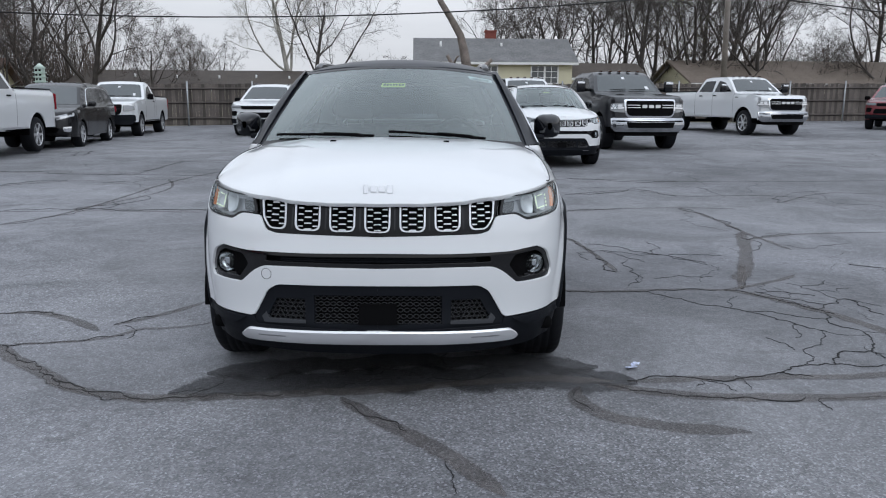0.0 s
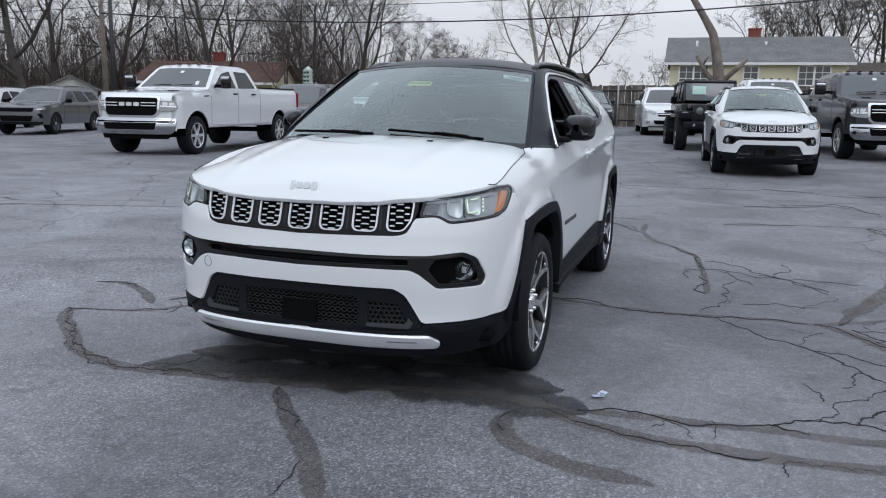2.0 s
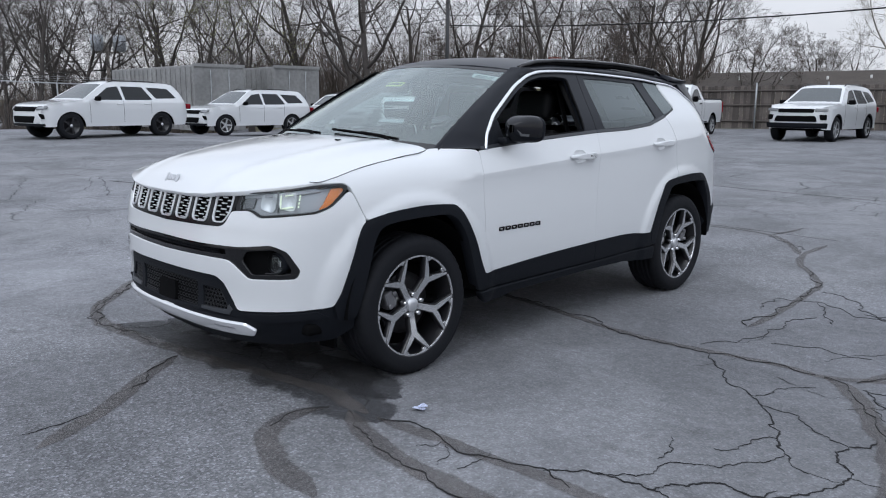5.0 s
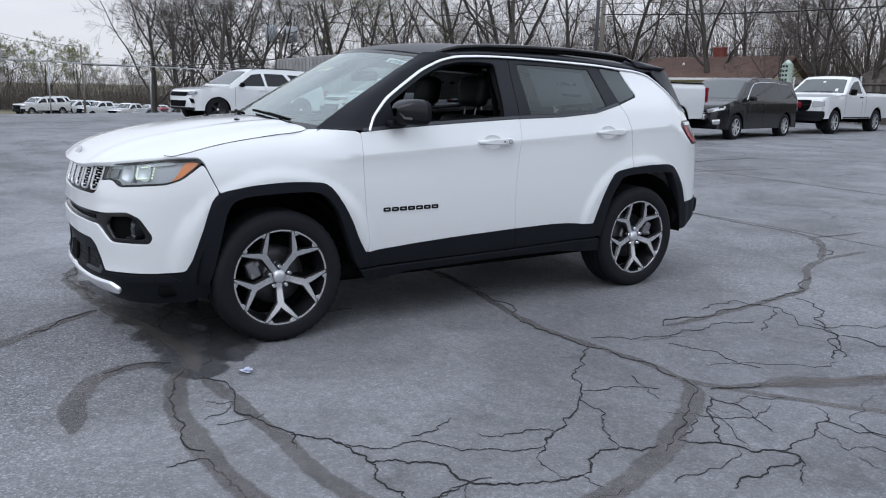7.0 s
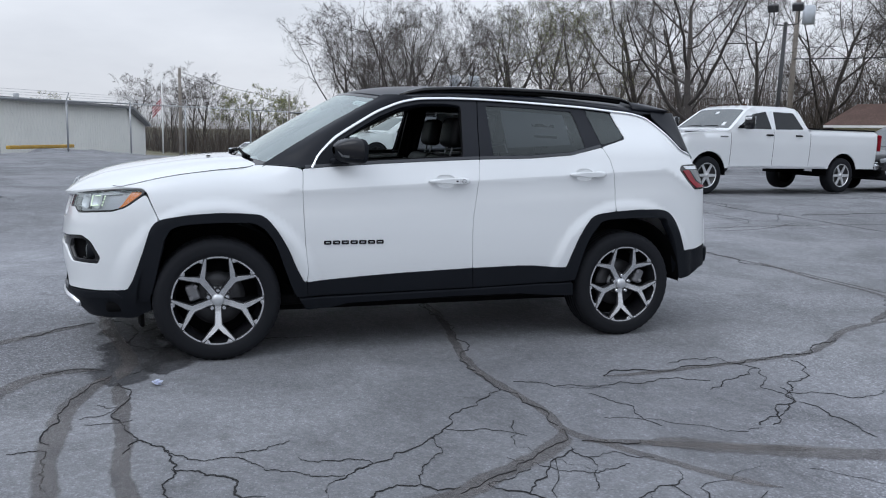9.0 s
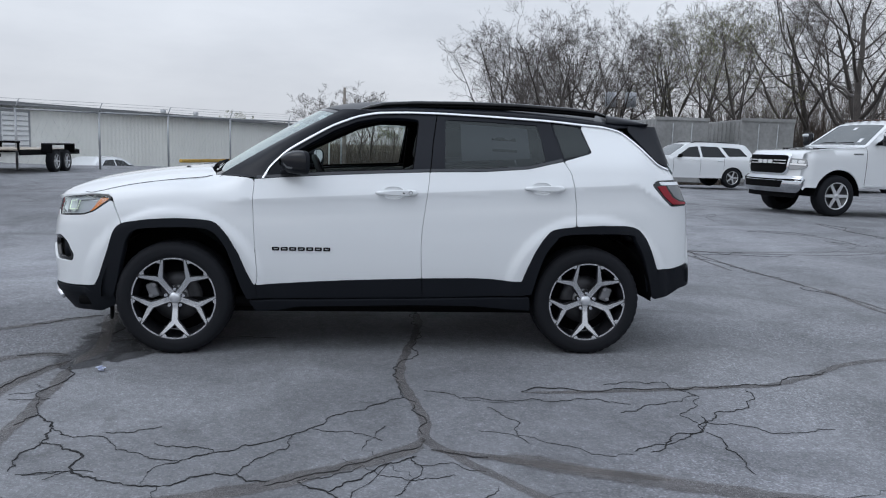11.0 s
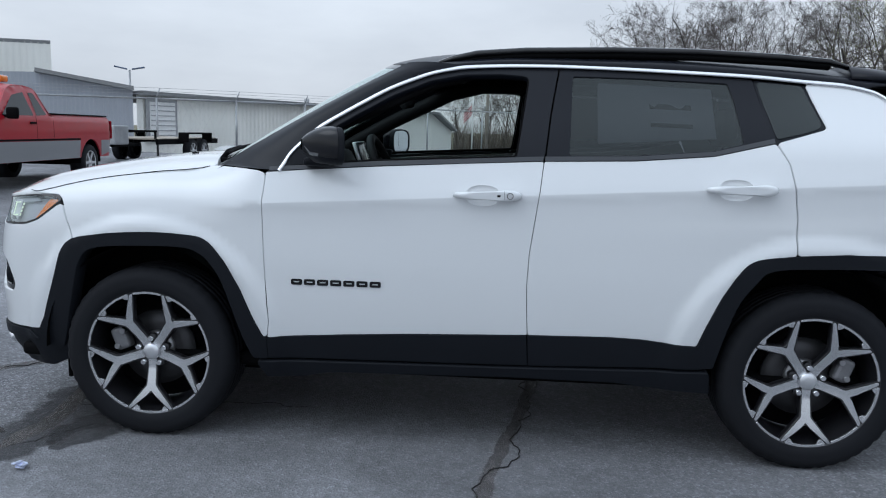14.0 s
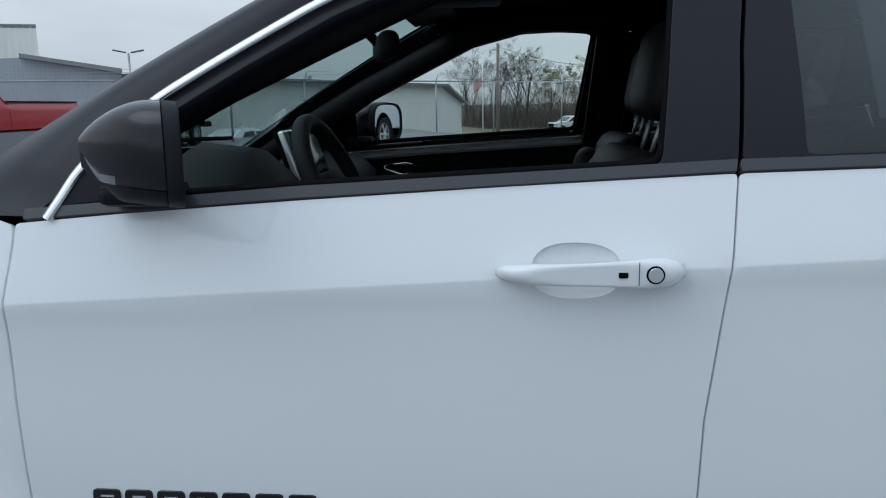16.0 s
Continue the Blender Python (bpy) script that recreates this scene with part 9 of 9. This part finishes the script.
part("pole", bm, M_GALV, lamp)
for s in (-1, 1):
    bm = bmesh.new()
    add_box(bm, (-67.0 + s * .24, -32.9 - s * .72, 6.36), (.42, 1.15, .13), Matrix.Rotation(radians(19), 4, "Z") @ Matrix.Rotation(radians(-11 * s), 4, "X"), .05)
    part("lamp_head", bm, M_LAMPHEAD, lamp)
flag = tagged(new("flagpole"), "white flagpole with a limp striped flag", "flagpole")
bm = bmesh.new()
add_cyl(bm, (-74, -1.6, -1.2), (-74, -1.6, 5.6), .07, .05, 8)
part("pole", bm, M_TRIM, flag)
flag_red = material("flag_red", (.35, .02, .03), .8)
for k in range(7):
    bm = bmesh.new()
    rows = []
    for i in range(9):
        x0 = i * .13
        px, py, pz = -74 + .12 * math.sin(i * 1.1 + k * .3), -1.65 - x0 * .8, 3.9 - .13 * k - x0 * .9
        rows.append([bm.verts.new((px + a, py, pz + b)) for a, b in ((-.008, -.064), (.008, -.064), (.008, .064), (-.008, .064))])
    for a, b in zip(rows, rows[1:]):
        for m in range(4):
            bm.faces.new((a[m], a[(m + 1) % 4], b[(m + 1) % 4], b[m]))
    part("stripe", bm, flag_red if k % 2 == 0 else M_TRIM, flag)
M_HOUSEGREEN = material("pale_green_enamel", (.52, .62, .55), .6, mottle=.15)
bh = tagged(new("martin_house"), "pale green multi-storey bird house on a pole", "bird house")
z = gz(-17.9, 31.8)
bm = bmesh.new()
add_cyl(bm, (-17.9, 31.8, z), (-17.9, 31.8, z + 1.75), .04)
part("pole", bm, M_GALV, bh)
for k in range(4):
    bm = bmesh.new()
    add_box(bm, (-17.9, 31.8, z + 1.80 + .20 * k), (.44, .44, .03), None, .01)
    add_box(bm, (-17.9, 31.8, z + 1.90 + .20 * k), (.33, .33, .16), None, .01)
    part("tier", bm, M_HOUSEGREEN, bh)
    for i in (-1, 1):
        bm = bmesh.new()
        add_box(bm, (-17.9 + i * .08, 31.63, z + 1.90 + .20 * k), (.09, .02, .09))
        part("entrance", bm, M_DARK, bh)
bm = bmesh.new()
add_cyl(bm, (-17.9, 31.8, z + 2.58), (-17.9, 31.8, z + 2.80), .31, .05, 4)
part("roof", bm, M_HOUSEGREEN, bh)


def freight_box(x, y, turn, L, W, H):
    """A stained freight container with ribbed sides and a plain end."""
    c = tagged(new("container"), "stained grey steel freight container behind the lot", "container", "freight containers")
    M = Matrix.Translation((x, y, gz(x, y) + .12)) @ Matrix.Rotation(radians(turn), 4, "Z")
    bm = bmesh.new()
    add_box(bm, M @ Vector((0, L / 2, H / 2)), (W, L, H), Matrix.Rotation(radians(turn), 4, "Z"), .03)
    part("box", bm, M_CONTAINER, c)
    for s in (-1, 1):
        for k in range(int(L / .55)):
            bm = bmesh.new()
            add_box(bm, M @ Vector((s * (W / 2 + .02), .3 + .55 * k, H / 2)), (.05, .09, H - .2), Matrix.Rotation(radians(turn), 4, "Z"))
            part("rib", bm, M_CONTAINER, c)
    for a in (-.45, .45):
        bm = bmesh.new()
        add_cyl(bm, M @ Vector((a, -.05, .2)), M @ Vector((a, -.05, H - .2)), .025)
        part("lock_bar", bm, M_GALV, c)
    bm = bmesh.new()
    add_box(bm, M @ Vector((0, 0, H)), (W + .04, .12, .14), Matrix.Rotation(radians(turn), 4, "Z"))
    part("header", bm, M_CONTAINER, c)


freight_box(-29.74, 16.25, 87, 10.2, 2.5, 2.95)
freight_box(-29.4, 20.3, 84, 10.2, 2.5, 2.95)


def trailer():
    t = tagged(new("trailer"), "flat tandem-axle trailer with wooden deck and tool box", "trailer")
    M = Matrix.Translation((-18.85, -9.8, gz(-18.85, -9.8))) @ Matrix.Rotation(radians(88), 4, "Z")
    W = M_POLEWOOD

    def bx(name, c, s, m, bev=.01):
        bm = bmesh.new()
        add_box(bm, M @ Vector(c), s, Matrix.Rotation(radians(88), 4, "Z"), bev)
        part(name, bm, m, t)
    for i in range(12):
        bx("deck_board", (-.92 + .167 * i, 2.2, .72), (.155, 4.4, .05), material("pale_deck_wood", (.36, .32, .27), .85, mottle=.3) if i == 0 else bpy.data.materials["pale_deck_wood"])
    for s in (-1, 1):
        bx("side_beam", (s * 1.0, 2.2, .64), (.08, 4.5, .16), M_DARK)
        bx("fender", (s * 1.18, 2.3, .90), (.36, 1.8, .05), M_DARK, .02)
        bx("fender_end", (s * 1.18, 1.40, .76), (.34, .06, .28), M_DARK, .02)
        bx("fender_end", (s * 1.18, 3.20, .76), (.34, .06, .28), M_DARK, .02)
        bx("drawbar", (s * .4, -1.4, .55), (.08, 2.8, .10), M_DARK)
        for wy in (1.88, 2.72):
            wh = plain_wheel(.36, .22, M_ALLOY, 6, "trailer")
            wh.parent = t
            wh.matrix_basis = M @ Matrix.Translation((s * 1.18, wy, .36)) @ (Matrix() if s > 0 else Matrix.Rotation(math.pi, 4, "Z"))
    bx("front_rail", (0, -.02, .95), (2.0, .06, .06), M_DARK)
    for a in (-.95, 0, .95):
        bx("rail_post", (a, -.02, .83), (.06, .06, .24), M_DARK)
    bx("tool_box", (.2, -1.75, .84), (1.3, .75, .52), M_GALV, .03)
    bx("jack", (0, -2.6, .40), (.09, .09, .8), M_GALV, .01)


trailer()

# far row of parked vehicles
rnd = random.Random(11)
far_models = [pickup("white pickup in the far row", M_WHITE, 3.6, True, False, "far row of vehicles", chrome=False), estate("white suv in the far row", M_WHITE, "long", "far row of vehicles"), estate("red car in the far row", M_REDCAR, "small", "far row of vehicles", category="car"), estate("silver car in the far row", M_SILVERCAR, "small", "far row of vehicles", category="car")]
spots = [(-89.7, 10.2, 1), (-93, 8.4, 0), (-89, 15.6, 0), (-86, 16.9, 3), (-86.2, 21.9, 3), (-86, 6.2, 0), (-89.5, 7.4, 0), (-94, 22.5, 1), (-95, 13.8, 1)]
for x, y, m in spots:
    copy_thing(far_models[m], Matrix.Translation((x, y, gz(x, y))) @ Matrix.Rotation(radians(rnd.uniform(18, 42)), 4, "Z"))
for m, (x, y) in zip(far_models, ((-89.5, 12.4), (-91, 18.2), (-87.6, 18.7), (-87.8, 20.0))):
    m.matrix_basis = Matrix.Translation((x, y, gz(x, y))) @ Matrix.Rotation(radians(30), 4, "Z")


# ---- bare spring trees ----
M_BARK = material("grey_brown_bark", (.058, .050, .045), .9, mottle=.3, mottle_scale=2, grain=(18, .3))
M_PALEBARK = material("pale_mottled_bark", (.42, .40, .36), .85, mottle=.45, mottle_scale=1.6)
M_TWIG = material("bare_twigs", (.085, .074, .067), .9, island=.3)
M_BRUSH = material("brown_winter_brush", (.098, .080, .068), .9, island=.35)
M_DEADWOOD = material("pale_dead_bark", (.19, .16, .14), .9, mottle=.4, mottle_scale=3, grain=(25, .3), bump=.01, bump_scale=20)
M_BUD = material("young_green_buds", (.20, .21, .075), .8, island=.35)
M_RUSSET = material("russet_buds", (.095, .068, .056), .85, island=.3)


def grow_tree(seed, height, spread, limbs, bark, fork=.28, buds=None, bud_n=2, twig_r=.009, lean=0.0, levels=5, density=1.0, limb_len=.62, bud_s=1.0):
    """Trunk and limbs as one part, the fine crown as another. Returns the thing, standing at the origin."""
    rnd = random.Random(seed)
    wood_v, wood_f, twig_v, twig_f, bud_v, bud_f = [], [], [], [], [], []

    def stick(pts, rad, n, V, F):
        base = len(V)
        up = Vector((.3, .2, .93))
        for i, p in enumerate(pts):
            d = (pts[min(i + 1, len(pts) - 1)] - pts[max(i - 1, 0)])
            d = d.normalized() if d.length > 1e-6 else Vector((0, 0, 1))
            s = d.cross(up)
            s = s.normalized() if s.length > 1e-3 else Vector((1, 0, 0))
            t = d.cross(s)
            for k in range(n):
                a = 2 * math.pi * k / n
                V.append(p + (s * math.cos(a) + t * math.sin(a)) * rad[i])
        for i in range(len(pts) - 1):
            for k in range(n):
                F.append((base + i * n + k, base + i * n + (k + 1) % n, base + (i + 1) * n + (k + 1) % n, base + (i + 1) * n + k))

    def branch(start, d, length, r, level):
        seg = (8, 9, 6, 4, 1)[min(level, 4)]
        pts, p, dirv = [start.copy()], start.copy(), d.normalized()
        wob = (.11, .21, .30, .36, .40)[min(level, 4)]
        for i in range(seg):
            dirv = (dirv + Vector((rnd.uniform(-wob, wob), rnd.uniform(-wob, wob), rnd.uniform(-wob, wob) * .8 + (.075 if level == 1 else .06 if level else .02)))).normalized()
            p = p + dirv * (length / seg)
            pts.append(p.copy())
        tip = .34 if level == 0 else .25
        rad = [r * (1 - (1 - tip) * i / seg) for i in range(seg + 1)]
        if level == 0:
            rad[0] *= 1.45
        if level <= 2:
            stick(pts, rad, (9, 6, 4)[level], wood_v, wood_f)
        else:
            if level >= 5:
                pts, rad = [pts[0], pts[-1]], [rad[0], rad[-1]]
                k, ax = len(twig_v), (pts[1] - pts[0]).normalized()
                s = ax.orthogonal().normalized() * max(rad[0], twig_r * .6)
                s.rotate(Matrix.Rotation(rnd.uniform(0, 6.28), 3, ax))
                twig_v.extend((pts[0] + s, pts[0] - s, pts[1]))
                twig_f.append((k, k + 1, k + 2))
            else:
                stick(pts, [max(q, twig_r * .55) for q in rad], 3, twig_v, twig_f)
        if level >= levels:
            if buds:
                for _ in range(bud_n):
                    c = pts[rnd.randrange(1, len(pts))] + Vector((rnd.uniform(-.08, .08), rnd.uniform(-.08, .08), rnd.uniform(-.08, .08)))
                    s = rnd.uniform(.015, .04) * bud_s
                    a = Vector((rnd.uniform(-1, 1), rnd.uniform(-1, 1), rnd.uniform(-1, 1))).normalized() * s
                    b = a.cross(Vector((rnd.uniform(-1, 1), rnd.uniform(-1, 1), rnd.uniform(-1, 1)))).normalized() * s
                    k = len(bud_v)
                    bud_v.extend((c - a, c + b * .7, c + a, c - b * .7))
                    bud_f.append((k, k + 1, k + 2, k + 3))
            return
        kids = (limbs, 6, 6, 5, 5)[level]
        kids = max(2, round(kids * (density if level else 1) * rnd.uniform(.8, 1.2)))
        for j in range(kids):
            t = (fork + (1 - fork) * (j + rnd.random()) / kids) if level == 0 else (.22 + .78 * (j + rnd.random()) / kids)
            i = min(int(t * seg), seg - 1)
            q = pts[i].lerp(pts[i + 1], t * seg - i)
            ax = (pts[i + 1] - pts[i]).normalized()
            side = ax.orthogonal().normalized()
            side.rotate(Matrix.Rotation(rnd.uniform(0, 2 * math.pi) if level else 2.4 * j + rnd.uniform(-.4, .4), 3, ax))
            ang = rnd.uniform(.5, 1.0) * (spread if level == 0 else 1.1)
            nd = ax * math.cos(ang) + side * math.sin(ang)
            ln = length * (limb_len, .52, .52, .60, .75)[min(level, 4)] * rnd.uniform(.7, 1.15) * (1.15 - .45 * t)
            branch(q, nd, ln, max(rad[i] * rnd.uniform(.42, .62), twig_r * .6), level + 1)
    branch(Vector((0, 0, -.1)), Vector((lean, 0, 1)), height * .62, height * .0165, 0)
    tree = new("tree")

    def mesh(name, V, F, m):
        if not F:
            return
        me = bpy.data.meshes.new(name)
        me.from_pydata([tuple(v) for v in V], [], F)
        me.materials.append(m)
        if name != "foliage":
            me.shade_smooth()
        ob = new(name, me)
        ob.parent = tree
    mesh("trunk", wood_v, wood_f, bark)
    mesh("crown", twig_v, twig_f, M_TWIG if bark is M_BARK else bark)
    mesh("foliage", bud_v, bud_f, buds)
    return tree


T_TALL = grow_tree(3, 14.5, .9, 9, M_BARK, .14, limb_len=.92, density=1.02)
T_WIDE = grow_tree(8, 12.2, 1.1, 9, M_BARK, .14, limb_len=.97, density=1.04)
T_LEAN = grow_tree(21, 14, 1.35, 7, M_BARK, .25, lean=.28, limb_len=1.0, density=.95)
T_GREEN = grow_tree(13, 11.5, .9, 7, M_BARK, .14, buds=M_BUD, bud_n=1, limb_len=.9, density=.98)
T_RUSSET = grow_tree(30, 8, 1.2, 7, M_BARK, .1, buds=M_RUSSET, bud_n=1, limb_len=.95)
T_PALE = grow_tree(44, 14, .9, 7, M_PALEBARK, .2, limb_len=.9)
T_SMALL = grow_tree(52, 7.5, 1.0, 6, M_BARK, .12, limb_len=.9, density=.8)
T_FAR = grow_tree(61, 13, 1.1, 7, M_BARK, .12, limb_len=1.0, density=.86, twig_r=.021)
T_FARGREEN = grow_tree(62, 12, 1.0, 7, M_BARK, .12, buds=M_BUD, bud_n=3, limb_len=.95, density=.74, twig_r=.02, bud_s=2.4)
MODELS = {"tall": (T_TALL, "tall bare tree with dark spreading branches"), "wide": (T_WIDE, "broad bare tree with many fine twigs"), "lean": (T_LEAN, "leaning bare tree with long crooked limbs"), "green": (T_GREEN, "tree in first pale green bud"), "russet": (T_RUSSET, "small tree with russet buds"), "pale": (T_PALE, "pale-barked bare tree against the sky"), "far": (T_FAR, "bare tree in the far wood"), "far_green": (T_FARGREEN, "far tree in first green bud"), "small": (T_SMALL, "small bare tree with fine twigs")}
planted = set()


def plant(kind, x, y, turn=0, k=1.0):
    src, label = MODELS[kind]
    m = Matrix.Translation((x, y, gz(x, y))) @ Matrix.Rotation(radians(turn), 4, "Z") @ Matrix.Diagonal((k, k, k, 1))
    if kind not in planted:
        planted.add(kind)
        ob = src
        ob.matrix_basis = m
    else:
        ob = copy_thing(src, Matrix.Translation(m.translation) @ Matrix.Rotation(radians(turn), 4, "Z"))
        ob.scale = (k, k, k)
    tagged(ob, label, "tree", kind + " trees")


def at(bearing, dist):
    """Place by the bearing (degrees to the left of straight ahead) and distance from the white car's nose."""
    return 1 - dist * math.sin(radians(bearing)), -2 + dist * math.cos(radians(bearing))


# left and behind the left-hand pickups
plant("lean", -28.6, 24.8, 200, 1.0)
plant("tall", -30.5, 42.0, 40, 1.0)
plant("wide", -26.5, 48.5, 110, 1.05)
plant("tall", -21.8, 46.0, 200, .9)
plant("russet", -19.5, 50, 0, .9)
plant("russet", -24, 40, 70, .8)
plant("pale", -11.3, 56.5, 20, 1.05)
plant("tall", -9.2, 54.5, 300, .85)
plant("small", -27.5, 82, 10, 1.25)
plant("small", -24.5, 84, 130, 1.2)
for b, d, kind, t, k in ((46, 58, "wide", 30, 1.1), (50, 52, "tall", 80, 1.0), (54, 60, "tall", 150, 1.15), (57.5, 50, "green", 20, 1.0), (61, 56, "green", 200, 1.15), (64, 62, "wide", 260, 1.15), (68.3, 66, "tall", 310, 1.1), (69.5, 63, "lean", 100, .95), (71.5, 56, "tall", 10, 1.0), (73.5, 66, "wide", 170, 1.1), (76.3, 70.5, "wide", 40, 1.3), (42, 64, "tall", 250, 1.1), (38, 66, "wide", 300, 1.0), (34, 70, "tall", 15, 1.0),
                         (81.5, 110, "green", 40, .78), (83.5, 114, "green", 100, .80), (85.6, 112, "green", 50, .74), (87.3, 112, "wide", 150, .88), (89.4, 108, "tall", 77, .74), (91.6, 110, "wide", 60, .80), (88.2, 118, "wide", 183, .85), (94.2, 112, "green", 190, .56), (97.0, 115, "green", 20, .58),
                         (63, 66, "tall", 70, 1.15), (70.6, 68, "tall", 190, 1.15), (74.8, 76, "tall", 300, 1.2), (70.5, 108, "tall", 33, 1.05), (74.5, 108, "wide", 63, 1.1), (78, 110, "tall", 93, .6), (80, 116, "wide", 200, .52), (76.5, 114, "green", 10, .8), (29, 62, "tall", 95, .95), (26.5, 66, "wide", 185, 1.0), (30.5, 75, "wide", 5, 1.0)):
    kind = {"green": "far_green", "wide": "far", "tall": "far"}.get(kind, kind) if d > 71 else kind
    plant(kind, *at(b, d), t, k)
# right-hand woods behind the houses
for b, d, kind, t, k in ((-3.5, 74, "wide", 20, 0.96), (-5.5, 78, "tall", 120, 0.96), (-8, 72, "wide", 220, 1.02), (-10.5, 70, "tall", 320, 1.09), (-12.5, 66, "wide", 60, 1.09), (-14.5, 72, "tall", 160, 1.15), (-16.5, 64, "green", 260, 1.02), (-18, 70, "tall", 0, 1.22), (-20, 66, "wide", 100, 1.15), (-22, 74, "tall", 200, 1.02), (-24.5, 78, "wide", 300, 0.55), (-26.5, 74, "tall", 40, 0.50), (-28.5, 70, "wide", 140, 1.15), (-30.5, 66, "tall", 240, 1.22), (-33, 70, "wide", 340, 1.15),
                         (-7.5, 66, "tall", 77, 0.9), (-11.5, 62, "wide", 150, 0.95), (-13.6, 60, "tall", 290, 1.0), (-17.2, 60, "wide", 15, 1.05), (-19.4, 62, "tall", 250, 1.1), (-21.5, 60, "wide", 190, 1.0), (-25.5, 66, "tall", 130, .5), (-29.5, 62, "wide", 80, 1.0),
                         (4, 100, "small", 0, 1.0), (2.5, 98, "small", 100, 1.1), (1.2, 96, "small", 200, 1.0), (6.5, 104, "small", 40, .9), (19, 92, "russet", 10, 1.0), (21.5, 90, "russet", 110, .9), (17, 100, "small", 300, .8)):
    kind = {"wide": "far", "tall": "far"}.get(kind, kind) if d > 69 else kind
    plant(kind, *at(b, d), t, k)
# thickets that close the view under the crowns
for b, d, kind, t, k in ((40, 70, "russet", 0, 1.0), (44, 68, "russet", 60, 1.0), (48, 66, "small", 120, 1.0), (52, 68, "russet", 180, 1.0), (56, 66, "russet", 240, 1.0), (60, 68, "small", 300, 1.0), (65, 70, "russet", 30, 1.0), (70, 72, "russet", 90, 1.0), (-15.5, 62, "russet", 0, .8), (-19, 60, "russet", 50, .8), (-23, 64, "russet", 100, .7), (-27, 64, "russet", 150, .7)):
    plant(kind, *at(b, d), t, k)


def thicket():
    """A low dense belt of brush behind the fences."""
    rnd = random.Random(77)
    V, F = [], []
    for n in range(17000):
        if n > 12000:
            b, d = rnd.uniform(24, 62), rnd.uniform(60, 76)
        elif n > 8000:
            b, d = rnd.uniform(66, 92), rnd.uniform(103, 122)
        elif rnd.random() < .65:
            b, d = rnd.uniform(30, 74), rnd.uniform(60, 84)
        elif rnd.random() < .5:
            b, d = rnd.uniform(-34, -8), rnd.uniform(62, 84)
        else:
            b, d = rnd.uniform(66, 92), rnd.uniform(105, 130)
        x, y = at(b, d)
        z = gz(x, y)
        h = rnd.uniform(1.2, 5.5) * (1.7 if n > 12000 else 1 if d < 100 else 1.15)
        lx, ly = rnd.uniform(-.35, .35) * h, rnd.uniform(-.35, .35) * h
        r = rnd.uniform(.015, .05)
        k = len(V)
        for s in range(3):
            a = 2.1 * s
            V.append((x + r * math.cos(a), y + r * math.sin(a), z - .1))
        V.append((x + lx, y + ly, z + h))
        F += [(k, k + 1, k + 3), (k + 1, k + 2, k + 3), (k + 2, k, k + 3)]
        for _ in range(4):
            t = rnd.uniform(.3, .95)
            px, py, pz = x + lx * t, y + ly * t, z + h * t
            q = (px + rnd.uniform(-.8, .8), py + rnd.uniform(-.8, .8), pz + rnd.uniform(.1, .9))
            k = len(V)
            V += [(px - .015, py, pz), (px + .015, py, pz), (px, py + .015, pz), q]
            F += [(k, k + 1, k + 3), (k + 1, k + 2, k + 3), (k + 2, k, k + 3)]
    me = bpy.data.meshes.new("thicket")
    me.from_pydata(V, [], F)
    me.materials.append(M_BRUSH)
    tagged(new("thicket", me), "dense brown winter brush along the lot's edge", "brush", kind="stuff")


thicket()

# broken dead trunk behind the off-roader
dead = tagged(new("dead_tree"), "dead topped trunk with two sawn stubs", "tree")
bm = bmesh.new()
tube(bm, [(1.75, 38.2, .4), (1.66, 38.2, 1.8), (1.53, 38.2, 3.0), (1.32, 38.2, 4.2), (1.13, 38.2, 4.94), (.62, 38.2, 5.8), (.11, 38.2, 6.6), (-.3, 38.2, 7.4)], [.32, .30, .27, .23, .20, .17, .15, .12], 10)
part("trunk", bm, M_DEADWOOD, dead)
for pl, rr in (([(1.5, 38.2, 2.4), (.9, 38.1, 3.1), (.45, 38.0, 3.9)], [.15, .12, .09]), ([(1.6, 38.2, 2.5), (2.3, 38.1, 3.2), (2.8, 38.1, 3.7)], [.15, .12, .09]), ([(.75, 38.05, 3.35), (.95, 38.0, 3.8), (1.05, 38.0, 3.85)], [.06, .05, .04])):
    bm = bmesh.new()
    tube(bm, pl, rr, 8)
    part("stub", bm, M_DEADWOOD, dead)
